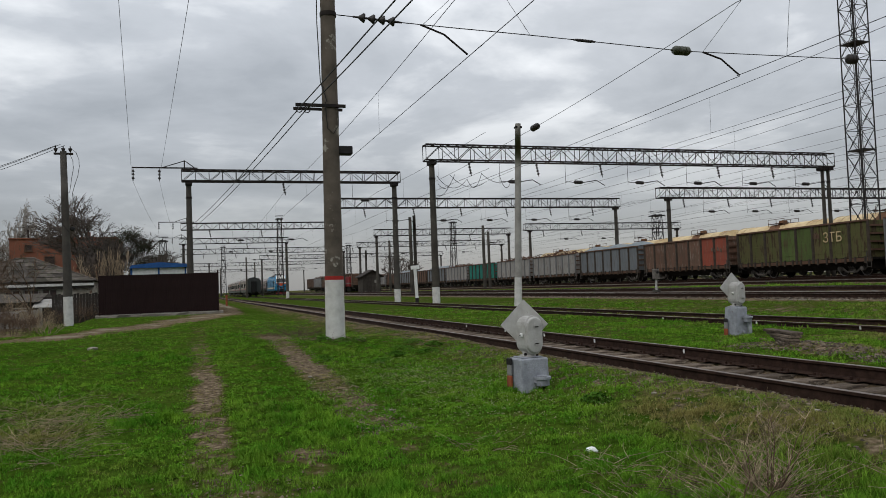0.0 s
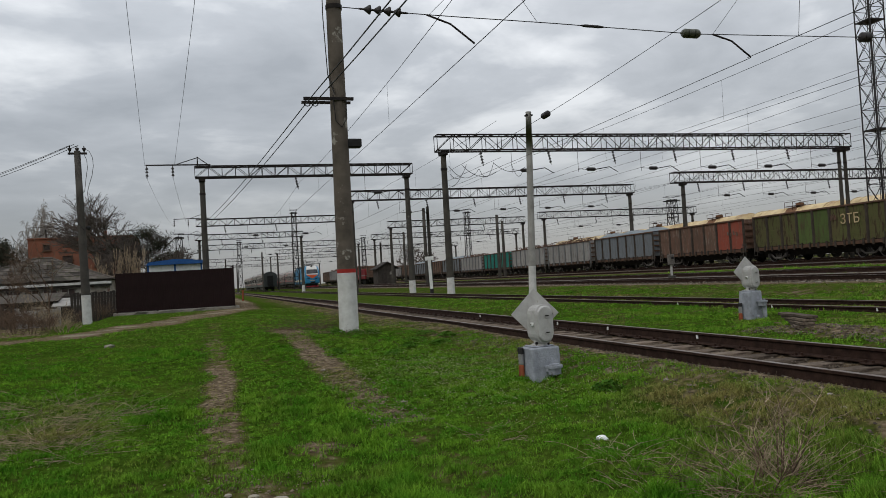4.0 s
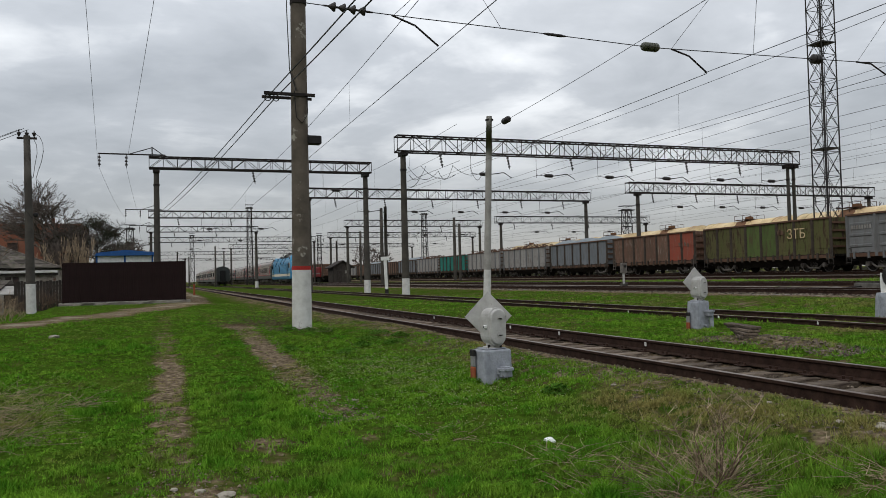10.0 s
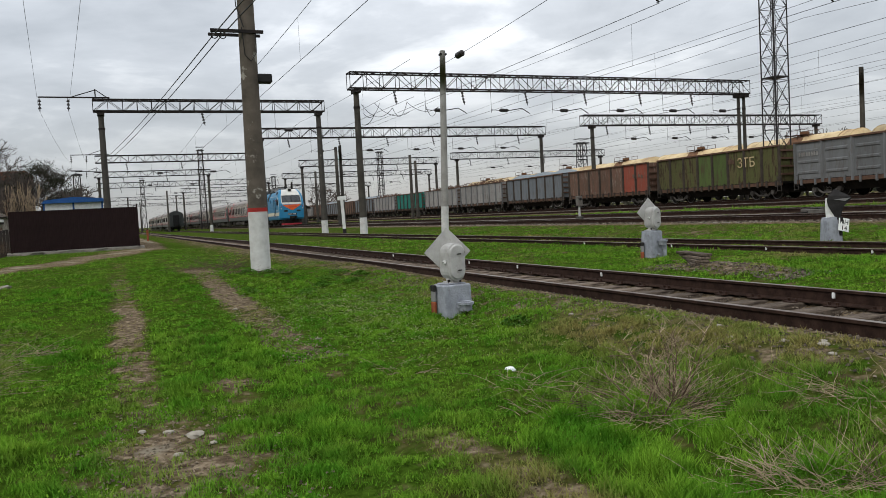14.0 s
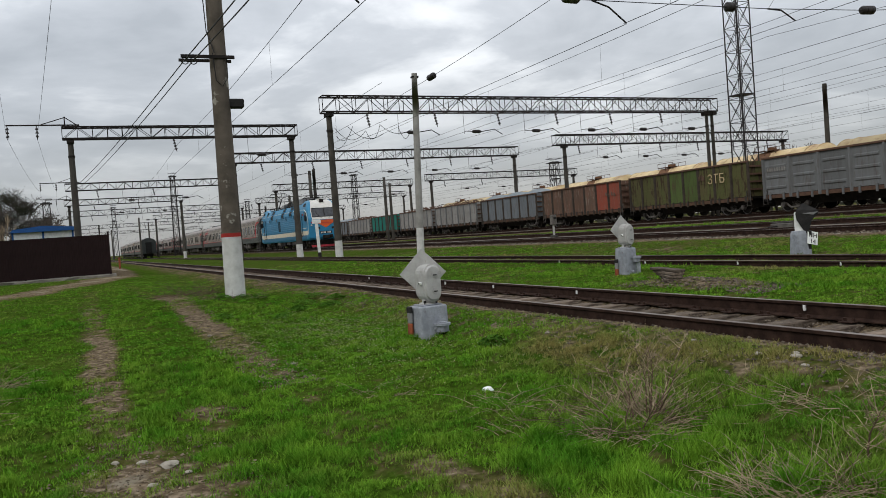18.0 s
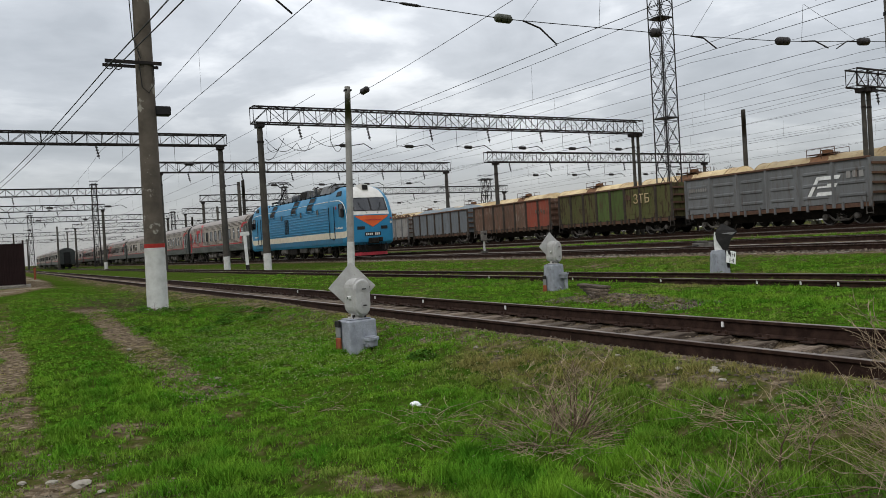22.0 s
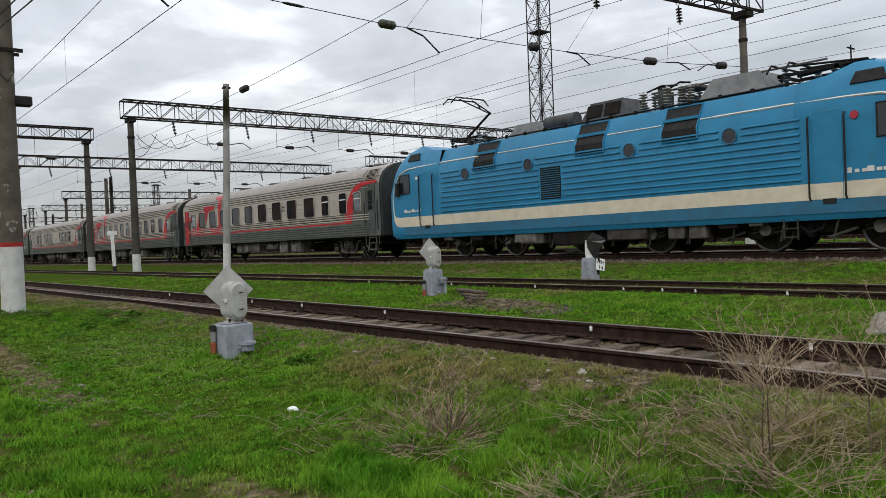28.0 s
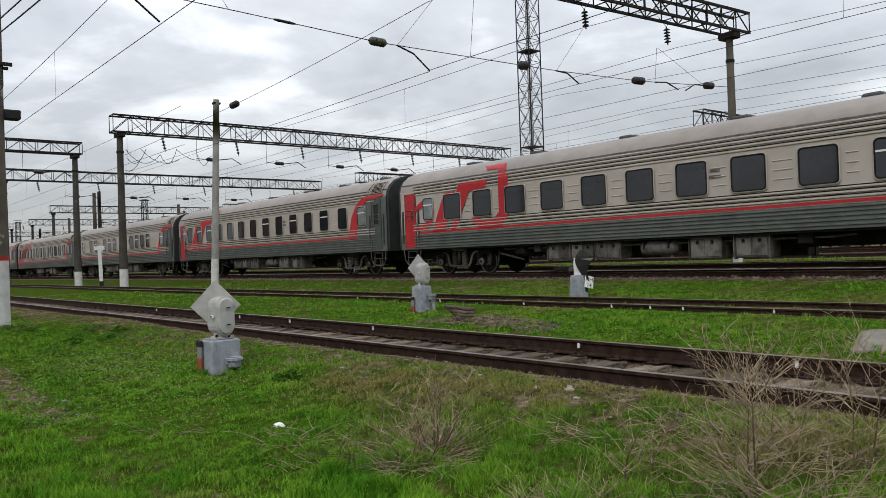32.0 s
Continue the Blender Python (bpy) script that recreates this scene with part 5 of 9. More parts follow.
# ---- rolling stock ----
def wheelset(parent, y, r, name="wheelset", plain=False):
    """Two disc wheels on an axle; its own centre is the axle, so that it can turn."""
    w = part(name, Mesh().tube((-0.95, 0, 0), (0.95, 0, 0), 0.08, n=10), "under", parent, smooth=True, at=pose(0, y, r))
    for x in (-0.72, 0.72):
        prof = [(0.0, r * 0.3), (0.02, r * 0.86), (0.25, r * 0.88), (0.26, r * 0.98), (1.0, r)]
        o = -0.06 if x < 0 else 0.06
        part("wheel", Mesh().disc_stack((x + o, 0, 0), (x - o, 0, 0), prof, 24), "wheel", w, smooth=True)
        if plain:
            continue
        ring = Mesh()
        pts = [(x + o * 1.05, r * 0.93 * math.cos(a * math.pi / 12), r * 0.93 * math.sin(a * math.pi / 12)) for a in range(25)]
        part("tyre", ring.line(pts, r * 0.06, 5), "wheel_rim", w, "bright worn tyre")
        m = Mesh()
        for a in range(6):
            c, s = math.cos(a * math.pi / 3), math.sin(a * math.pi / 3)
            m.tube((x + o * 1.02, r * 0.2 * c, r * 0.2 * s), (x + o * 1.02, r * 0.82 * c, r * 0.82 * s), r * 0.06, n=5)
        part("spokes", m, "under", w)
    return w


def bogie(parent, y, base, r, name="bogie"):
    """Side frames, boxes and springs round two axles; wheels are added apart."""
    b = part(name, Mesh().box(-1.2, -0.3, r + 0.1, 1.2, 0.3, r + 0.42, 0.04), "under", parent, at=pose(0, y, 0))
    for x in (-1.02, 1.02):
        pts = [(-base / 2 - 0.35, r + 0.12), (-base / 2 + 0.3, r + 0.16), (-0.45, r - 0.12), (0.45, r - 0.12), (base / 2 - 0.3, r + 0.16), (base / 2 + 0.35, r + 0.12), (base / 2 + 0.3, r + 0.32), (-base / 2 - 0.3, r + 0.32)]
        part("side_frame", Mesh().prism([(x - 0.07, p, q) for p, q in pts], (0.14, 0, 0)), "under", b)
    for x in (-1.08, 1.08):
        for yy in (-base / 2, base / 2):
            part("axle_box", Mesh().tube((x - 0.12, yy, r), (x + 0.14, yy, r), 0.17, n=12), "under_grey", b, smooth=True)
            for d in (-0.3, 0.3):
                pts = [(x + 0.09 * math.cos(k * 1.05), yy + d + 0.09 * math.sin(k * 1.05), r - 0.12 + k * 0.018) for k in range(24)]
                part("coil_spring", Mesh().line(pts, 0.02, 4), "under_grey", b)
        part("damper", Mesh().tube((x + 0.05, -0.35, r - 0.1), (x + 0.05, -0.1, r + 0.45), 0.05, n=8), "under_grey", b, smooth=True)
    return b


def freight_bogie(parent, y, base, r):
    """A cast three-piece bogie: arched side frames over the axle boxes, springs in the middle window."""
    b = part("bogie", Mesh().box(-1.1, -0.2, r, 1.1, 0.2, r + 0.3, 0.04), "under", parent, at=pose(0, y, 0))
    for s in (-1, 1):
        x = s * 1.06
        top = [(-base / 2 - 0.22, r + 0.06), (-base / 2 - 0.16, r + 0.2), (-0.5, r + 0.36), (0.5, r + 0.36), (base / 2 + 0.16, r + 0.2), (base / 2 + 0.22, r + 0.06)]
        part("top_arch", Mesh().line([(x, p, q) for p, q in top], 0.075, 6), "under", b)
        part("lower_arch", Mesh().line([(x, p, q) for p, q in ((-base / 2 + 0.1, r + 0.1), (-0.42, r - 0.2), (0.42, r - 0.2), (base / 2 - 0.1, r + 0.1))], 0.065, 6), "under_grey", b)
        for yy in (-base / 2, base / 2):
            part("axle_box", Mesh().tube((x - 0.12, yy, r), (x + 0.1, yy, r), 0.16, n=12), "under_grey", b, smooth=True)
        for d in (-0.2, 0, 0.2):
            pts = [(x + 0.08 * math.cos(k * 1.05), d + 0.08 * math.sin(k * 1.05), r - 0.14 + k * 0.014) for k in range(22)]
            part("coil_spring", Mesh().line(pts, 0.022, 4), "under_grey", b)
    return b


def coach_bogie(parent, y, base, r):
    """A sprung coach bogie: deep frame, axle boxes between wing springs, bolster coils, swing links and brake gear."""
    b = part("bogie", Mesh().box(-1.0, -0.28, r + 0.05, 1.0, 0.28, r + 0.4, 0.04), "under", parent, at=pose(0, y, 0))
    for s in (-1, 1):
        x = s * 1.02
        pts = [(-base / 2 - 0.5, r + 0.3), (-base / 2 - 0.5, r + 0.42), (base / 2 + 0.5, r + 0.42), (base / 2 + 0.5, r + 0.3), (base / 2 - 0.35, r + 0.26), (0.62, r + 0.02), (0.5, r - 0.12), (-0.5, r - 0.12), (-0.62, r + 0.02), (-base / 2 + 0.35, r + 0.26)]
        part("side_frame", Mesh().prism([(x - 0.05, p, q) for p, q in pts], (0.1, 0, 0)), "under", b)
        part("spring_plank", Mesh().box(x - 0.1, -0.55, r - 0.2, x + s * 0.26, 0.55, r - 0.13, 0.015), "under_grey", b)
        part("bolster_end", Mesh().box(x - 0.1, -0.42, r + 0.42, x + s * 0.26, 0.42, r + 0.52, 0.02), "under_grey", b)
        for d in (-0.28, 0.28):
            pts = [(x + s * 0.16 + 0.11 * math.cos(k * 1.05), d + 0.11 * math.sin(k * 1.05), r - 0.13 + k * 0.0125) for k in range(44)]
            part("bolster_spring", Mesh().line(pts, 0.024, 5), "under_grey", b)
        part("damper", Mesh().disc_stack((x + s * 0.2, 0, r - 0.12), (x + s * 0.2, 0, r + 0.46), [(0, 0.045), (0.5, 0.045), (0.51, 0.065), (1, 0.065)], 10), "under_grey", b, smooth=True)
        for e in (-1, 1):
            yy = e * base / 2
            box = part("axle_box", Mesh().box(x - 0.1, yy - 0.17, r - 0.14, x + s * 0.12, yy + 0.17, r + 0.16, 0.04), "under", b)
            part("box_cover", Mesh().tube((x + s * 0.12, yy, r), (x + s * 0.17, yy, r), 0.125, n=16), "under_grey", box, "round pale axle cover", smooth=True)
            part("cover_cap", Mesh().tube((x + s * 0.17, yy, r), (x + s * 0.185, yy, r), 0.05, n=10), "under", box)
            for d in (-0.3, 0.3):
                part("wing", Mesh().box(x - 0.08, yy + d - 0.12, r - 0.14, x + s * 0.1, yy + d + 0.12, r - 0.09, 0.01), "under_grey", box)
                pts = [(x + 0.085 * math.cos(k * 1.05), yy + d + 0.085 * math.sin(k * 1.05), r - 0.09 + k * 0.013) for k in range(30)]
                part("coil_spring", Mesh().line(pts, 0.02, 4), "under_grey", box)
            part("swing_link", Mesh().line([(x + s * 0.18, e * 0.5, r - 0.16), (x + s * 0.18, e * 0.62, r - 0.05), (x + s * 0.16, e * 0.68, r + 0.2), (x + s * 0.15, e * 0.82, r + 0.36), (x + s * 0.13, e * 1.02, r + 0.38)], 0.04, 6), "under_grey", b)
            part("brake_hanger", Mesh().line([(s * 0.8, yy + e * 0.6, r + 0.4), (s * 0.8, yy + e * 0.55, r), (s * 0.8, yy + e * 0.5, r - 0.2)], 0.03, 5), "under_grey", b)
            part("brake_shoe", Mesh().box(s * 0.7, yy + e * 0.47, r - 0.12, s * 0.82, yy + e * 0.54, r + 0.16, 0.02), "under", b)
    return b


def plain_bogie(parent, y, base, r):
    """The same gear for wagons that stay far off: frame, axle boxes and springs in few pieces."""
    b = part("bogie", Mesh().box(-1.0, -0.3, r + 0.05, 1.0, 0.3, r + 0.4, 0.04), "under", parent, at=pose(0, y, 0))
    for x in (-1.05, 1.05):
        pts = [(-base / 2 - 0.4, r + 0.12), (-base / 2 + 0.3, r + 0.16), (-0.45, r - 0.12), (0.45, r - 0.12), (base / 2 - 0.3, r + 0.16), (base / 2 + 0.4, r + 0.12), (base / 2 + 0.3, r + 0.34), (-base / 2 - 0.3, r + 0.34)]
        part("side_frame", Mesh().prism([(x - 0.07, p, q) for p, q in pts], (0.14, 0, 0)), "under", b)
        for yy in (-base / 2, base / 2):
            part("axle_box", Mesh().tube((x - 0.1, yy, r), (x + 0.1, yy, r), 0.15, n=10), "under_grey", b, smooth=True)
    return b


def coupler(parent, y, d):
    m = Mesh().box(-0.12, y, 0.95, 0.12, y + d * 0.55, 1.15, 0.03).box(-0.22, y + d * 0.45, 0.88, 0.2, y + d * 0.7, 1.22, 0.05)
    part("coupler", m, "under", parent)
    for x in (-0.45, 0.5):
        part("brake_hose", Mesh().line([(x, y, 1.0), (x, y + d * 0.25, 0.72), (x * 0.7, y + d * 0.5, 0.62), (x * 0.5, y + d * 0.6, 0.75)], 0.028, 6), "rubber", parent)


def side_panel(m, x, y0, z0, y1, z1, proud=0.006):
    s = -1 if x < 0 else 1
    m.box(x - s * 0.02, y0, z0, x + s * proud, y1, z1)


def window(parent, x, y, z, w, h, pane="glass", frame="rubber", split=False, name="window", plain=False):
    s = -1 if x < 0 else 1
    x += s * 0.03
    c = 0.10
    loop = []
    for cy, cz, a0 in ((w / 2 - c, h / 2 - c, 0), (-w / 2 + c, h / 2 - c, 90), (-w / 2 + c, -h / 2 + c, 180), (w / 2 - c, -h / 2 + c, 270)):
        for k in range(4):
            a = radians(a0 + 30 * k)
            loop.append((x + s * 0.008, y + cy + c * math.cos(a), z + cz + c * math.sin(a)))
    o = part(name, Mesh().prism([(x - s * 0.02, p[1], p[2]) for p in loop], (s * 0.028, 0, 0)), pane, parent)
    part("seal", Mesh().line([*loop, loop[0]], 0.022, 5), frame, o)
    if plain:
        return o
    rim = [(x + s * 0.004, y + (p[1] - y) * 1.07, z + (p[2] - z) * 1.07) for p in loop]
    part("window_frame", Mesh().line([*rim, rim[0]], 0.02, 4), "coach_grey", o)
    if split:
        part("vent_bar", Mesh().box(x, y - w / 2 + 0.03, z + h * 0.16, x + s * 0.03, y + w / 2 - 0.03, z + h * 0.21), "white", o)
    return o


COACH_W, COACH_L = 1.55, 23.55


def coach_profile(scale=1.0):
    pts = [(-1.5, 1.02), (-COACH_W, 1.10), (-COACH_W, 3.42), (-1.5, 3.62), (-1.36, 3.86), (-1.10, 4.08), (-0.75, 4.22), (-0.35, 4.31), (0, 4.34)]
    pts = pts + [(-x, z) for x, z in pts[-2::-1]]
    return pts


RED_LOGO = (  # outlines of the red mark: distance from the coach end, height
    ((0.55, 1.30), (1.00, 1.30), (1.00, 2.55), (1.35, 2.75), (2.35, 3.12), (2.75, 2.95), (2.9, 2.5), (2.75, 2.05), (2.25, 1.78), (1.35, 1.74), (1.5, 2.0), (2.2, 2.06), (2.42, 2.35), (2.38, 2.62), (2.05, 2.74), (1.3, 2.55), (1.3, 3.28), (0.55, 3.16)),
    ((2.75, 1.74), (3.75, 1.72), (4.85, 3.42), (6.95, 3.46), (6.7, 3.14), (5.6, 3.12), (4.55, 1.72), (4.2, 1.72), (4.9, 2.95), (4.6, 3.16), (3.7, 3.14)),
    ((5.7, 2.05), (6.2, 1.74), (7.8, 1.72), (8.3, 2.1), (8.3, 3.46), (7.85, 4.0), (6.35, 4.0), (6.7, 3.86), (7.5, 3.82), (7.65, 3.5), (7.65, 2.25), (7.3, 2.0), (6.4, 2.0), (6.1, 2.25)),
)


def side_x(z, off=0.0):
    """Half width of the coach at a height above the rail."""
    prof = [(1.02, 1.5), (1.10, COACH_W), (3.42, COACH_W), (3.62, 1.5), (3.86, 1.36), (4.08, 1.10), (4.22, 0.75), (4.34, 0.0)]
    return lerp_table(z, prof) + off


def side_shape(m, s, outline, off=0.008):
    """A flat shape that lies on the coach side s (-1 or 1), cut into thin bands so that it follows the roof curve."""
    zs = [p[1] for p in outline]
    lo, hi = min(zs), max(zs)
    n = max(2, int((hi - lo) / 0.09))
    for k in range(n):
        z0, z1 = lo + (hi - lo) * k / n, lo + (hi - lo) * (k + 1) / n
        zm = (z0 + z1) / 2
        cuts = []
        for (ya, za), (yb, zb) in zip(outline, outline[1:] + outline[:1]):
            if (za <= zm) != (zb <= zm):
                cuts.append(((zm - za) / (zb - za), ya, yb, za, zb))
        cuts = sorted(cuts, key=lambda c: c[1] + (c[2] - c[1]) * c[0])
        for c, d in zip(cuts[::2], cuts[1::2]):
            q = []
            for cut, z in ((c, z0), (d, z0), (d, z1), (c, z1)):
                _, ya, yb, za, zb = cut
                u = min(1.06, max(-0.06, (z - za) / (zb - za)))
                q.append((s * side_x(z, off), ya + (yb - ya) * u, z))
            m.add(q, [(0, 1, 2, 3)])


def build_coach(label, style=0, plain=False):
    """A corrugated main-line coach; its front end at y = 0, near side at negative x."""
    t = thing("passenger_coach", pose(0, 0, 0), label, "railway coach", "coaches of the moving train")
    L = COACH_L
    prof = coach_profile()
    side, roof = Mesh(), Mesh()
    ys = (0.0, L)
    side.loft([[(x, y, z) for x, z in prof[1:3]] for y in ys], caps=False)
    side.loft([[(x, y, z) for x, z in prof[-3:-1]] for y in ys], caps=False)
    part("body_side", side, "coach_grey", t, "warm grey corrugated steel side")
    roof.loft([[(x, y, z) for x, z in prof[2:-2]] for y in ys], caps=False)
    part("roof", roof, "coach_roof", t, "pale grey rounded roof", smooth=True)
    for y in ys:
        part("end_wall", Mesh().prism([(x, y, z) for x, z in prof], (0, 0.03 if y == 0 else -0.03, 0)), "coach_end", t)
    part("floor", Mesh().box(-1.5, 0.05, 0.98, 1.5, L - 0.05, 1.06), "under", t)
    for s in (-1, 1):
        x = s * COACH_W
        m = Mesh()
        m.box(x - s * 0.02, 0.02, 1.04, x + s * 0.009, L - 0.02, 1.62)
        part("lower_panel", m, "coach_low", t, "dark grey lower panel")
        m = Mesh()
        m.box(x - s * 0.02, 2.95, 1.655, x + s * 0.010, L - 1.2, 1.735)
        part("red_stripe", m, "coach_red", t, "thin red stripe")
        # pressed ribs
        m = Mesh()
        for z in (1.14, 1.25, 1.36, 1.47, 1.57):
            m.prism([(x, 0.9, z - 0.03), (x + s * 0.042, 0.9, z - 0.014), (x + s * 0.042, 0.9, z + 0.014), (x, 0.9, z + 0.03)], (0, L - 1.8, 0))
        part("sill_ribs", m, "coach_low", t)
        m = Mesh()
        for z in (1.80, 1.91, 2.02):
            m.prism([(x, 0.9, z - 0.03), (x + s * 0.042, 0.9, z - 0.014), (x + s * 0.042, 0.9, z + 0.014), (x, 0.9, z + 0.03)], (0, L - 1.8, 0))
        part("lower_ribs", m, "coach_grey", t)
        m = Mesh()
        for z in (3.24, 3.36, 3.48, 3.60):
            xx = s * side_x(z)
            m.prism([(xx, 0.9, z - 0.03), (xx + s * 0.03, 0.9, z - 0.014), (xx + s * 0.03, 0.9, z + 0.014), (xx, 0.9, z + 0.03)], (0, L - 1.8, 0))
        part("upper_ribs", m, "coach_grey", t)
        m = Mesh()
        m.box(x - s * 0.02, 0.02, 1.62, x + s * 0.012, L - 0.02, 1.64)
        m.box(s * side_x(3.66) - 0.02, 0.0, 3.66, s * side_x(3.66) + s * 0.03, L, 3.7)
        part("side_trim", m, "under_grey", t)
        # windows, counted from the front end
        spots = [1.84, 3.06, 4.69, 6.29, 8.12, 9.82, 11.56, 13.3, 15.07, 16.8, 18.5, 20.2, 21.68]
        if style == 1:
            spots = [2.2, 4.9, 6.1, 7.3, 8.5, 12.6, 13.9, 15.2, 17.6, 19.0, 21.3]
        if style == 2:
            spots = [1.9, 3.45] + [5.09 + 1.5 * k for k in range(12)] + [22.5]
        rnd = random.Random(style * 7 + 1)
        for k, y in enumerate(spots):
            small = k in (0, len(spots) - 1)
            narrow = style == 0 and k in (1, 2)
            window(t, x, y, 2.625, 0.6 if small or narrow else (0.95 if style == 0 else 0.72), 0.84 if small else 0.92, "glass_pale" if small else "glass", split=narrow or small or (style != 0 and rnd.random() < 0.5), plain=plain)
        m = Mesh()
        for a, b in zip(spots[:-1], spots[1:]):
            for z in (2.38, 2.62, 2.86):
                if b - a > 1.45:
                    m.prism([(x, a + 0.66, z - 0.02), (x + s * 0.018, a + 0.66, z - 0.006), (x + s * 0.018, a + 0.66, z + 0.006), (x, a + 0.66, z + 0.02)], (0, b - a - 1.32, 0))
        part("rib_pressing", m, "coach_grey", t, kind="stuff")
        # thin near-black strips: the shadow lines between the ribs, put into colour
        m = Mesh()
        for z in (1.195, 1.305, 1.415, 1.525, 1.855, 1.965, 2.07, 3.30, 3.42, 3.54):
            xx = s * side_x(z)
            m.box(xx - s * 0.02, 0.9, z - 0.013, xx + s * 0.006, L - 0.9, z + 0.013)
        part("dirt_line", m, "under", t, "dark strips painting the shade between the pressed ribs", kind="stuff")
        m = Mesh()
        side_shape(m, s, [(0.03, 1.62), (2.9, 1.64), (2.3, 2.6), (1.9, 3.1), (1.4, 3.33), (0.03, 3.38)], 0.009)
        part("vestibule_panel", m, "coach_low", t)
        # doors at both ends
        for y0, mt in ((0.4, "coach_door"), (L - 1.05, "coach_red" if style != 1 else "coach_door")):
            d = part("door", Mesh().box(x - s * 0.03, y0, 1.1, x + s * 0.016, y0 + 0.72, 3.3, 0.006), mt, t, "end door with a small window")
            part("door_glass", Mesh().box(x, y0 + 0.16, 2.2, x + s * 0.024, y0 + 0.56, 3.08), "glass", d)
            if plain:
                continue
            edge = [(x + s * 0.016, y0 + p, q) for p, q in ((0, 1.12), (0, 3.3), (0.72, 3.3), (0.72, 1.12))]
            part("door_gap", Mesh().line(edge, 0.012, 4), "rubber", d)
            rim = [(x + s * 0.026, y0 + p, q) for p, q in ((0.16, 2.2), (0.16, 3.08), (0.56, 3.08), (0.56, 2.2), (0.16, 2.2))]
            part("glass_frame", Mesh().line(rim, 0.016, 4), "coach_low", d)
            for z in (2.42, 2.62):
                part("guard_bar", Mesh().line([(x + s * 0.03, y0 + 0.1, z), (x + s * 0.05, y0 + 0.14, z), (x + s * 0.05, y0 + 0.6, z), (x + s * 0.03, y0 + 0.64, z)], 0.012, 5), "under_grey", d)
            part("door_handle", Mesh().line([(x + s * 0.02, y0 + 0.66, 2.02), (x + s * 0.06, y0 + 0.66, 2.05), (x + s * 0.06, y0 + 0.66, 2.2)], 0.014, 5), "under_grey", d)
            for yy in (y0 - 0.16, y0 + 0.88):
                part("rail_recess", Mesh().box(x, yy - 0.06, 1.3, x + s * 0.014, yy + 0.06, 2.62, 0.005), "coach_end", d)
                part("grab_rail", Mesh().line([(x + s * 0.02, yy, 1.35), (x + s * 0.05, yy, 1.4), (x + s * 0.05, yy, 2.5), (x + s * 0.02, yy, 2.56)], 0.018, 6), "coach_low", d)
            for yy in (y0 - 0.22, y0 + 0.9):
                q = yy + (0.24 if yy < y0 else -0.24)
                part("step_rail", Mesh().line([(x - s * 0.02, yy, 1.02), (x - s * 0.02, yy + (q - yy) * 0.25, 0.62), (x - s * 0.04, q, 0.42), (x - s * 0.04, y0 + 0.34, 0.4)], 0.02, 6), "under_grey", t)
            st = Mesh()
            for z in (0.42, 0.7, 0.95):
                st.box(x - s * 0.32, y0 + 0.08, z, x - s * 0.05, y0 + 0.68, z + 0.03)
            for yy in (y0 + 0.08, y0 + 0.66):
                st.box(x - s * 0.08, yy, 0.42, x - s * 0.05, yy + 0.03, 1.05)
            part("steps", st, "under_grey", t)
        # red marks
        shapes = [[(L - y * 0.775, z) for y, z in shape] for shape in RED_LOGO] if style != 1 else []
        shapes.append([(2.35, 1.66), (3.02, 1.66), (2.72, 2.6), (2.3, 3.15), (1.9, 3.38), (1.5, 3.47), (0.2, 3.5), (0.2, 3.4), (1.3, 3.34), (1.75, 3.1), (2.12, 2.6)])
        for shape in shapes:
            m = Mesh()
            side_shape(m, s, shape, 0.033)
            part("red_emblem", m, "coach_red", t, "bold red shape painted across the side")
        m = Mesh()
        for y, z, w in ((9.1, 2.75, 0.3), (9.1, 2.58, 0.36)):
            m.box(x, y - w / 2, z, x + s * 0.012, y + w / 2, z + 0.09)
        part("lettering", m, "under_grey", t)
    # gangways
    for y, d in ((0, -1), (L, 1)):
        part("gangway", Mesh().box(-0.62, y, 1.15, 0.62, y + d * 0.42, 3.5, 0.08), "rubber", t, "black rubber gangway")
        part("end_hood", Mesh().loft([[(x * 0.985, y + d * q, 1.05 + (z - 1.05) * 0.99) for x, z in prof] for q in (0, 0.12)]), "coach_end", t)
        coupler(t, y, d)
    # underframe equipment
    rnd = random.Random(11 + style)
    for s in (-1, 1):
        for y, w, h, mt in ((6.6, 0.4, 0.3, "under"), (7.72, 0.98, 0.62, "under_grey"), (9.1, 0.98, 0.62, "under_grey"), (12.5, 0.98, 0.56, "under_grey"), (13.52, 0.98, 0.56, "under_grey"), (14.54, 0.98, 0.56, "under_grey"), (15.9, 0.3, 0.26, "under_grey"), (16.6, 0.5, 0.3, "under")):
            box = part("equipment_box", Mesh().box(s * 0.75, y, 1.0 - h, s * 1.36, y + w, 1.0, 0.03), mt, t)
            if w > 0.9 and not plain:
                for k in range(2):
                    part("box_lid", Mesh().box(s * 1.36, y + 0.05 + 0.46 * k, 1.0 - h + 0.06, s * 1.385, y + 0.47 + 0.46 * k, 0.93, 0.008), mt, box)
                    part("latch", Mesh().box(s * 1.385, y + 0.22 + 0.46 * k, 0.8, s * 1.41, y + 0.3 + 0.46 * k, 0.9), "under", box)
                for yy in (y - 0.03, y + w):
                    part("hanger_strap", Mesh().box(s * 1.2, yy, 1.0 - h - 0.03, s * 1.4, yy + 0.03, 1.04), "under_grey", box)
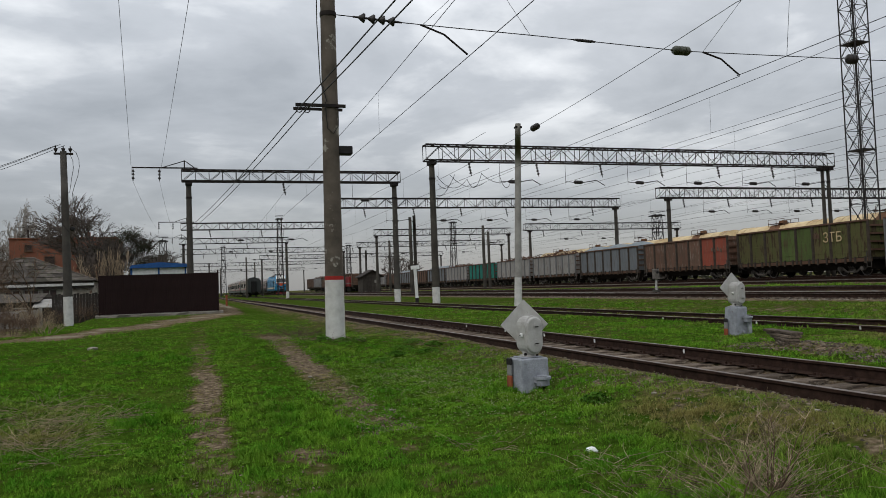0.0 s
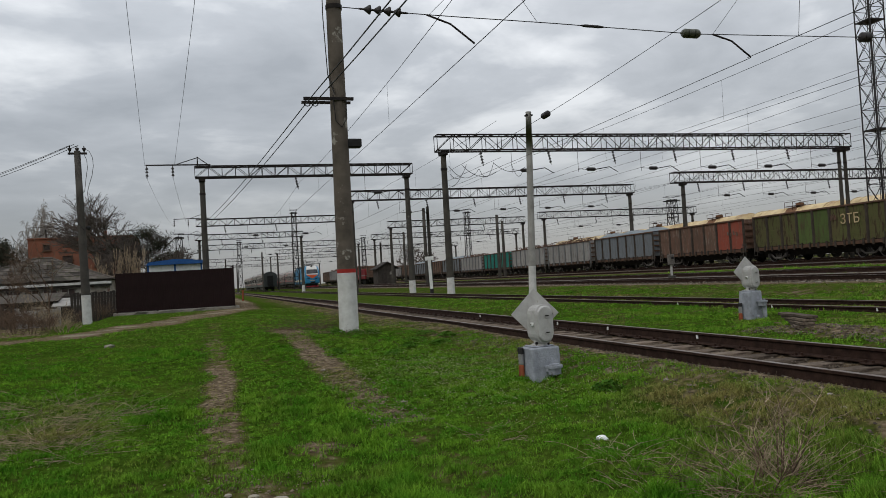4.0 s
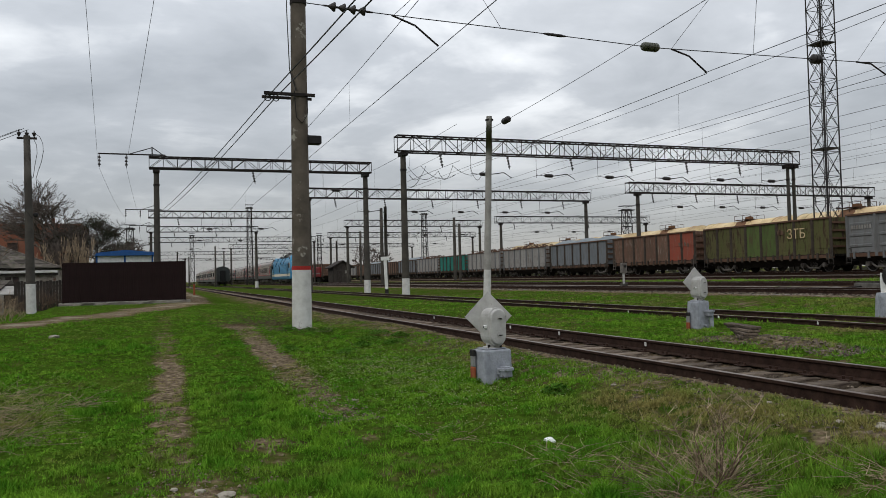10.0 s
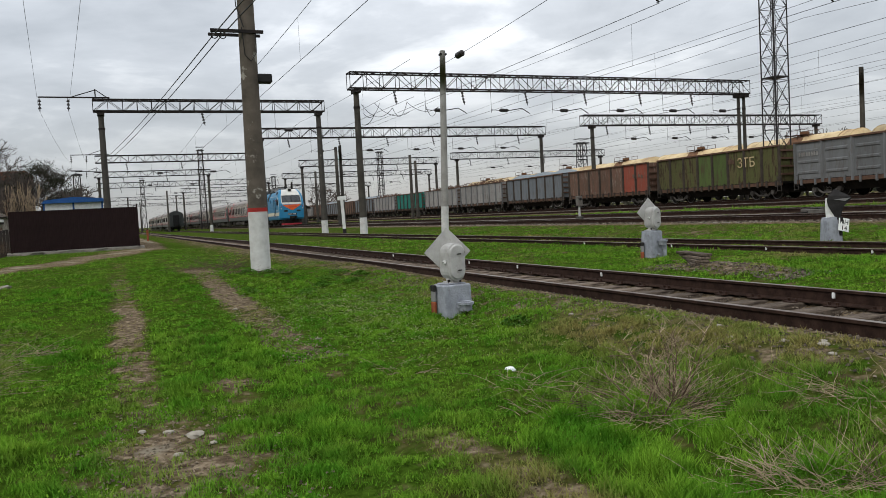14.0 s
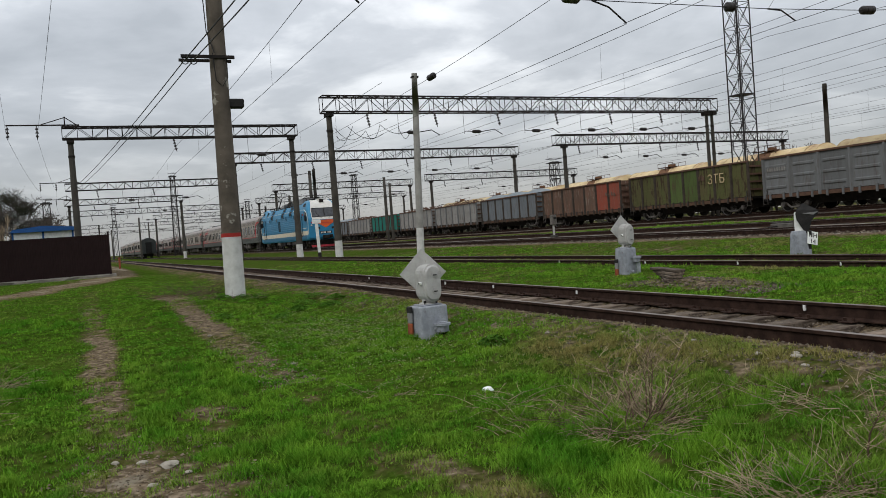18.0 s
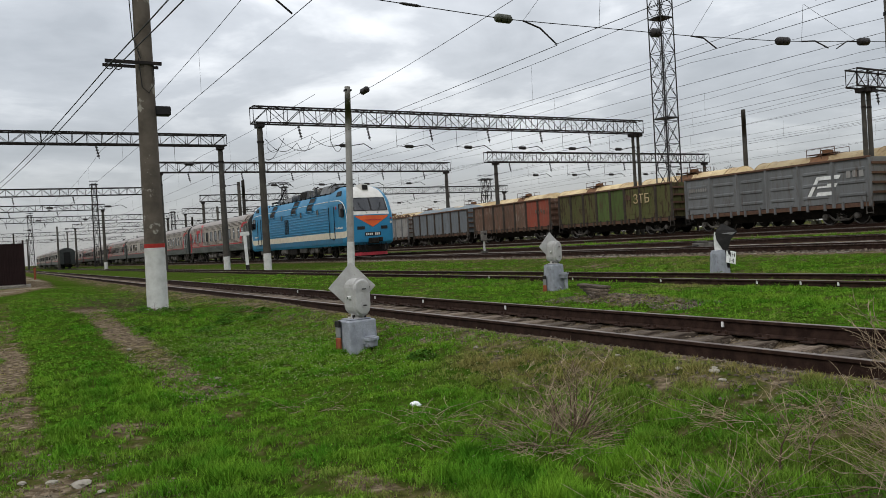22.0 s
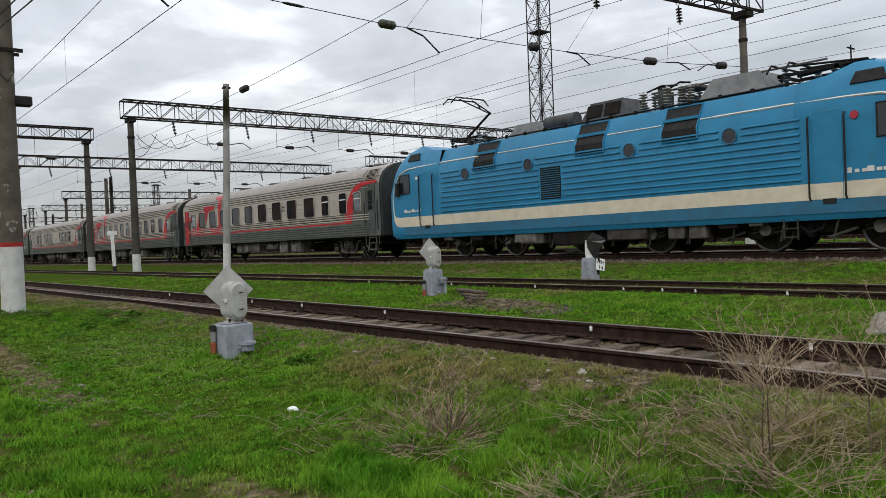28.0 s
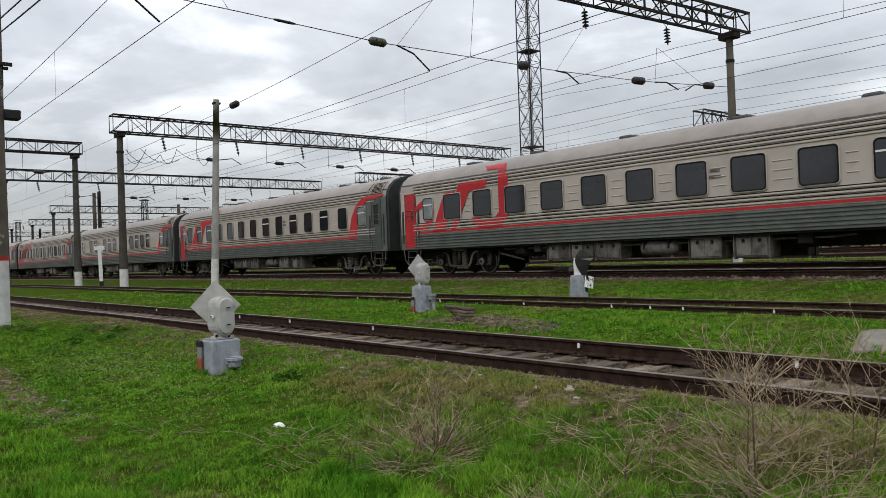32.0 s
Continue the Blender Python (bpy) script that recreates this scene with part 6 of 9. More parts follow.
        part("air_tank", Mesh().disc_stack((s * 1.15, 10.55, 0.74), (s * 1.15, 11.85, 0.74), [(0, 0.1), (0.05, 0.19), (0.1, 0.22), (0.9, 0.22), (0.95, 0.19), (1, 0.1)], 16), "under_grey", t, "pale grey air reservoir", smooth=True)
        for y in (10.75, 11.6):
            part("tank_strap", Mesh().box(s * 0.9, y, 0.72, s * 1.39, y + 0.06, 1.0), "under", t)
        part("brake_pipe", Mesh().line([(s * 1.2, 5.6, 0.9), (s * 1.2, 6.2, 0.86), (s * 1.25, 12.0, 0.86), (s * 1.2, 17.8, 0.9)], 0.03, 6), "under_grey", t)
        part("brake_lever", Mesh().tube((s * 1.0, 17.0, 0.5), (s * 1.0, 18.2, 0.75), 0.035, n=6), "under_grey", t)
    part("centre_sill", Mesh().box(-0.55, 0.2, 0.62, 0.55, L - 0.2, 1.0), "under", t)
    # roof vents
    for y in (2.0, 5.5, 9.0, 13.0, 17.0, 20.5):
        part("roof_vent", Mesh().box(-0.3, y - 0.25, 4.28, 0.3, y + 0.25, 4.42, 0.05), "loco_roof", t)
    for s in (-1, 1):
        for y0, w in ((0.34, 0.82), (1.28, 0.16)):
            prof2 = [(s * side_x(z, 0.035), y0, z) for z in (3.56, 3.66, 3.86, 4.04)]
            lv = part("roof_louvre", Mesh().prism(prof2 + [(s * 1.0, y0, 4.04), (s * 1.3, y0, 3.56)], (0, w, 0)), "under", t, "louvred roof-edge vent")
            rim = [(s * side_x(z, 0.045), y0 + p, z) for p, z in ((0, 3.56), (0, 3.66), (0, 3.86), (0, 4.04), (w, 4.04), (w, 3.86), (w, 3.66), (w, 3.56), (0, 3.56))]
            part("louvre_rim", Mesh().line(rim, 0.022, 4), "coach_grey", lv)
            for k in range(0 if plain else 7 if w > 0.5 else 2):
                z = 3.62 + 0.058 * k
                part("slat", Mesh().box(s * side_x(z, 0.02), y0 + 0.05, z, s * side_x(z, 0.055), y0 + w - 0.05, z + 0.016), "coach_grey" if k != 2 else "coach_roof", lv)
    for c in (3.27, L - 3.27):
        if plain:
            plain_bogie(t, c, 2.4, 0.475)
        else:
            coach_bogie(t, c, 2.4, 0.475)
    for y in (3.27 - 1.2, 3.27 + 1.2, L - 3.27 - 1.2, L - 3.27 + 1.2):
        wheelset(t, y, 0.475, plain=plain)
    return t


# ---- electric locomotive ----
CAB_HALF = [(0.82, 1.46), (1.0, 1.55), (3.55, 1.55), (3.9, 1.47), (4.3, 1.32), (4.62, 1.12)]


def cab_rings(zs, flip, L):
    """Plan outlines of the cab at rising heights, from one side round the nose to the other."""
    front = [(0.82, 0.02), (1.0, -0.17), (1.25, -0.2), (2.3, -0.22), (2.72, -0.2), (2.9, -0.14), (3.75, 0.26), (4.05, 0.44), (4.4, 0.85), (4.62, 1.45)]
    half = CAB_HALF
    back = [(4.3, 3.3), (4.4, 2.6), (4.62, 1.95)]
    rings = []
    for z in zs:
        f, w = lerp_table(z, front), lerp_table(z, half)
        e = lerp_table(z, back)
        plan = [(-w, e), (-w, min(e - 0.02, f + 0.9)), (-w, f + 0.3), (-w * 0.985, f + 0.13), (-w * 0.92, f + 0.03), (-w * 0.8, f - 0.02), (-w * 0.62, f - 0.07), (-w * 0.25, f - 0.13), (w * 0.25, f - 0.13), (w * 0.62, f - 0.07), (w * 0.8, f - 0.02), (w * 0.92, f + 0.03), (w * 0.985, f + 0.13), (w, f + 0.3), (w, min(e - 0.02, f + 0.9)), (w, e)]
        rings.append([(x, (L - y) if flip else y, z) for x, y in plan])
    return rings


def front_point(u, z, off=0.0, L=21.0, flip=False):
    """A point on the nose: u from -1 to 1 as a share of the half width, at a height."""
    r = cab_rings([z], False, L)[0][3:13]
    x = u * lerp_table(z, CAB_HALF)
    y = lerp_table(x, [(p[0], p[1]) for p in r]) - off
    return Vector((x, L - y if flip else y, z))


def nose_patch(cells, off):
    """Quads laid on the nose; cells: four corners (u, z) each, split finely across."""
    m = Mesh()
    for (u0, u1, z0l, z1l, z0r, z1r) in cells:
        n = 8
        rings = []
        for k in range(n + 1):
            s = k / n
            u = u0 + (u1 - u0) * s
            a, b = z0l + (z0r - z0l) * s, z1l + (z1r - z1l) * s
            rings.append([front_point(u, a + (b - a) * j / 3, off) for j in range(4)])
        m.loft(rings, caps=False)
    return m


def build_loco():
    L = 21.0
    t = thing("electric_locomotive", pose(0, 0, 0), "bright blue electric locomotive with cream band and orange chevron", "locomotive")
    W = 1.55
    prof = [(-1.46, 0.82), (-W, 1.0), (-W, 3.62), (-1.16, 4.32), (-0.7, 4.42), (0, 4.45), (0.7, 4.42), (1.16, 4.32), (W, 3.62), (W, 1.0), (1.46, 0.82)]
    body = Mesh()
    body.loft([[(x, y, z) for x, z in prof] for y in (3.3, L - 3.3)], close=True)
    part("body", body, "loco_blue", t, "blue painted steel body", smooth=True)
    zs = [0.82, 1.0, 1.25, 1.8, 2.3, 2.72, 2.9, 3.2, 3.55, 3.75, 3.9, 4.05, 4.3, 4.4, 4.62]
    for flip in (False, True):
        rings = cab_rings(zs, flip, L)
        m = Mesh()
        m.loft([r[:4] for r in rings], caps=False)
        m.loft([r[12:] for r in rings], caps=False)
        m.loft([r[3:13] for r in rings[:6]], caps=False)
        m.loft([r[3:6] for r in rings[5:]], caps=False)
        m.loft([r[10:13] for r in rings[5:]], caps=False)
        m.add([*rings[-1]], [tuple(range(16))])
        c = part("cab", m, "loco_blue", t, "rounded cab end", smooth=True)
        part("cab_front", Mesh().loft([r[5:11] for r in rings[5:]], caps=False), "loco_white", c, "white upper front", smooth=True)
        # raised cab roof falling back to the body roof
        m = Mesh().loft([[(-w, yy, z), (w, yy, z)] for w, yy, z in ((1.2, 3.35, 4.31), (1.28, 2.6, 4.405), (1.12, 1.95, 4.625), (1.12, 1.5, 4.625))], caps=False)
        if flip:
            m.v = [(a, L - b, c2) for a, b, c2 in m.v]
        part("cab_roof", m, "loco_blue", t)

    for s in (-1, 1):
        x = s * W
        part("sill", Mesh().box(x - s * 0.02, 0.9, 0.98, x + s * 0.005, L - 0.9, 1.32), "loco_blue_low", t, "darker blue sill")
        m = Mesh().box(x - s * 0.02, 0.58, 1.32, x + s * 0.009, L - 0.58, 1.73)
        for a, b in ((0.58, -1), (L - 0.58, 1)):
            pts = [(a, 1.32), (a + b * 0.25, 1.38), (a + b * 0.42, 1.55), (a + b * 0.47, 1.9), (a + b * 0.40, 1.9), (a + b * 0.3, 1.76), (a, 1.73)]
            m.prism([(x - s * 0.02, p, q) for p, q in pts], (s * 0.029, 0, 0))
        part("cream_band", m, "loco_cream", t, "cream band along the side")
        # white pipe line round the side and cab window
        line = [(x + s * 0.006, 0.16, 1.85), (x + s * 0.006, 0.11, 2.5), (x + s * 0.006, 0.22, 2.95), (x + s * 0.006, 0.40, 3.3), (x + s * 0.006, 0.66, 3.54), (x - s * 0.02, 1.2, 3.72), (x - s * 0.06, 1.9, 3.76), (x - s * 0.09, 3.4, 3.80), (x - s * 0.09, 5.6, 3.80)]
        rear = [(p[0], L - p[1], p[2]) for p in line]
        # clutter hung between the wheels
        rnd = random.Random(77 + s)
        for k in range(26):
            y0, z0 = 1.7 + 0.69 * k + rnd.uniform(-0.15, 0.15), rnd.uniform(0.4, 0.75)
            kind = k % 4
            if kind == 0:
                part("brake_cylinder", Mesh().tube((s * 1.0, y0, z0), (s * 1.0, y0 + 0.4, z0 + 0.05), 0.11, n=10), "under", t, smooth=True)
            elif kind == 1:
                part("brake_rod", Mesh().tube((s * 1.12, y0 - 0.3, z0 + 0.1), (s * 1.12, y0 + 0.4, z0 - 0.12), 0.035, n=6), "under_grey", t)
            elif kind == 2:
                part("hanger_bracket", Mesh().box(s * 1.0, y0, z0 - 0.1, s * 1.2, y0 + 0.16, 0.98, 0.02), "under", t)
            else:
                part("sand_pipe", Mesh().line([(s * 1.2, y0, 0.96), (s * 1.22, y0 + 0.05, 0.6), (s * 1.1, y0 + 0.25, 0.3)], 0.025, 6), "under_grey", t)
        m = Mesh().line(line, 0.032, 5).line(rear, 0.032, 5)
        for a, b in ((5.6, 6.0), (7.3, 9.3), (10.65, 14.35), (15.65, L - 5.5)):
            m.line([(x - s * 0.09, a, 3.80), (x - s * 0.09, b, 3.80)], 0.022, 5)
        part("white_lining", m, "loco_white", t)
        # pressed side ribs
        m = Mesh()
        for z in (1.86, 2.05, 2.24, 2.43, 2.62, 2.81, 3.0, 3.19, 3.38):
            gaps = [3.15]
            if 1.9 < z < 3.1:
                gaps += [11.15, 12.25]
            elif z >= 3.1:
                gaps += [4.75, 5.4, 8.05, 8.75, 12.4, 13.05, 15.75, 16.45]
            gaps.append(17.6)
            for a, b in zip(gaps[::2], gaps[1::2]):
                m.prism([(x, a, z - 0.035), (x + s * 0.04, a, z - 0.024), (x + s * 0.036, a, z + 0.004), (x, a, z + 0.026)], (0, b - a, 0))
        part("side_ribs", m, "loco_blue", t)
        # louvred vents across the roof shoulder
        for y0 in (6.05, 9.38, 14.42):
            v = part("vent", Mesh().prism([(x + s * 0.012, y0, 3.28), (x + s * 0.012, y0, 3.60), (s * 1.19, y0, 4.29), (s * 1.12, y0, 4.29), (x - s * 0.1, y0, 3.28)], (0, 1.18, 0)), "black", t, "dark louvred vent")
            part("vent_frame", Mesh().line([(x + s * 0.02, y0, 3.28), (x + s * 0.02, y0, 3.60), (s * 1.2, y0, 4.29), (s * 1.2, y0 + 1.18, 4.29), (x + s * 0.02, y0 + 1.18, 3.60), (x + s * 0.02, y0 + 1.18, 3.28), (x + s * 0.02, y0, 3.28)], 0.03, 4), "loco_blue", v)
            part("vent_bar", Mesh().box(s * 1.33, y0, 3.86, s * 1.47, y0 + 1.18, 3.95), "loco_blue", v)
        for y in (5.07, 8.4, 12.72, 16.1):
            p = part("porthole", Mesh().tube((x - s * 0.01, y, 3.2), (x + s * 0.03, y, 3.2), 0.2, n=20), "glass", t, smooth=True)
            ring = [(x + s * 0.03, y + 0.215 * math.cos(k * math.pi / 9), 3.2 + 0.215 * math.sin(k * math.pi / 9)) for k in range(19)]
            part("porthole_rim", Mesh().line(ring, 0.022, 5), "loco_blue_low", p)
        g = part("grille", Mesh().box(x - s * 0.01, 11.24, 1.95, x + s * 0.014, 12.16, 3.03), "under", t, "dark square side grille")
        m = Mesh()
        for k in range(14):
            m.box(x, 11.26, 1.99 + 0.074 * k, x + s * 0.026, 12.14, 2.015 + 0.074 * k)
        part("grille_slats", m, "loco_blue_low", g)
        # cab doors with grab rails, cab side windows with mirrors
        for flip in (False, True):
            def fy(v):
                return L - v if flip else v
            d = part("cab_door", Mesh().box(x - s * 0.02, fy(2.12), 1.34, x + s * 0.014, fy(2.82), 3.5, 0.005), "loco_blue", t)
            part("door_band", Mesh().box(x, fy(2.13), 1.34, x + s * 0.019, fy(2.81), 1.72), "loco_cream", d)
            for v in (2.04, 2.92):
                part("grab_rail", Mesh().line([(x + s * 0.02, fy(v), 1.32), (x + s * 0.08, fy(v), 1.38), (x + s * 0.08, fy(v), 3.35), (x + s * 0.02, fy(v), 3.4)], 0.024, 6), "black", d)
            part("door_step", Mesh().box(x - s * 0.2, fy(2.3), 1.22, x + s * 0.03, fy(2.62), 1.34), "black", d)
            w = part("cab_side_window", Mesh().box(x - s * 0.02, fy(0.52), 2.72, x + s * 0.012, fy(1.32), 3.5, 0.005), "glass", t)
            part("window_frame", Mesh().line([(x + s * 0.012, fy(a), b) for a, b in ((0.52, 2.72), (0.68, 3.5), (1.32, 3.5), (1.32, 2.72), (0.52, 2.72))], 0.028, 5), "black", w)
            part("mirror", Mesh().box(x + s * 0.04, fy(0.5), 2.62, x + s * 0.2, fy(0.68), 3.2, 0.03), "black", w)
            part("roof_window", Mesh().prism([(s * 1.425, fy(1.12), 4.04), (s * 1.425, fy(1.95), 4.04), (s * 1.31, fy(1.85), 4.33), (s * 1.31, fy(1.22), 4.33)], (s * 0.03, 0, 0.02)), "black", t)
            part("emblem" if flip else "warning_disc", Mesh().tube((x, fy(1.82), 3.3), (x + s * 0.03, fy(1.82), 3.3), 0.1 if not flip else 0.07, n=14), "loco_white" if flip else "loco_red", t)
            m = Mesh()
            for k, wv in enumerate((0.16, 0.14, 0.12, 0.16, 0.1, 0.1, 0.1)):
                m.box(x, fy(0.9 + 0.17 * k), 1.92, x + s * 0.012, fy(0.9 + 0.17 * k + wv), 2.0 + (0.05 if k % 3 == 0 else 0))
            part("side_mark", m, "loco_white", t, "small white maker's mark", kind="stuff")
        part("ladder", Mesh().box(x - s * 0.1, 3.3, 0.35, x - s * 0.06, 3.34, 0.98).box(x - s * 0.1, 3.66, 0.35, x - s * 0.06, 3.7, 0.98).box(x - s * 0.12, 3.3, 0.4, x - s * 0.04, 3.7, 0.43).box(x - s * 0.12, 3.3, 0.62, x - s * 0.04, 3.7, 0.65), "under_grey", t)
    # front: windscreens, chevron, lamps, number bars, plough
    for u0, u1 in ((-0.75, -0.012), (0.012, 0.75)):
        w = part("windscreen", nose_patch([(u0, u1, 2.98, 3.80, 2.98, 3.80)], 0.02), "glass", t, "dark sloping windscreen", smooth=True)
        edge = [front_point(u, z, 0.03) for u, z in ((u0, 2.98), (u0 * 0.5 + u1 * 0.5, 2.98), (u1, 2.98), (u1, 3.80), (u0 * 0.5 + u1 * 0.5, 3.80), (u0, 3.80), (u0, 2.98))]
        part("screen_seal", Mesh().line(edge, 0.03, 5), "black", w)
        um = (u0 + u1) / 2
        part("wiper", Mesh().line([front_point(um * 0.6, 2.8, 0.08), front_point(um * 1.2, 3.3, 0.09), front_point(um * 1.3, 3.55, 0.07)], 0.012, 5), "black", w)
    part("chevron", nose_patch([(-0.74, 0.0, 2.60, 2.66, 1.92, 2.66), (0.0, 0.74, 1.92, 2.66, 2.60, 2.66)], 0.012), "loco_orange", t, "orange chevron on the front")
    part("chevron_bar", nose_patch([(-0.44, 0.44, 2.36, 2.39, 2.36, 2.39)], 0.03), "loco_red", t)
    for u in (-0.86, 0.86):
        for z, rr, mt in ((2.2, 0.10, "lamp_white"), (2.46, 0.07, "loco_red")):
            c = front_point(u, z, 0.0)
            lamp = part("headlamp" if z < 2.2 else "tail_lamp", Mesh().tube(c + Vector((0, 0.05, 0)), c + Vector((0, -0.04, 0)), rr * 0.8, n=16), mt, t, smooth=True)
            part("lamp_rim", Mesh().tube(c + Vector((0, 0.05, 0)), c + Vector((0, -0.03, 0)), rr, n=16), "loco_blue_low", lamp, smooth=True)
    for u in (-0.52, 0.52):
        part("front_grille", nose_patch([(u - 0.16, u + 0.16, 1.78, 1.98, 1.78, 1.98)], 0.015), "black", t)
    part("number_board", nose_patch([(-0.36, 0.36, 1.36, 1.60, 1.36, 1.60)], 0.012), "black", t)
    m = nose_patch([(-0.32 + 0.08 * k, -0.32 + 0.08 * k + 0.055, 1.41, 1.55, 1.41, 1.55) for k in range(8) if k != 4], 0.02)
    part("number_bars", m, "loco_white", t, "white bars in place of a number")
    part("lamp_pod", Mesh().loft([[(-0.24, 0.55, 4.28), (0.24, 0.55, 4.28), (0.22, 0.6, 4.72), (-0.22, 0.6, 4.72)], [(-0.24, 1.7, 4.4), (0.24, 1.7, 4.4), (0.22, 1.7, 4.75), (-0.22, 1.7, 4.75)]], close=True), "loco_white", t, "roof headlamp housing")
    part("roof_headlamp", Mesh().box(-0.19, 0.52, 4.36, 0.19, 0.57, 4.68, 0.01), "black", t)
    plough = [(-1.3, 0.25), (-0.9, -0.12), (0, -0.28), (0.9, -0.12), (1.3, 0.25)]
    m = Mesh().loft([[(x * 0.97, y + 0.1, z) for x, y in plough] + [(x * 0.97, y + 0.2, z) for x, y in plough[::-1]] for z in (0.14, 0.34)], close=True)
    part("plough", m, "loco_red", t, "crimson rail guard")
    part("apron", Mesh().loft([[(x, y + 0.22, z) for x, y in plough] + [(x, y + 0.5, z) for x, y in plough[::-1]] for z in (0.34, 0.9)], close=True), "under", t)
    # near-black block added to shut out daylight between the wheels
    part("gap_fill", Mesh().box(-0.8, 1.6, 0.42, 0.8, L - 1.6, 0.96, 0.05), "under", t)
    for s in (-1, 1):
        for y0, w, h, mt in ((8.0, 1.5, 0.5, "under_grey"), (12.6, 1.1, 0.48, "under_grey"), (5.0, 0.6, 0.3, "under"), (10.2, 1.6, 0.6, "under"), (15.4, 0.6, 0.35, "under"), (4.3, 0.4, 0.25, "under_grey"), (17.2, 0.5, 0.3, "under_grey")):
            part("equipment_box", Mesh().box(s * 0.8, y0, 0.98 - h, s * 1.42, y0 + w, 0.98, 0.03), mt, t)
        for y0 in (2.6, 6.2, 9.7, 13.9, 17.6):
            part("air_hose", Mesh().line([(s * 1.3, y0, 0.95), (s * 1.36, y0 + 0.15, 0.62), (s * 1.36, y0 + 0.5, 0.5), (s * 1.3, y0 + 0.8, 0.75)], 0.03, 6), "rubber", t)
    part("cab_skirt", Mesh().prism([(-1.3, 0.4, 0.9), (-1.3, 1.4, 0.9), (-1.3, 0.6, 0.4)], (2.6, 0, 0)), "under", t)
    for x in (-0.95, -0.62, 0.62, 0.95):
        part("front_hose", Mesh().line([(x, -0.1, 0.92), (x, -0.34, 0.72), (x * 0.92, -0.4, 0.42), (x * 0.8, -0.3, 0.34), (x * 0.72, -0.24, 0.5)], 0.032, 6), "rubber", t)
    for x in (-1.2, 1.2):
        part("corner_step", Mesh().line([(x, 0.12, 0.9), (x * 1.02, 0.06, 0.5), (x * 0.8, -0.02, 0.48), (x * 0.8, 0.05, 0.9)], 0.025, 5), "under_grey", t)
    part("draft_gear", Mesh().box(-0.34, -0.5, 0.86, 0.34, -0.1, 1.24, 0.05).box(0.28, -0.62, 0.98, 0.56, -0.3, 1.26, 0.05), "under", t, "dark coupler housing")
    coupler(t, -0.05, -1)
    coupler(t, L + 0.05, 1)
    # roof equipment
    def hood(y0, y1, w, h, name, mt):
        b = [(-w, y0, 4.4), (w, y0, 4.4), (w, y1, 4.4), (-w, y1, 4.4)]
        a = [(-w * 0.72, y0 + 0.35, 4.4 + h), (w * 0.72, y0 + 0.35, 4.4 + h), (w * 0.72, y1 - 0.35, 4.4 + h), (-w * 0.72, y1 - 0.35, 4.4 + h)]
        return part(name, Mesh().loft([b, a], close=True), mt, t)
    hood(4.35, 6.45, 0.85, 0.62, "roof_hood", "loco_roof_pale")
    dark = hood(9.0, 11.0, 0.78, 0.66, "roof_hood", "loco_roof")
    for s in (-1, 1):
        for y0 in (9.35, 10.1):
            part("louvre_panel", Mesh().prism([(s * 0.755, y0, 4.55), (s * 0.755, y0 + 0.62, 4.55), (s * 0.62, y0 + 0.62, 4.96), (s * 0.62, y0, 4.96)], (s * 0.02, 0, 0.01)), "under", dark)
    part("roof_cylinder", Mesh().tube((-0.4, 11.4, 4.7), (-0.4, 12.8, 4.7), 0.24, n=14), "loco_roof", t, smooth=True)
    hood(12.9, 14.6, 0.7, 0.46, "roof_hood", "loco_roof_pale")
    part("switch_gear", Mesh().box(-0.3, 6.9, 4.42, 0.35, 7.5, 4.75, 0.03).tube((-0.5, 7.9, 4.42), (-0.5, 7.9, 5.15), 0.12, n=10).tube((0.4, 8.2, 4.42), (0.4, 8.2, 5.1), 0.1, n=10), "loco_roof", t)
    for y in (6.5, 7.1, 7.7, 8.2, 16.4, 16.9, 4.0, 3.5):
        insulator_string(t, (0.3 if int(y * 10) % 2 else -0.45, y, 4.42), (0.3 if int(y * 10) % 2 else -0.45, y, 4.98), 5, 0.11, "loco_roof_pale")
    m = Mesh().line([(-0.45, 2.9, 4.98), (-0.45, 8.3, 5.0)], 0.03, 6).line([(0.3, 6.4, 4.98), (0.3, 17.0, 4.98)], 0.025, 6).box(-0.6, 6.6, 4.9, 0.2, 7.3, 5.02, 0.03)
    part("busbar", m, "under_grey", t)
    for s in (-1, 1):
        part("walkway", Mesh().box(s * 0.86, 3.5, 4.4, s * 1.08, 17.2, 4.425, 0.01), "loco_roof", t, "dark boarded roof walkway")
        for k in range(15):
            y = 3.6 + 0.96 * k
            part("walkway_bracket", Mesh().box(s * 1.07, y, 4.3, s * 1.15, y + 0.1, 4.45, 0.01), "under", t)
    for k, y in enumerate((6.75, 7.2, 7.55, 8.0, 8.4)):
        insulator_string(t, (-0.5 if k % 2 else -0.75, y, 4.42), (-0.5 if k % 2 else -0.75, y, 5.0 + 0.05 * (k % 3)), 6, 0.14, "concrete_pale")
    for y0, y1 in ((6.75, 7.55), (7.2, 8.4)):
        part("roof_bus", Mesh().line([(-0.72, y0, 5.05), (-0.65, (y0 + y1) / 2, 5.14), (-0.55, y1, 5.05)], 0.03, 6), "under", t)
    part("whip_aerial", Mesh().tube((0, 2.5, 4.5), (0, 2.5, 5.3), 0.02, n=5).box(-0.2, 2.48, 5.2, 0.2, 2.52, 5.23), "under", t)
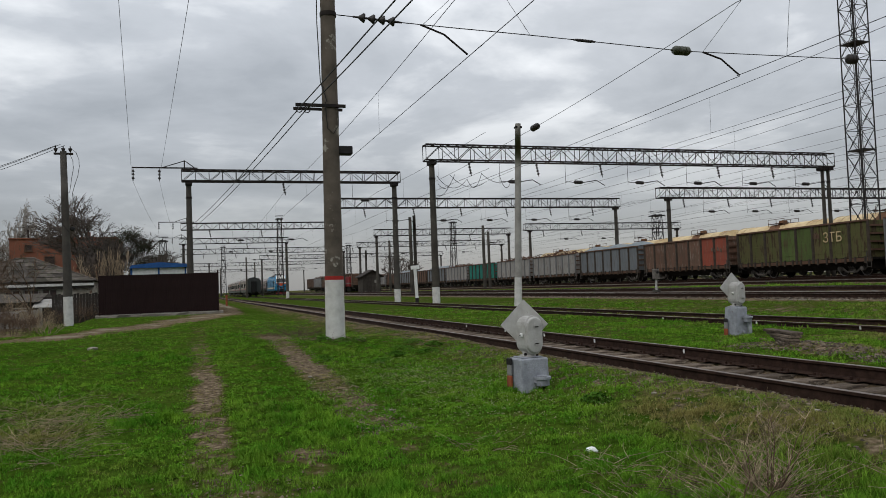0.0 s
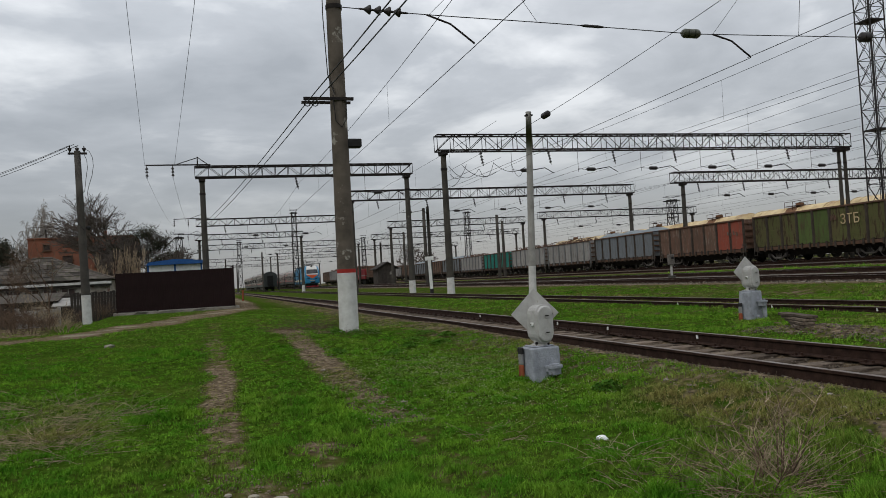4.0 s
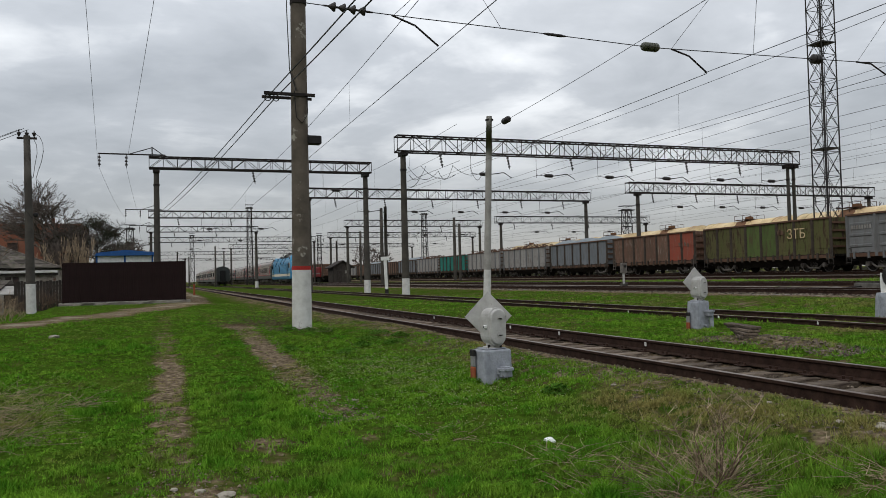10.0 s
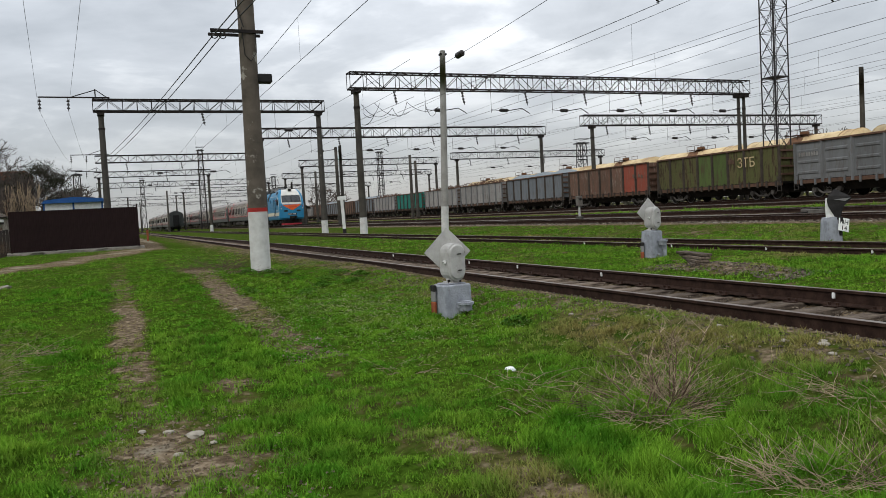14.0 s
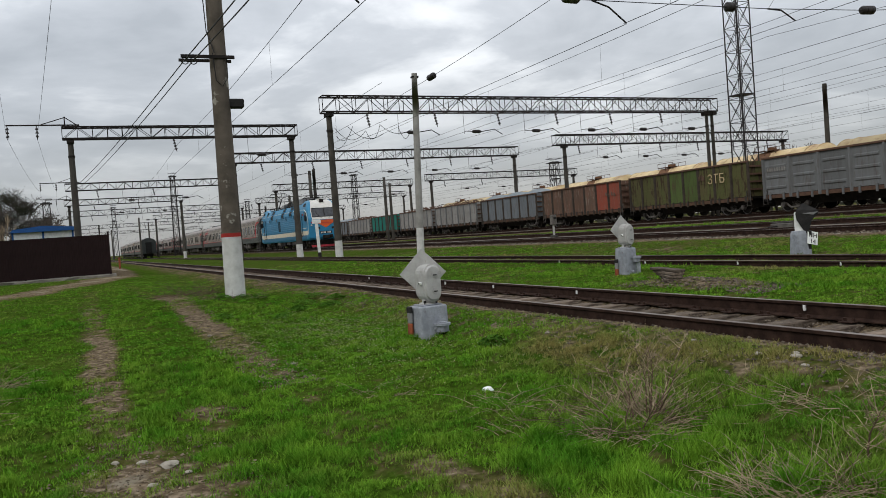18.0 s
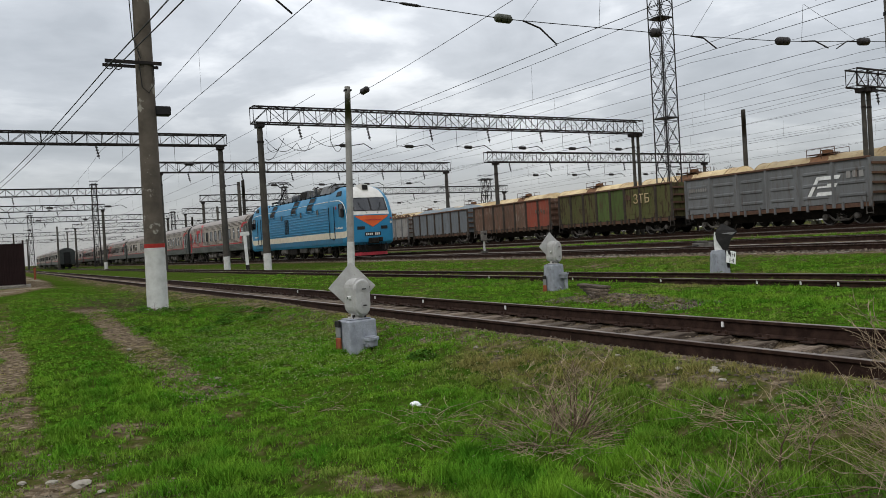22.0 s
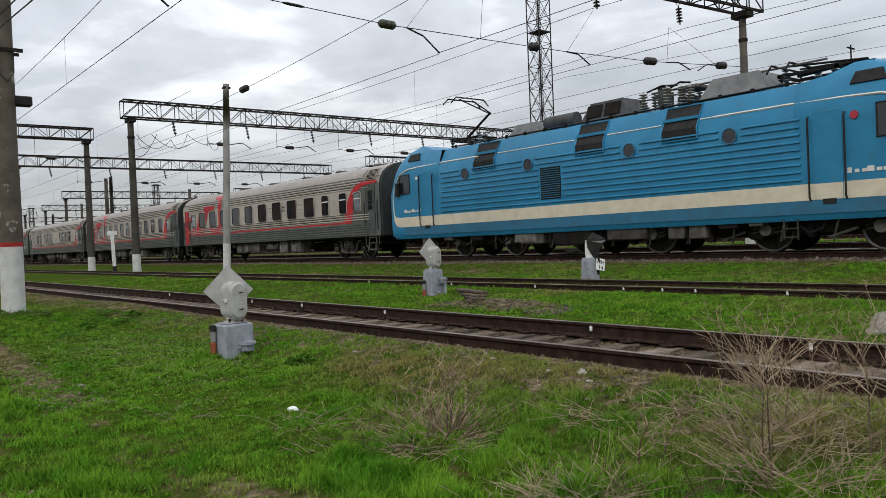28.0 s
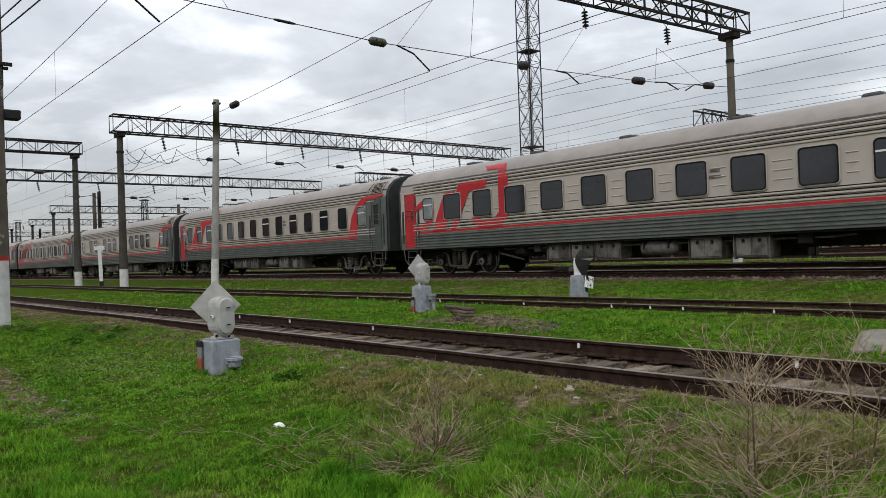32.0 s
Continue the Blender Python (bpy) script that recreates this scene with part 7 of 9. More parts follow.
    # pantographs: the rear one raised, the front one folded
    def pantograph(y, up):
        p = part("pantograph", Mesh().box(-0.55, -0.8, 0.25, -0.47, 0.8, 0.33).box(0.47, -0.8, 0.25, 0.55, 0.8, 0.33).box(-0.55, -0.8, 0.25, 0.55, -0.72, 0.33).box(-0.55, 0.72, 0.25, 0.55, 0.8, 0.33), "under", t, at=pose(0, y, 4.45))
        for a in (-0.5, 0.5):
            for b in (-0.7, 0.7):
                insulator_string(p, (a, b, -0.02), (a, b, 0.28), 2, 0.09)
        knee, head = ((0, -1.05, 1.2), (0, 0.35, 1.95)) if up else ((0, -1.3, 0.42), (0, 0.6, 0.55))
        part("lower_arm", Mesh().tube((0, 0.5, 0.32), knee, 0.06, 0.045, 8), "under", p)
        part("upper_arm", Mesh().tube((knee[0] - 0.06, knee[1], knee[2]), (-0.35, head[1], head[2]), 0.03, n=6).tube((knee[0] + 0.06, knee[1], knee[2]), (0.35, head[1], head[2]), 0.03, n=6), "under", p)
        m = Mesh()
        for b in (-0.25, 0.25):
            m.line([(-1.0, head[1] + b, head[2] - 0.22), (-0.75, head[1] + b, head[2] + 0.02), (0.75, head[1] + b, head[2] + 0.02), (1.0, head[1] + b, head[2] - 0.22)], 0.028, 6)
        part("collector", m, "under", p)
    pantograph(17.3, True)
    pantograph(3.4, False)
    # running gear: three two-axle bogies
    for c in (2.9, 9.4, 15.7):
        bogie(t, c + 0.0, 2.9, 0.625)
    for y in (1.45, 4.35, 7.95, 10.85, 14.25, 17.15):
        wheelset(t, y, 0.625)
    rnd = random.Random(2)
    for s in (-1, 1):
        for y in (6.0, 6.7, 12.3, 12.9, 18.6):
            part("equipment_box", Mesh().box(s * 0.8, y, 0.45, s * 1.4, y + 0.55, 0.9, 0.03), "under_grey", t)
        for k in range(14):
            y = 1.0 + 1.38 * k
            part("sand_pipe", Mesh().line([(s * 1.25, y, 0.9), (s * 1.22, y + 0.1, 0.6), (s * 1.05, y + 0.25, 0.3)], 0.03, 5), "under_grey", t)
    part("underframe", Mesh().box(-0.9, 0.6, 0.55, 0.9, L - 0.6, 0.85), "under", t)
    return t


SPEED = 6.46


def front_y(t):
    """Where the locomotive's front stands on its track."""
    return 57.9 - SPEED * (t - 20.0) + 0.04 * max(0.0, 14.0 - t) ** 2


loco = build_loco()
coach_a = build_coach("grey corrugated passenger coach with red emblem and stripe", 0)
coach_b = build_coach("grey corrugated passenger coach with narrow windows", 1)
coach_c = build_coach("grey passenger coach with red emblem and many windows", 2)
coach_d = build_coach("grey corrugated passenger coach with narrow windows", 1, True)
coach_e = build_coach("grey passenger coach with red emblem and many windows", 2, True)
TRAIN = [(loco, 0.0), (coach_a, 21.89), (coach_c, 46.43), (coach_b, 70.97), (coach_e, 95.51), (coach_d, 120.05)]
for k, src in enumerate((coach_e, coach_d, coach_e, coach_d)):
    TRAIN.append((copy_thing(src, pose(0, 0, 0)), 144.59 + 24.54 * k))

# ---- freight wagons ----
def build_gondola(main, panels=(), ribs=7, stamped=False, label="open steel gondola wagon", load="", plain=False):
    t = thing("gondola_wagon", pose(0, 0, 0), label, "freight wagon", "freight wagons on the siding")
    L, W, z0, z1 = 12.75, 1.52, 1.13, 3.42
    o = 0.58
    part("floor", Mesh().box(-W, o, z0 - 0.12, W, o + L, z0 + 0.02), "under", t)
    for s in (-1, 1):
        x = s * W
        for k in range(ribs - 1):
            y0, y1 = o + L * k / (ribs - 1), o + L * (k + 1) / (ribs - 1)
            mt = dict(panels).get(k, main)
            p = part("side_panel", Mesh().box(x - s * 0.06, y0 + 0.02, z0, x, y1 - 0.02, z1, 0.004), mt, t)
            m = Mesh()
            if stamped:
                for z in (1.55, 2.2, 2.85):
                    m.prism([(x, y0 + 0.28, z - 0.11), (x + s * 0.05, y0 + 0.36, z - 0.05), (x + s * 0.05, y0 + 0.36, z + 0.05), (x, y0 + 0.28, z + 0.11)], (0, y1 - y0 - 0.64, 0))
            else:
                m.box(x, y0 + 0.1, 1.5, x + s * 0.012, y1 - 0.1, 1.53).box(x, y0 + 0.1, 2.3, x + s * 0.012, y1 - 0.1, 2.33)
            part("pressing", m, mt, p)
        for k in range(ribs):
            y = o + L * k / (ribs - 1)
            y = min(max(y, o + 0.07), o + L - 0.07)
            part("stake", Mesh().prism([(x, y - 0.11, z0 - 0.22), (x + s * 0.11, y - 0.05, z0 - 0.22), (x + s * 0.11, y + 0.05, z0 - 0.22), (x, y + 0.11, z0 - 0.22)], (0, 0, z1 - z0 + 0.18)), main if stamped else "w_grey" if main == "w_pale" else "w_stake", t)
        part("top_rail", Mesh().box(x - s * 0.08, o, z1 - 0.06, x + s * 0.1, o + L, z1 + 0.06, 0.015), "w_rust", t, "rusty top rail")
        part("sole_bar", Mesh().box(x - s * 0.15, o, z0 - 0.24, x + s * 0.02, o + L, z0 - 0.02), "w_rust", t)
        m = Mesh()
        for k in range((ribs - 1) * 2):
            y = o + L * (k + 0.5) / ((ribs - 1) * 2)
            m.box(x, y - 0.06, z0 - 0.34, x + s * 0.09, y + 0.06, z0 + 0.08)
        part("latch_strip", m, "w_grey" if stamped else "w_stake", t, kind="stuff")
        for y in (o + 0.12, o + L - 0.12):
            m = Mesh()
            for k in range(4):
                m.box(x + s * 0.02, y - 0.18, 0.55 + 0.28 * k, x + s * 0.05, y + 0.18, 0.58 + 0.28 * k)
            for d in (-0.18, 0.16):
                m.box(x + s * 0.02, y + d, 0.5, x + s * 0.05, y + d + 0.03, 1.55)
            part("ladder", m, "under_grey", t)
    for y, d in ((o, 1), (o + L, -1)):
        e = part("end_wall", Mesh().box(-W, y, z0, W, y + d * 0.06, z1, 0.005), main, t)
        m = Mesh()
        for z in (1.6, 2.1, 2.6, 3.1):
            m.box(-W, y - d * 0.08, z - 0.06, W, y, z + 0.06)
        part("end_ribs", m, "w_rust", e)
        coupler(t, y, -d)
    part("centre_sill", Mesh().box(-0.25, 0.4, 0.75, 0.25, 13.5, 1.0), "under", t)
    # added near-black wedge: the shade between the bogies built as a solid
    part("gap_fill", Mesh().prism([(-1.3, 0.9, 1.02), (1.3, 0.9, 1.02), (0.85, 0.9, 0.4), (-0.85, 0.9, 0.4)], (0, 12.1, 0)), "under", t)
    part("brake_gear", Mesh().box(-0.7, 5.8, 0.5, -0.2, 6.8, 0.85, 0.05).tube((0.5, 6.5, 0.7), (0.5, 8.0, 0.7), 0.16, n=10), "under", t)
    for c in (0.58 + 2.04, 13.33 - 2.04):
        (plain_bogie if plain else freight_bogie)(t, c, 1.85, 0.475)
        for y in (c - 0.925, c + 0.925):
            wheelset(t, y, 0.475, plain=plain)
    if load == "tarp":
        rings = []
        for k in range(9):
            y = o + 0.2 + (L - 0.4) * k / 8
            h = 0.45 + 0.12 * math.sin(k * 2.1) - (0.3 if k in (0, 8) else 0)
            rings.append([(W * 0.97 * math.cos(a * math.pi / 6) * -1, y, z1 + h * math.sin(a * math.pi / 6)) for a in range(7)])
        part("tarpaulin", Mesh().loft(rings, caps=False), "tarp", t, "grey tarpaulin over the load", smooth=True)
    if load == "scrap":
        rnd = random.Random(4)
        m = Mesh()
        for k in range(26):
            y, x = rnd.uniform(o + 0.6, o + L - 0.6), rnd.uniform(-1.1, 1.1)
            a = rnd.uniform(0, 3)
            m.line([(x + 0.5 * math.cos(a + j * 0.5), y + 0.7 * math.sin(a + j * 0.5), z1 - 0.1 + 0.5 * math.sin(j * 0.5)) for j in range(7)], 0.04, 4)
        part("scrap_load", m, "w_rust", t, "tangled rusty scrap", kind="stuff")
    return t


def build_tank(main, label, stain=True, zc=3.05, r=1.6):
    t = thing("tank_wagon", pose(0, 0, 0), label, "freight wagon", "tank wagons in the yard")
    y0, y1 = 0.75, 11.25
    rings = []
    for y, k in ((y0 - 0.32, 0.02), (y0 - 0.29, 0.35), (y0 - 0.2, 0.68), (y0 - 0.06, 0.9), (y0 + 0.06, 0.985), (y0 + 0.2, 1.0), (y1 - 0.2, 1.0), (y1 - 0.06, 0.985), (y1 + 0.06, 0.9), (y1 + 0.2, 0.68), (y1 + 0.29, 0.35), (y1 + 0.32, 0.02)):
        rings.append([(r * k * math.cos(a * math.pi / 16), y, zc + r * k * math.sin(a * math.pi / 16)) for a in range(32)])
    part("tank_barrel", Mesh().loft(rings, close=True), main, t, smooth=True)
    for y in (y0 + 0.15, 1.9, 10.15, y1 - 0.15):
        ring = [((r + 0.01) * math.cos(a * math.pi / 16), y, zc + (r + 0.01) * math.sin(a * math.pi / 16)) for a in range(33)]
        part("seam_band", Mesh().line(ring, 0.035, 4), main, t)
    if stain:
        rings = [[((r + 0.012) * math.cos(a * math.pi / 24), y + 0.12 * math.sin(a * 1.7), zc + (r + 0.012) * math.sin(a * math.pi / 24)) for a in range(-4, 29)] for y in (5.3, 6.7)]
        part("spill_stain", Mesh().loft(rings, caps=False), "tank_stain", t, "dark spill round the filling hatch", smooth=True)
    part("hatch", Mesh().tube((0, 6, zc + r - 0.05), (0, 6, zc + r + 0.3), 0.35, n=14), "tank_stain" if stain else main, t, smooth=True)
    m = Mesh().box(-0.75, 4.9, zc + r + 0.02, -0.3, 7.1, zc + r + 0.07).box(0.3, 4.9, zc + r + 0.02, 0.75, 7.1, zc + r + 0.07)
    for x in (-0.75, 0.75):
        for y in (4.95, 6.0, 7.05):
            m.tube((x, y, zc + r - 0.35), (x, y, zc + r + 0.42), 0.022, n=5)
        m.line([(x, 4.95, zc + r + 0.42), (x, 7.05, zc + r + 0.42)], 0.022, 5)
    part("platform", m, "w_rust", t, "rusty walkway beside the hatch")
    for s in (-1, 1):
        m = Mesh()
        for x in (s * 1.52, s * 1.56):
            m.tube((x, 5.8, 1.0), (x * 0.6, 5.8, zc + r), 0.02, n=4)
        part("ladder", m, "w_rust", t)
        m = Mesh().box(s * 1.5, 1.6, 1.9, s * 1.56, 4.4, 1.96)
        part("tank_strap", m, main, t)
    part("frame", Mesh().box(-1.35, 0.15, 1.0, 1.35, 11.85, 1.2, 0.02).box(-0.3, 0.1, 0.75, 0.3, 11.9, 1.0), "tank_frame", t, "dark green underframe")
    for y in (1.6, 10.4):
        part("saddle", Mesh().box(-1.2, y - 0.25, 1.15, 1.2, y + 0.25, 1.55, 0.03), "tank_frame", t)
    m = Mesh()
    for y0_, w in ((1.55, 0.5), (3.3, 1.7)):
        for k in range(int(w / 0.2)):
            z = zc + 0.4
            x = -math.sqrt(max(0, (r + 0.012) ** 2 - (z - zc) ** 2))
            m.box(x - 0.01, y0_ + 0.2 * k, z - 0.1, x + 0.02, y0_ + 0.2 * k + 0.14, z + 0.12)
    part("number_bars", m, "under", t, "dark bars in place of a number")
    for y, d in ((0.15, -1), (11.85, 1)):
        coupler(t, y, d)
    for c in (2.1, 9.9):
        plain_bogie(t, c, 1.85, 0.475)
        for y in (c - 0.925, c + 0.925):
            wheelset(t, y, 0.475, plain=True)
    return t


def on_siding(x0, s, rail, reverse=False):
    """Pose of a wagon whose near end stands s metres along the slanting siding."""
    a = radians(TURN_D)
    return pose(x0 + s * math.sin(a), s * math.cos(a), rail, 0, 0, -TURN_D)


def bars(parent, x, spots, name, material, label):
    m = Mesh()
    for y, z, w, h, lean in spots:
        m.prism([(x, y, z), (x, y + w, z), (x, y + w + lean, z + h), (x, y + lean, z + h)], (-0.014, 0, 0))
    part(name, m, material, parent, label)


def lettering(parent, text, m, size, material, name="lettering", label=""):
    cu = bpy.data.curves.new(name, "FONT")
    cu.body, cu.size, cu.extrude, cu.align_x = text, size, 0.004, "CENTER"
    cu.materials.append(M[material])
    ob = new(name, cu)
    dg = bpy.context.evaluated_depsgraph_get()
    me = bpy.data.meshes.new_from_object(ob.evaluated_get(dg))
    bpy.data.objects.remove(ob)
    o = new(name, me)
    o.parent, o.matrix_basis = parent, m
    return tagged(o, label=label)


grey_g = build_gondola("w_grey", ribs=7, stamped=True, label="grey stamped-side gondola wagon with white slanted stripes")
green_g = build_gondola("w_green", ((5, "w_green"), (4, "w_moss"), (3, "w_moss")), 9, label="rust-streaked olive green gondola wagon")
brown_g = build_gondola("w_brown", ((0, "w_red"), (1, "w_red")), 8, label="weathered red-brown gondola wagon with brighter end")
blue_g = build_gondola("w_blue", (), 8, label="slate blue gondola wagon under a grey tarpaulin", load="tarp")
pale_g = build_gondola("w_pale", (), 8, label="pale grey gondola wagon loaded with scrap", load="scrap")
teal_g = build_gondola("w_teal", (), 8, label="bright teal gondola wagon", plain=True)
bars(grey_g, -1.545, [(2.75 - 0.2 * k, 1.62 + 0.42 * k, 1.0 + 0.12 * k, 0.2, -0.12) for k in range(3)] + [(4.05, 1.62, 0.22, 1.04, -0.62)], "stripe_mark", "white", "white slanted stripes")
bars(grey_g, -1.56, [(0.95 + 0.36 * k, 2.45, 0.24, 0.34, 0) for k in range(3)], "owner_mark", "w_pale", "faded owner mark")
bars(grey_g, -1.56, [(11.5 + 0.19 * k, 2.55, 0.12, 0.24, 0) for k in range(8)], "number_bars", "w_pale", "faded bars in place of a number")
bars(green_g, -1.56, [(4.75 + 0.12 * k, 2.55, 0.07, 0.3 + 0.1 * (k % 2), 0) for k in range(5)], "faded_mark", "w_brown", "faded rusty crest")
lettering(green_g, "ЗТБ", pose(-1.60, 3.55, 2.25, 90, 0, -90), 0.9, "tank_ochre", label="faded yellow letters")
bars(brown_g, -1.56, [(1.35 + 0.4 * k, 2.2 + 0.1 * (k % 2), 0.22, 0.3, 0.05) for k in range(4)], "faded_mark", "w_brown", "faded lettering smears")

S0 = 22.4
pale_f = build_gondola("w_pale", (), 8, label="pale grey gondola wagon loaded with scrap", load="scrap", plain=True)
brown_f = build_gondola("w_brown", (), 8, label="weathered red-brown gondola wagon far along the siding", plain=True)
blue_f = build_gondola("w_blue", (), 8, label="slate blue gondola wagon under a grey tarpaulin", load="tarp", plain=True)
for k, (src, first) in enumerate(((grey_g, 1), (green_g, 1), (brown_g, 1), (blue_g, 1), (pale_g, 1), (pale_f, 1), (teal_g, 1), (pale_f, 0), (blue_f, 1), (brown_f, 1), (blue_f, 0), (brown_f, 0), (pale_f, 0), (brown_f, 0))):
    at = on_siding(X_D, S0 + 13.92 * k, Z_D)
    if first:
        src.matrix_basis = at
    else:
        copy_thing(src, at)
tank_y = build_tank("tank_yellow", "clean bright yellow tank wagon with dark green frame", False, 2.36, 1.42)
bars(tank_y, -1.41, [(8.35 + 0.2 * k + (0.08 if k > 4 else 0), 2.36, 0.13, 0.27, 0) for k in range(8)] + [(9.1, 2.14, 0.2, 0.1, 0), (9.3, 2.72, 0.2, 0.06, 0)], "number_bars", "black", "dark bars in place of a number")
bars(tank_y, -1.40, [(10.6, 2.5, 0.13, 0.24, 0), (10.8, 2.5, 0.13, 0.24, 0)], "code_mark", "black", "dark painted code mark")
tank_y.matrix_basis = on_siding(X_D, S0 - 12.3, Z_D)
copy_thing(tank_y, on_siding(X_D, S0 - 24.5, Z_D))
tank_o = build_tank("tank_ochre", "faded ochre tank wagon with brown spill stain")
for k in range(8):
    at = on_siding(X_E, 14.0 + 12.02 * k, Z_D + 0.05)
    if k == 0:
        tank_o.matrix_basis = at
    else:
        copy_thing(tank_o, at)
# standing stock far down the yard
for y in (178.0, 203.0, 228.0, 253.0):
    c = copy_thing(coach_d, pose(X_B, y, Z_B))
    c["group"] = "coaches standing far down the yard"
    c["label"] = "standing grey coach far down the second track"
for k in range(5):
    c = copy_thing(pale_f if k % 2 else brown_f, pose(31.5 + 0.2 * k, 150 + 14 * k, Z_C3))
    c["group"] = "wagons standing far down the yard"
    c["label"] = "dull gondola wagon far down the yard"


def sky_screen():
    """Uneven dark leaf band beyond the sidings, added to block the sky under wagons."""
    rnd = random.Random(31)
    m = Mesh()
    for k in range(9000):
        y = -20 + 330 * rnd.random()
        x, z = 66 + 0.045 * y + rnd.uniform(-1.5, 1.5), 0.8 + 2.0 * rnd.random() ** 1.3
        s = rnd.uniform(0.15, 0.5)
        d = Vector((rnd.gauss(0, 1), rnd.gauss(0, 1), rnd.gauss(0, 1))).normalized() * s
        e2 = d.orthogonal().normalized() * s * 0.7
        c = Vector((x, y, z))
        m.add([c - d, c + e2, c + d, c - e2], [(0, 1, 2, 3)])
    me = bpy.data.meshes.new("scrub")
    me.from_pydata(m.v, [], m.f)
    me.materials.append(M["evergreen"])
    tagged(new("scrub", me), "added dark screen beyond the freight sidings, blocking sky under the wagons", "scrub", kind="stuff")


sky_screen()

# ---- switch stands with diamond targets ----
def switch_stand(x, y, z, scale, label, turn, face, case_turn, lift=0.0, slim=1.0, bollard=0.0):
    t = thing("switch_stand", pose(x, y, z, 0, 0, turn), label, "switch stand", "switch stands beside the tracks")
    k = scale

    def block(x0, y0, z0, x1, y1, z1):
        return (x0 * k, y0 * k, z0 * k, x1 * k, y1 * k, z1 * k)
    rnd = random.Random(int(x * 100))
    rings = []
    for z0, w, d in ((-0.06, 0.21, 0.18), (0.06, 0.205, 0.177), (0.2, 0.2, 0.172), (0.35, 0.195, 0.168), (0.368, 0.185, 0.158)):
        ring = []
        for cx, cy in ((-1, -1), (1, -1), (1, 1), (-1, 1)):
            j = rnd.uniform(-0.007, 0.004)
            ring += [((cx * (w - (0.008 if (cx * cy < 0) == (q == 0) else 0) + j)) * k, (cy * (d - (0 if (cx * cy < 0) == (q == 0) else 0.008) + j)) * k, z0 * k) for q in (0, 1)]
        rings.append([(px * slim, py * slim, pz * (1 + lift / 0.368)) for px, py, pz in ring])
    b = part("base_box", Mesh().loft(rings, close=True), "lever_box", t, "chipped blue-grey concrete base")
    part("top_plate", Mesh().box(*block(-0.15 * slim, -0.125 * slim, 0.368 + lift, 0.15 * slim, 0.125 * slim, 0.385 + lift), 0.008), "lever_box", b)
    # the flanged bollard low on the front
    cx, cy = 0.065 * k, -0.22 * k
    part("bollard", Mesh().tube((cx, cy, 0.03 * k), (cx, cy, 0.11 * k), 0.08 * k, 0.09 * k, 14).tube((cx, cy, 0.11 * k), (cx, cy, 0.14 * k), 0.11 * k, n=14).tube((cx, cy, 0.14 * k), (cx, cy, 0.155 * k), 0.07 * k, n=12).box(*block(0.0, -0.2, 0.04, 0.14, -0.16, 0.11)), "lever_box", b, "painted flanged casting", at=pose(0.03 * (bollard > 0), 0, bollard * k))
    if bollard:
        part("bollard_leg", Mesh().tube((cx + 0.07 * k, cy - 0.02, -0.03), (cx + 0.07 * k, cy - 0.02, (bollard + 0.05) * k), 0.04 * k, n=8), "lever_box", b)
    part("bracket_ear", Mesh().box(*block(-0.035, -0.23, 0.06, 0.01, -0.16, 0.1), 0.006), "lever_box", b)
    h = part("side_lever", Mesh().box(*block(-0.25, 0.03, 0.15, -0.212, 0.12, 0.35), 0.01), "steel_grey", t)
    part("grip", Mesh().box(*block(-0.255, 0.025, 0.28, -0.21, 0.125, 0.37), 0.012), "black", h)
    part("lever_weight", Mesh().box(*block(-0.255, 0.025, 0.0, -0.214, 0.125, 0.15), 0.012), "orange_rust", h, "rusty orange lever weight")
    up = part("lantern_foot", Mesh().tube((0, 0, 0.37 * k), (0, 0, 0.40 * k), 0.11 * k, n=12), "lever_grey", t, at=pose(0, 0, lift * k))
    part("spindle", Mesh().tube((0.02 * k, 0, 0.37 * k), (0.02 * k, 0, 0.46 * k), 0.085 * k, n=10), "lever_grey", t, smooth=True, at=pose(0, 0, lift * k))
    for sx in (-0.07, 0.1):
        part("foot_bolt", Mesh().tube((sx * k, -0.06 * k, 0.38 * k), (sx * k, -0.06 * k, 0.43 * k), 0.018 * k, n=6), "steel_dark", t, at=pose(0, 0, lift * k))
    # rounded lantern case with a raised rim and slots
    loop = []
    for cz, a0 in ((0.785, 0), (0.53, 180)):
        for j in range(9):
            a = radians(a0 + 22.5 * j)
            loop.append((0.122 * k * math.cos(a), cz * k + 0.122 * k * math.sin(a)))
    mid = 0.658 * k
    c = part("lantern_case", Mesh().loft([[(px * s, yy * k, mid + (pz - mid) * s) for px, pz in loop] for yy, s in ((-0.17, 0.78), (-0.168, 0.86), (-0.155, 0.9), (-0.135, 0.92), (-0.13, 1.0), (-0.10, 1.0), (-0.095, 0.96), (0.08, 0.96), (0.12, 0.9))], close=True), "lever_grey", t,  "silver painted lantern case", smooth=False, at=pose(0.02 * k, 0, lift * k, 0, 0, case_turn))
    for zz in (0.56, 0.77):
        part("lens_rim", Mesh().tube((0.015 * k, -0.168 * k, zz * k), (0.015 * k, -0.178 * k, zz * k), 0.042 * k, n=14), "lever_grey", c)
        part("slot", Mesh().box(*block(-0.012, -0.184, zz - 0.016, 0.042, -0.176, zz - 0.002)), "steel_dark", c)
    part("side_peg", Mesh().box(*block(-0.15, -0.07, 0.635, -0.115, -0.02, 0.68), 0.008), "white", c, "small white peg")
    part("peg_hole", Mesh().box(*block(-0.153, -0.055, 0.648, -0.149, -0.033, 0.668)), "black", c)
    part("lug", Mesh().box(*block(0.11, -0.03, 0.52, 0.15, 0.02, 0.56), 0.006), "lever_grey", c)
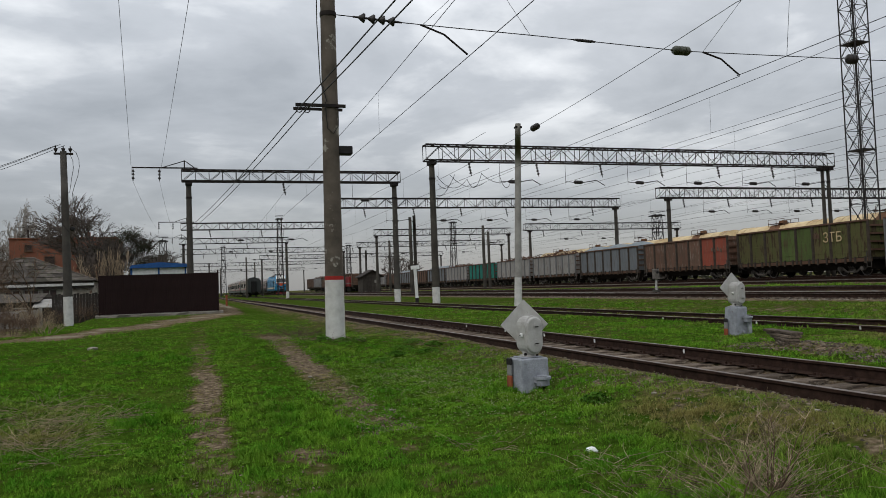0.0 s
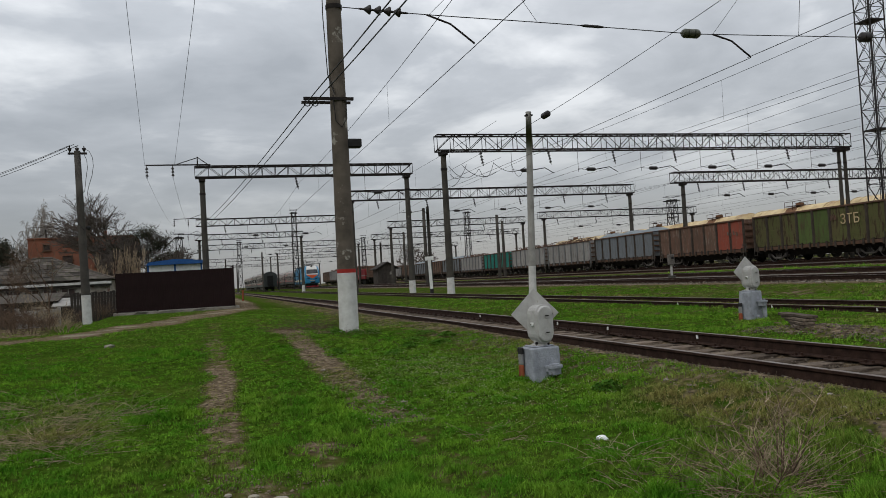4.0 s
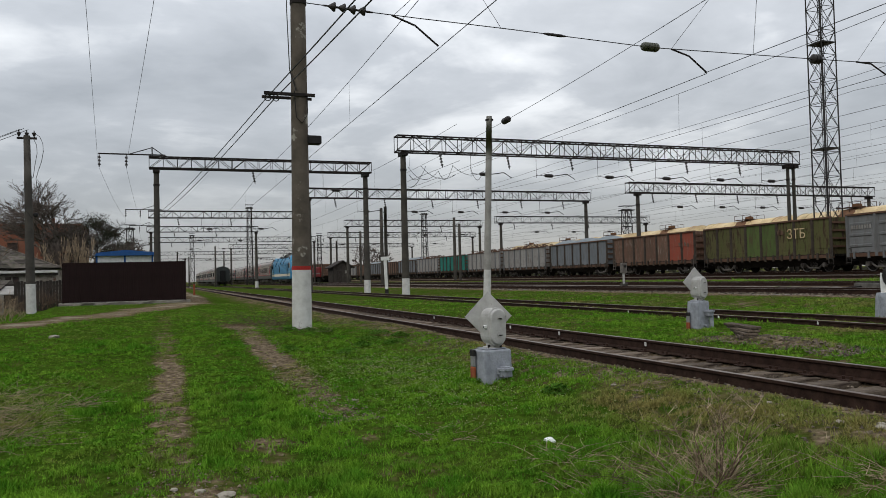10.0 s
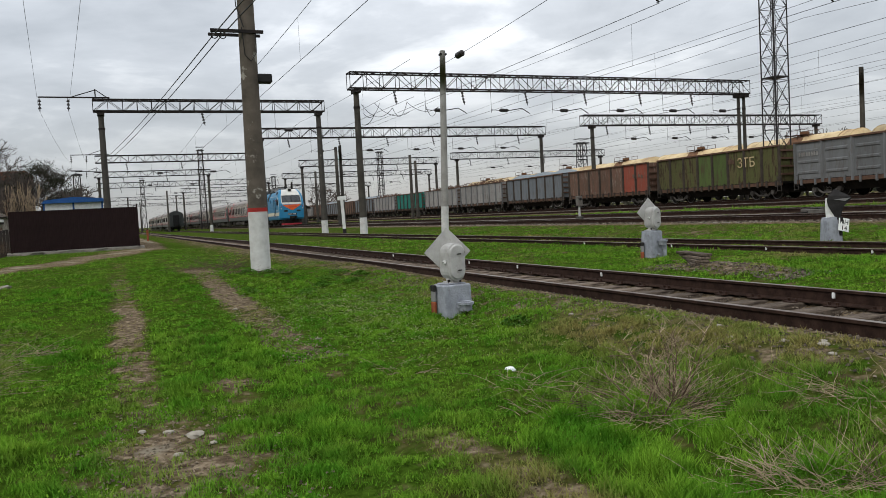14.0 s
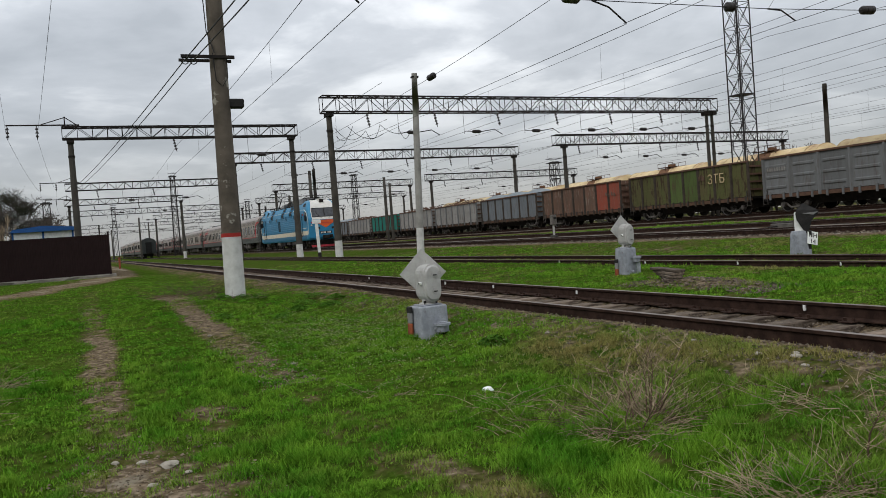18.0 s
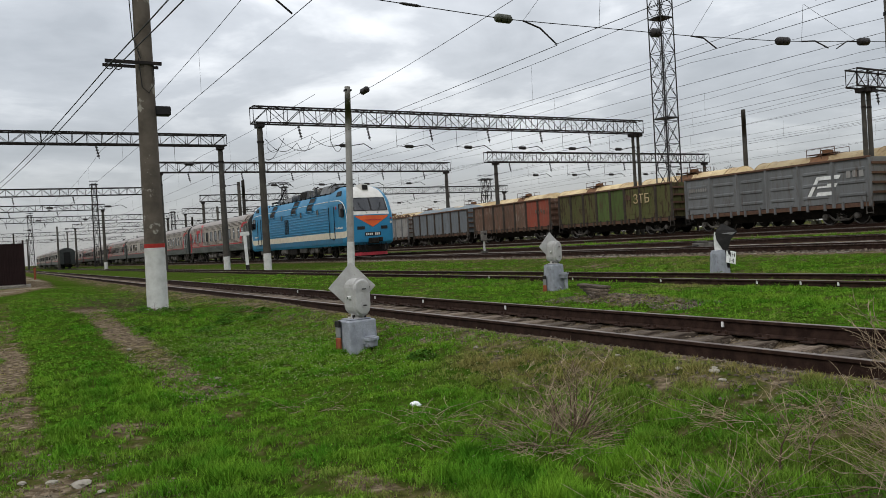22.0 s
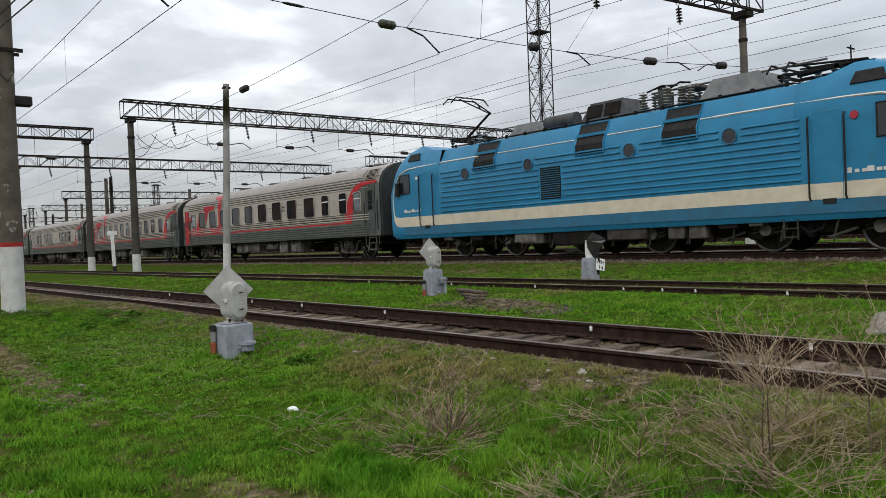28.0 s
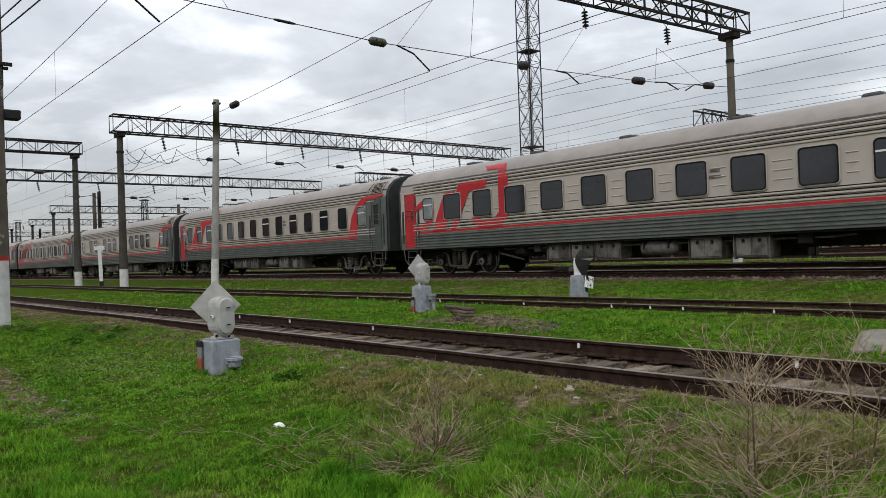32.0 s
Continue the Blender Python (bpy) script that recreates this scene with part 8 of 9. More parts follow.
    part("catch", Mesh().box(*block(0.12, -0.12, 0.75, 0.14, -0.09, 0.79), 0.004), "steel_dark", c)
    d = [(0, 1.10), (0.30, 0.785), (0, 0.47), (-0.30, 0.785)]
    at = pose(0, 0.06 * k, lift * k, 0, 0, face)
    g = part("diamond_target", Mesh().prism([(px * k, 0, pz * k) for px, pz in d], (0, 0.01, 0)), "lever_grey", t,  "grey painted diamond plate", at=at)
    part("target_rim", Mesh().line([(px * k, 0.005 * k, pz * k) for px, pz in d + d[:1]], 0.006 * k, 5), "lever_grey", g)
    return t


switch_stand(4.14, 9.5, ground_z(4.14, 9.5), 1.03, "grey switch stand with diamond target by the near track", 7, -27, 0)
switch_stand(10.24, 13.0, ground_z(10.24, 13.0), 0.93, "tall grey switch stand with diamond target in grass", 9, -12, 0, 0.24, 0.88, 0.26)

# third stand: hooded lantern leaning sideways and a small plate
s3 = thing("point_indicator", pose(15.1, 12.75, ground_z(15.1, 12.75), 0, 0, -50), "black-hooded point indicator with a white number plate", "point indicator")
part("base_box", Mesh().loft([[(-0.19, -0.17, -0.06), (0.17, -0.17, -0.06), (0.17, 0.17, -0.06), (-0.19, 0.17, -0.06)], [(-0.17, -0.15, 0.48), (0.13, -0.15, 0.5), (0.13, 0.15, 0.5), (-0.17, 0.15, 0.48)], [(-0.15, -0.13, 0.56), (0.1, -0.13, 0.58), (0.1, 0.13, 0.58), (-0.15, 0.13, 0.56)]], close=True), "lever_box", s3, "grey painted concrete base", at=pose(0, 0, 0, 0, 0, 28))
part("lantern_shell", Mesh().loft([[(-0.11, -0.06, 0.56), (0.07, -0.08, 0.56), (0.07, 0.08, 0.56), (-0.11, 0.06, 0.56)], [(-0.12, -0.07, 0.86), (0.0, -0.08, 0.84), (0.0, 0.08, 0.84), (-0.12, 0.07, 0.86)], [(-0.105, -0.05, 1.0), (-0.03, -0.06, 1.0), (-0.03, 0.06, 1.0), (-0.105, 0.05, 1.0)]], close=True), "white", s3, "white lantern shell")
hood = part("hood", Mesh().loft([[(0.08, -0.1, 0.56), (0.19, -0.1, 0.56), (0.19, 0.1, 0.56), (0.08, 0.1, 0.56)], [(-0.06, -0.12, 0.82), (0.26, -0.12, 0.8), (0.26, 0.12, 0.8), (-0.06, 0.12, 0.82)], [(-0.08, -0.13, 0.96), (0.42, -0.12, 0.98), (0.42, 0.12, 0.98), (-0.08, 0.13, 0.96)], [(-0.05, -0.12, 1.06), (0.40, -0.12, 1.02), (0.40, 0.12, 1.02), (-0.05, 0.12, 1.06)], [(0.07, -0.06, 1.2), (0.12, -0.06, 1.19), (0.12, 0.06, 1.19), (0.07, 0.06, 1.2)]], close=True), "black", s3, "black sheet-metal lantern hood")
part("hood_edge", Mesh().prism([(0.06, -0.135, 0.97), (0.4, -0.13, 0.99), (0.30, -0.13, 0.92)], (0, -0.01, 0)), "steel_grey", hood)
part("visor", Mesh().prism([(0.12, -0.1, 0.14), (0.22, -0.1, 0.14), (0.24, -0.1, 0.56), (0.12, -0.1, 0.56)], (0, 0.2, 0)), "black", s3)
pl = part("number_plate", Mesh().box(0, -0.012, 0, 0.25, 0.0, 0.31, 0.004), "white", s3, "white plate with black letters", at=pose(0.13, -0.19, 0.27, -14, 14, 30))
lettering(pl, "ПН", pose(0.125, -0.015, 0.165, 90, 0, 0), 0.145, "black", label="black letters")
lettering(pl, "14", pose(0.13, -0.015, 0.025, 90, 0, 0), 0.145, "black", label="black digits")

# small yard furniture
sg = thing("trackside_sign", pose(14.25, 50.0, 0.6), "thin white sign post with a small plate", "sign")
part("post", Mesh().box(-0.1, -0.04, -0.2, 0.1, 0.04, 2.1, 0.01), "white", sg, at=pose(0, 0, 0, 0, -2, 0))
part("plate", Mesh().box(-0.3, -0.05, 2.1, 0.3, -0.02, 2.35, 0.01), "white", sg, at=pose(0, 0, 0, 0, -2, 0))
part("foot", Mesh().box(-0.11, -0.05, -0.2, 0.11, 0.05, 0.18), "black", sg)
dw = thing("dwarf_signal", pose(23.4, 35.75, 0.72), "small dwarf signal between two tracks", "signal")
part("mast", Mesh().tube((0, 0, 0), (0, 0, 0.9), 0.06, n=8), "lever_grey", dw)
part("head", Mesh().box(-0.15, -0.14, 0.75, 0.15, 0.12, 1.3, 0.03), "under_grey", dw)
part("lens", Mesh().tube((0, -0.14, 1.12), (0, -0.2, 1.12), 0.07, n=12), "black", dw)
part("foot", Mesh().box(-0.16, -0.15, -0.05, 0.16, 0.15, 0.2, 0.02), "under_grey", dw)
pm = thing("point_machine", pose(23.4, 20.5, 0.74, 0, 0, 0), "grey point machine box beside the rails", "point machine")
part("case", Mesh().box(-0.22, -0.4, 0, 0.22, 0.4, 0.2, 0.03), "under_grey", pm)
part("lid", Mesh().box(-0.19, -0.36, 0.2, 0.19, 0.36, 0.25, 0.03), "under_grey", pm)
part("rod", Mesh().tube((-0.3, 0, 0.1), (-1.9, 0.1, 0.02), 0.03, n=6), "steel_dark", pm)
st = thing("barrier_stand", pose(34.6, 18.0, 0.95, 0, 0, 0), "grey concrete block with a tilted metal arm", "barrier")
part("block", Mesh().box(-0.7, -0.4, -0.1, 0.7, 0.4, 0.28, 0.05), "concrete_pale", st)
part("arm", Mesh().tube((0, 0, 0.25), (1.5, -0.3, 1.6), 0.08, n=6), "steel_grey", st)
part("brace", Mesh().box(0.3, -0.2, 0.7, 0.9, 0.0, 0.95, 0.02), "steel_grey", st)


# ---- stones, litter and rubble ----
def boulder(name, x, y, s, mt, label, seed, flat=0.6, group="", category="stone"):
    rnd = random.Random(seed)
    bmx = bmesh.new()
    bmesh.ops.create_icosphere(bmx, subdivisions=2, radius=s)
    for v in bmx.verts:
        n = noise.noise(v.co * (1.6 / s) + Vector((seed, 0, 0)))
        v.co *= 1 + 0.35 * n
        v.co.z *= flat
    me = bpy.data.meshes.new(name)
    bmx.to_mesh(me)
    bmx.free()
    me.materials.append(M[mt])
    ob = new(name, me)
    ob.matrix_basis = pose(x, y, ground_z(x, y) + s * flat * 0.45, 0, 0, rnd.uniform(0, 360))
    return tagged(ob, label, category, group)


boulder("litter", 3.24, 6.2, 0.05, "litter", "crumpled white plastic litter on grass", 1, 0.62, category="litter")
boulder("litter", 3.05, 4.95, 0.028, "litter", "scrap of white plastic in dry weeds", 2, 0.9, category="litter")
for k, (x, y, s) in enumerate(((0.45, 5.85, 0.065), (0.28, 6.05, 0.04), (0.1, 6.2, 0.03), (0.55, 5.6, 0.03), (0.3, 5.4, 0.035), (-0.05, 5.9, 0.03), (5.05, 4.75, 0.04), (5.2, 4.5, 0.03), (5.12, 4.42, 0.045), (4.9, 5.2, 0.03), (5.15, 5.6, 0.03), (4.95, 4.2, 0.035), (2.2, 9.2, 0.03), (1.7, 12.5, 0.04), (5.1, 6.6, 0.03), (-2.3, 20, 0.12), (4.8, 7.6, 0.035))):
    boulder("stone", x, y, s, "stone", "pale field stone lying on worn earth", k + 10, 0.42, group="stones on the meadow")
pl = thing("old_sleepers", pose(9.05, 10.35, ground_z(9.05, 10.35), 0, 0, 62), "short stack of broken grey sleepers", "timber")
for k in range(4):
    part("beam", Mesh().box(-0.55, -0.14 + 0.03 * k, 0.05 * k, 0.55, 0.12, 0.05 * k + 0.045, 0.008), "sleeper", pl, at=pose(0, 0, 0, 0, 0, 6 * k - 8))
stub = thing("concrete_stub", pose(9.3, 3.5, ground_z(9.3, 3.5) - 0.06, 0, 0, 15), "broken pale concrete stub in the grass", "concrete block")
part("block", Mesh().loft([[(-0.5, -0.3, -0.1), (0.6, -0.28, -0.1), (0.62, 0.3, -0.1), (-0.55, 0.26, -0.1)], [(-0.46, -0.27, 0.06), (0.57, -0.26, 0.15), (0.55, 0.24, 0.14), (-0.5, 0.22, 0.04)], [(-0.2, -0.2, 0.13), (0.4, -0.22, 0.2), (0.45, 0.12, 0.18), (-0.25, 0.14, 0.11)]], close=True), "old_slab", stub)
mk = thing("warning_post", pose(2.6, 66, 0.6), "short orange warning post", "post")
part("post", Mesh().tube((0, 0, -0.1), (0, 0, 0.75), 0.08, n=8), "orange_rust", mk)
part("cap", Mesh().tube((0, 0, 0.75), (0, 0, 0.8), 0.1, n=8), "orange_rust", mk)


# ---- bare bushes and weeds ----
def twig_bush(name, x, y, stems, height, spread, mt, label, seed, depth=3, r=0.006, kids=3, category="bush", split=False):
    """Thin stems that fork upward."""
    rnd = random.Random(seed)
    t = thing(name, pose(x, y, ground_z(x, y)), label, category)
    m = Mesh()

    def grow(p, d, length, rad, level):
        q = p + d * length
        mid = p.lerp(q, 0.5) + Vector((rnd.uniform(-1, 1), rnd.uniform(-1, 1), 0)) * length * 0.06
        m.tube(p, mid, rad, rad * 0.85, 3, caps=False).tube(mid, q, rad * 0.85, rad * 0.65, 3, caps=False)
        if level:
            for k in range(kids):
                s = rnd.uniform(0.35, 1.0)
                a = Vector((rnd.gauss(0, 0.55), rnd.gauss(0, 0.55), rnd.gauss(0.1, 0.35)))
                grow(p.lerp(q, s), (d + a).normalized(), length * rnd.uniform(0.45, 0.75), rad * 0.62, level - 1)
    for k in range(stems):
        a, w = rnd.uniform(0, 6.283), rnd.uniform(0, 1)
        base = Vector((math.cos(a), math.sin(a), 0)) * spread * 0.35 * w
        d = Vector((math.cos(a) * spread * w, math.sin(a) * spread * w, height)).normalized()
        grow(base, d, height * rnd.uniform(0.35, 0.55), r, depth)
        if split or k == stems - 1:
            me = bpy.data.meshes.new("stem")
            me.from_pydata(m.v, [], m.f)
            me.materials.append(M[mt])
            part("stem" if split else "tangle", me, mt, t, kind="" if split else "stuff")
            m.v, m.f = [], []
    return t


def dry_shrub(x, y, stems, height, reach, label, seed, lean=0.25, thick=0.0034, mt="dry", shoots=14):
    """A bare shrub: dark upright stems, each with many long slender side twigs from near the ground to the tip."""
    rnd = random.Random(seed)
    t = thing("dry_bush", pose(x, y, ground_z(x, y)), label, "bush")
    for _ in range(stems):
        a0 = rnd.uniform(0, 6.283)
        d = Vector((math.cos(a0) * lean * rnd.random(), math.sin(a0) * lean * rnd.random(), 1)).normalized()
        h = height * rnd.uniform(0.75, 1.0)
        pts = [Vector((0.08 * math.cos(a0), 0.08 * math.sin(a0), -0.02))]
        for k in range(7):
            d = (d + Vector((rnd.gauss(0, 0.09), rnd.gauss(0, 0.09), 0.03))).normalized()
            pts.append(pts[-1] + d * h / 7)
        st = Mesh()
        for k in range(7):
            st.tube(pts[k], pts[k + 1], 2.1 * thick * (1 - k / 9), 2.1 * thick * (1 - (k + 1) / 9), 5, caps=False)
        stem = part("stem", st, "bramble", t)
        tw = Mesh()

        def shoot(p, e, length, r, level):
            n = 4
            for k in range(n):
                e = (e + Vector((rnd.gauss(0, 0.13), rnd.gauss(0, 0.13), rnd.gauss(0.05, 0.1)))).normalized()
                q = p + e * length / n
                tw.tube(p, q, r * (1 - 0.18 * k), r * (1 - 0.18 * (k + 1)), 3, caps=False)
                if level and rnd.random() < 0.6:
                    f = (e + Vector((rnd.gauss(0, 0.7), rnd.gauss(0, 0.7), rnd.gauss(0.1, 0.4)))).normalized()
                    shoot(q, f, length * rnd.uniform(0.25, 0.5), r * 0.7, level - 1)
                p = q
        for _ in range(shoots):
            u = rnd.uniform(0.08, 0.98) * 7
            i = min(6, int(u))
            a = rnd.uniform(0, 6.283)
            e = Vector((math.cos(a), math.sin(a), rnd.uniform(0.2, 1.3))).normalized()
            shoot(pts[i].lerp(pts[i + 1], u - i), e, reach * rnd.uniform(0.5, 1.0) * (1.15 - 0.6 * u / 7), thick, 2)
        me = bpy.data.meshes.new("twig_spray")
        me.from_pydata(tw.v, [], tw.f)
        me.materials.append(M[mt])
        part("twig_spray", me, mt, stem, kind="stuff")
    return t


def straw(x, y, count, reach, height, label, seed, mt="dry"):
    """Old stalks lying and arching over one another."""
    rnd = random.Random(seed)
    t = thing("dry_weeds", pose(x, y, ground_z(x, y)), label, "weeds")
    m = Mesh()
    for _ in range(count):
        a, w = rnd.uniform(0, 6.283), math.sqrt(rnd.random())
        p = Vector((math.cos(a), math.sin(a), 0)) * reach * 0.5 * w
        b = a + rnd.gauss(0, 1.0)
        e = Vector((math.cos(b), math.sin(b), rnd.uniform(0.1, 2.2) * height / reach)).normalized()
        length, r = rnd.uniform(0.3, 1.0) * (0.45 * reach + 0.5 * height), rnd.uniform(0.0014, 0.0032)
        for k in range(4):
            e = (e + Vector((rnd.gauss(0, 0.16), rnd.gauss(0, 0.16), rnd.gauss(-0.1, 0.1)))).normalized()
            q = p + e * length / 4
            q.z = max(q.z, 0.01)
            m.tube(p, q, r, r * 0.85, 3, caps=False)
            if rnd.random() < 0.45:
                f = (e + Vector((rnd.gauss(0, 0.6), rnd.gauss(0, 0.6), rnd.gauss(0.2, 0.4)))).normalized()
                m.tube(q, q + f * length * rnd.uniform(0.1, 0.3), r * 0.7, r * 0.5, 3, caps=False)
            p, r = q, r * 0.88
    me = bpy.data.meshes.new("tangle")
    me.from_pydata(m.v, [], m.f)
    me.materials.append(M[mt])
    part("tangle", me, mt, t, kind="stuff")
    return t


dry_shrub(3.85, 2.02, 2, 0.92, 0.62, "tall bare dry bush beside the rails", 1, 0.25, 0.0036, "dry", 26)
dry_shrub(4.45, 2.2, 2, 0.72, 0.6, "tall bare dry bush beside the rails", 2, 0.25, 0.0029, "dry", 20)
dry_shrub(4.5, 1.72, 2, 0.8, 0.6, "tall bare dry bush beside the rails", 8, 0.25, 0.0029, "dry", 20)
dry_shrub(3.92, 2.85, 2, 0.42, 0.4, "lower bare dry bush in the grass", 92)
dry_shrub(3.62, 4.5, 7, 0.7, 0.36, "small bare dry bush in the grass", 93, 0.8, 0.0034, "dry", 9)
dry_shrub(3.35, 4.3, 6, 0.45, 0.3, "small bare dry bush in the grass", 94, 1.0, 0.0032, "dry", 8)
for k, (x, y, n, reach, h, mt) in enumerate(((3.45, 4.6, 170, 0.85, 0.14, "bramble"), (3.3, 4.2, 60, 0.6, 0.2, "dry"), (3.65, 4.55, 60, 0.6, 0.42, "dry"), (3.95, 5.1, 50, 0.5, 0.2, "bramble"), (3.2, 2.85, 80, 0.55, 0.3, "dry"), (2.95, 3.1, 24, 0.5, 0.15, "dry"), (3.6, 2.5, 60, 0.6, 0.3, "bramble"), (3.1, 5.6, 40, 0.6, 0.22, "dry"), (2.9, 4.9, 30, 0.5, 0.3, "dry"), (4.4, 3.5, 60, 0.8, 0.24, "dry"), (4.3, 5.7, 60, 0.9, 0.2, "bramble"), (2.6, 7.0, 26, 0.6, 0.18, "dry"), (4.9, 3.2, 60, 0.7, 0.25, "dry"), (-1.5, 8.6, 110, 0.9, 0.3, "dry"), (-1.9, 9.6, 130, 1.0, 0.34, "dry"), (-1.3, 10.2, 90, 0.9, 0.3, "dry"), (-2.1, 11.4, 100, 1.2, 0.32, "dry"), (-1.6, 9.2, 60, 1.0, 0.36, "dry"), (2.3, 19.6, 260, 1.3, 0.6, "bramble"), (2.75, 17.6, 70, 0.7, 0.3, "bramble"), (3.3, 17.55, 60, 0.6, 0.22, "dry"), (2.3, 17.9, 40, 0.7, 0.25, "dry"), (4.1, 1.95, 150, 0.8, 0.5, "dry"), (4.6, 2.3, 120, 0.8, 0.42, "dry"), (3.55, 4.45, 120, 0.7, 0.32, "dry"), (3.35, 2.75, 70, 0.5, 0.36, "dry"))):
    straw(x, y, n, reach, h, "low tangle of dry brown stalks in grass", 60 + k, mt)

# ---- the left side: fence, kiosk, buildings, trees ----
fence = thing("metal_fence", pose(-4.82, 45.4, 0.6, 0, 0, 0.6), "dark brown profiled sheet fence on a concrete plinth", "fence")
sheet = []
for k in range(9):
    x = k * 0.13
    sheet += [(x, 0.0), (x + 0.03, -0.008), (x + 0.075, -0.008), (x + 0.105, 0.0)]
first = None
for k in range(6):
    if first is None:
        m = Mesh().loft([[(px * 0.905, py, z) for px, py in sheet] + [(px * 0.905, py + 0.006, z) for px, py in sheet[::-1]] for z in (0.0, 2.12)], close=True)
        first = part("sheet", m, "fence_brown", fence, at=pose(0, 0, 0.02))
    else:
        again("sheet", first, fence, pose(1.03 * k, 0, 0.02))
for x in (0.0, 2.06, 4.12, 6.15):
    part("fence_post", Mesh().box(x - 0.04, 0.02, -0.1, x + 0.04, 0.1, 2.3 if x > 6 else 2.1), "fence_brown", fence)
part("plinth", Mesh().loft([[(-0.2 + 0.6 * k, -0.22 - 0.12 * math.sin(k * 2.3), -0.4), (-0.2 + 0.6 * k, -0.2 - 0.1 * math.sin(k * 3.7), -0.04 + 0.035 * math.sin(k * 4.1)), (-0.2 + 0.6 * k, 0.2, 0.02), (-0.2 + 0.6 * k, 0.25, -0.4)] for k in range(12)], close=True), "old_slab", fence, "cracked concrete plinth")
fence2 = thing("metal_fence", pose(1.36, 45.5, 0.6, 0, 0, 93), "brown sheet fence running back from the corner", "fence")
for k in range(10):
    again("sheet", first, fence2, pose(1.03 * k, 0, 0.02))
kiosk = thing("trackside_kiosk", pose(-4.2, 60, 0.6), "white kiosk with blue roof and blue trim", "kiosk")
part("wall", Mesh().box(0, 0, 0, 3.75, 3, 2.98, 0.02), "white", kiosk)
part("roof", Mesh().prism([(-0.15, -0.3, 2.98), (3.9, -0.3, 2.98), (3.8, -0.3, 3.22), (1.9, -0.3, 3.38), (0.05, -0.3, 3.2)], (0, 3.6, 0)), "kiosk_blue", kiosk, "blue sheet-metal roof")
for x in (0, 1.85, 3.7):
    part("trim_post", Mesh().box(x - 0.06, -0.04, 0, x + 0.06, 0.0, 2.98), "kiosk_blue", kiosk)
w = part("window", Mesh().box(0.4, -0.03, 2.25, 1.5, 0.0, 2.5), "glass", kiosk)
part("window_frame", Mesh().line([(0.4, -0.03, 2.25), (1.5, -0.03, 2.25), (1.5, -0.03, 2.5), (0.4, -0.03, 2.5), (0.4, -0.03, 2.25)], 0.03, 4), "white", w)


def house(x, y, z, w, d, h, wall_m, label, windows=(), roof="flat", roof_m="slate", turn=0.0, rise=1.8, chimneys=()):
    t = thing("brick_building" if wall_m == "brick" else "old_shed", pose(x, y, z, 0, 0, turn), label, "building")
    part("wall", Mesh().box(0, 0, -0.5, w, d, h), wall_m, t)
    if roof == "flat":
        part("roof", Mesh().box(-0.1, -0.1, h, w + 0.1, d + 0.1, h + 0.14, 0.02), roof_m, t)
        for cx, cw, ch, cm in chimneys:
            part("chimney", Mesh().box(cx, 1, h + 0.1, cx + cw, 1 + cw, h + ch, 0.02), cm, t)
    else:
        part("roof", Mesh().prism([(-0.3, -0.4, h), (-0.3, d + 0.4, h), (-0.3, d / 2, h + rise)], (w + 0.6, 0, 0)), roof_m, t)
    for wx, wz, ww, wh in windows:
        o = part("window", Mesh().box(wx, -0.03, wz, wx + ww, 0.0, wz + wh), "glass_dull", t)
        part("window_frame", Mesh().line([(wx, -0.04, wz), (wx + ww, -0.04, wz), (wx + ww, -0.04, wz + wh), (wx, -0.04, wz + wh), (wx, -0.04, wz)], 0.06, 4), "w_rust" if wall_m == "brick" else "plaster", o)
        part("sill", Mesh().box(wx - 0.1, -0.15, wz - 0.1, wx + ww + 0.1, 0.0, wz), "w_rust", o)
    return t


house(-18.0, 90, 0.6, 10.2, 9, 7.3, "brick", "two-storey orange brick building with small windows", ((1.45, 6.1, 0.65, 0.6), (3.3, 4.5, 0.95, 0.95), (1.4, 4.7, 0.7, 0.7), (6.4, 4.2, 1.0, 1.0)), roof_m="brick", chimneys=((0.3, 0.16, 0.9, "whitewash_old"), (1.5, 0.14, 1.1, "dark_board"), (2.3, 0.3, 0.8, "whitewash_old"), (5.6, 0.45, 1.3, "whitewash_old"), (7.3, 0.3, 0.8, "brick")))
shed = thing("old_shed", pose(-16.6, 58, 0.3), "long low whitewashed shed with grey hipped sheet roof", "building")
SHED_W, SHED_D, SHED_H, SHED_TOP, RIDGE_A, RIDGE_B = 10.05, 8.0, 2.42, 4.2, 4.6, 5.75
part("wall", Mesh().box(0, 0, -0.5, SHED_W, SHED_D, SHED_H - 0.02), "whitewash_old", shed, "flaking whitewashed brick wall")
m = Mesh()
m.add([(-0.4, -0.4, SHED_H), (SHED_W + 0.3, -0.4, SHED_H), (SHED_W + 0.3, SHED_D + 0.4, SHED_H), (-0.4, SHED_D + 0.4, SHED_H), (RIDGE_A, SHED_D / 2, SHED_TOP), (RIDGE_B, SHED_D / 2, SHED_TOP)], [(0, 1, 5, 4), (1, 2, 5), (2, 3, 4, 5), (3, 0, 4), (3, 2, 1, 0)])
roof = part("roof", m, "slate", shed)
rnd = random.Random(61)
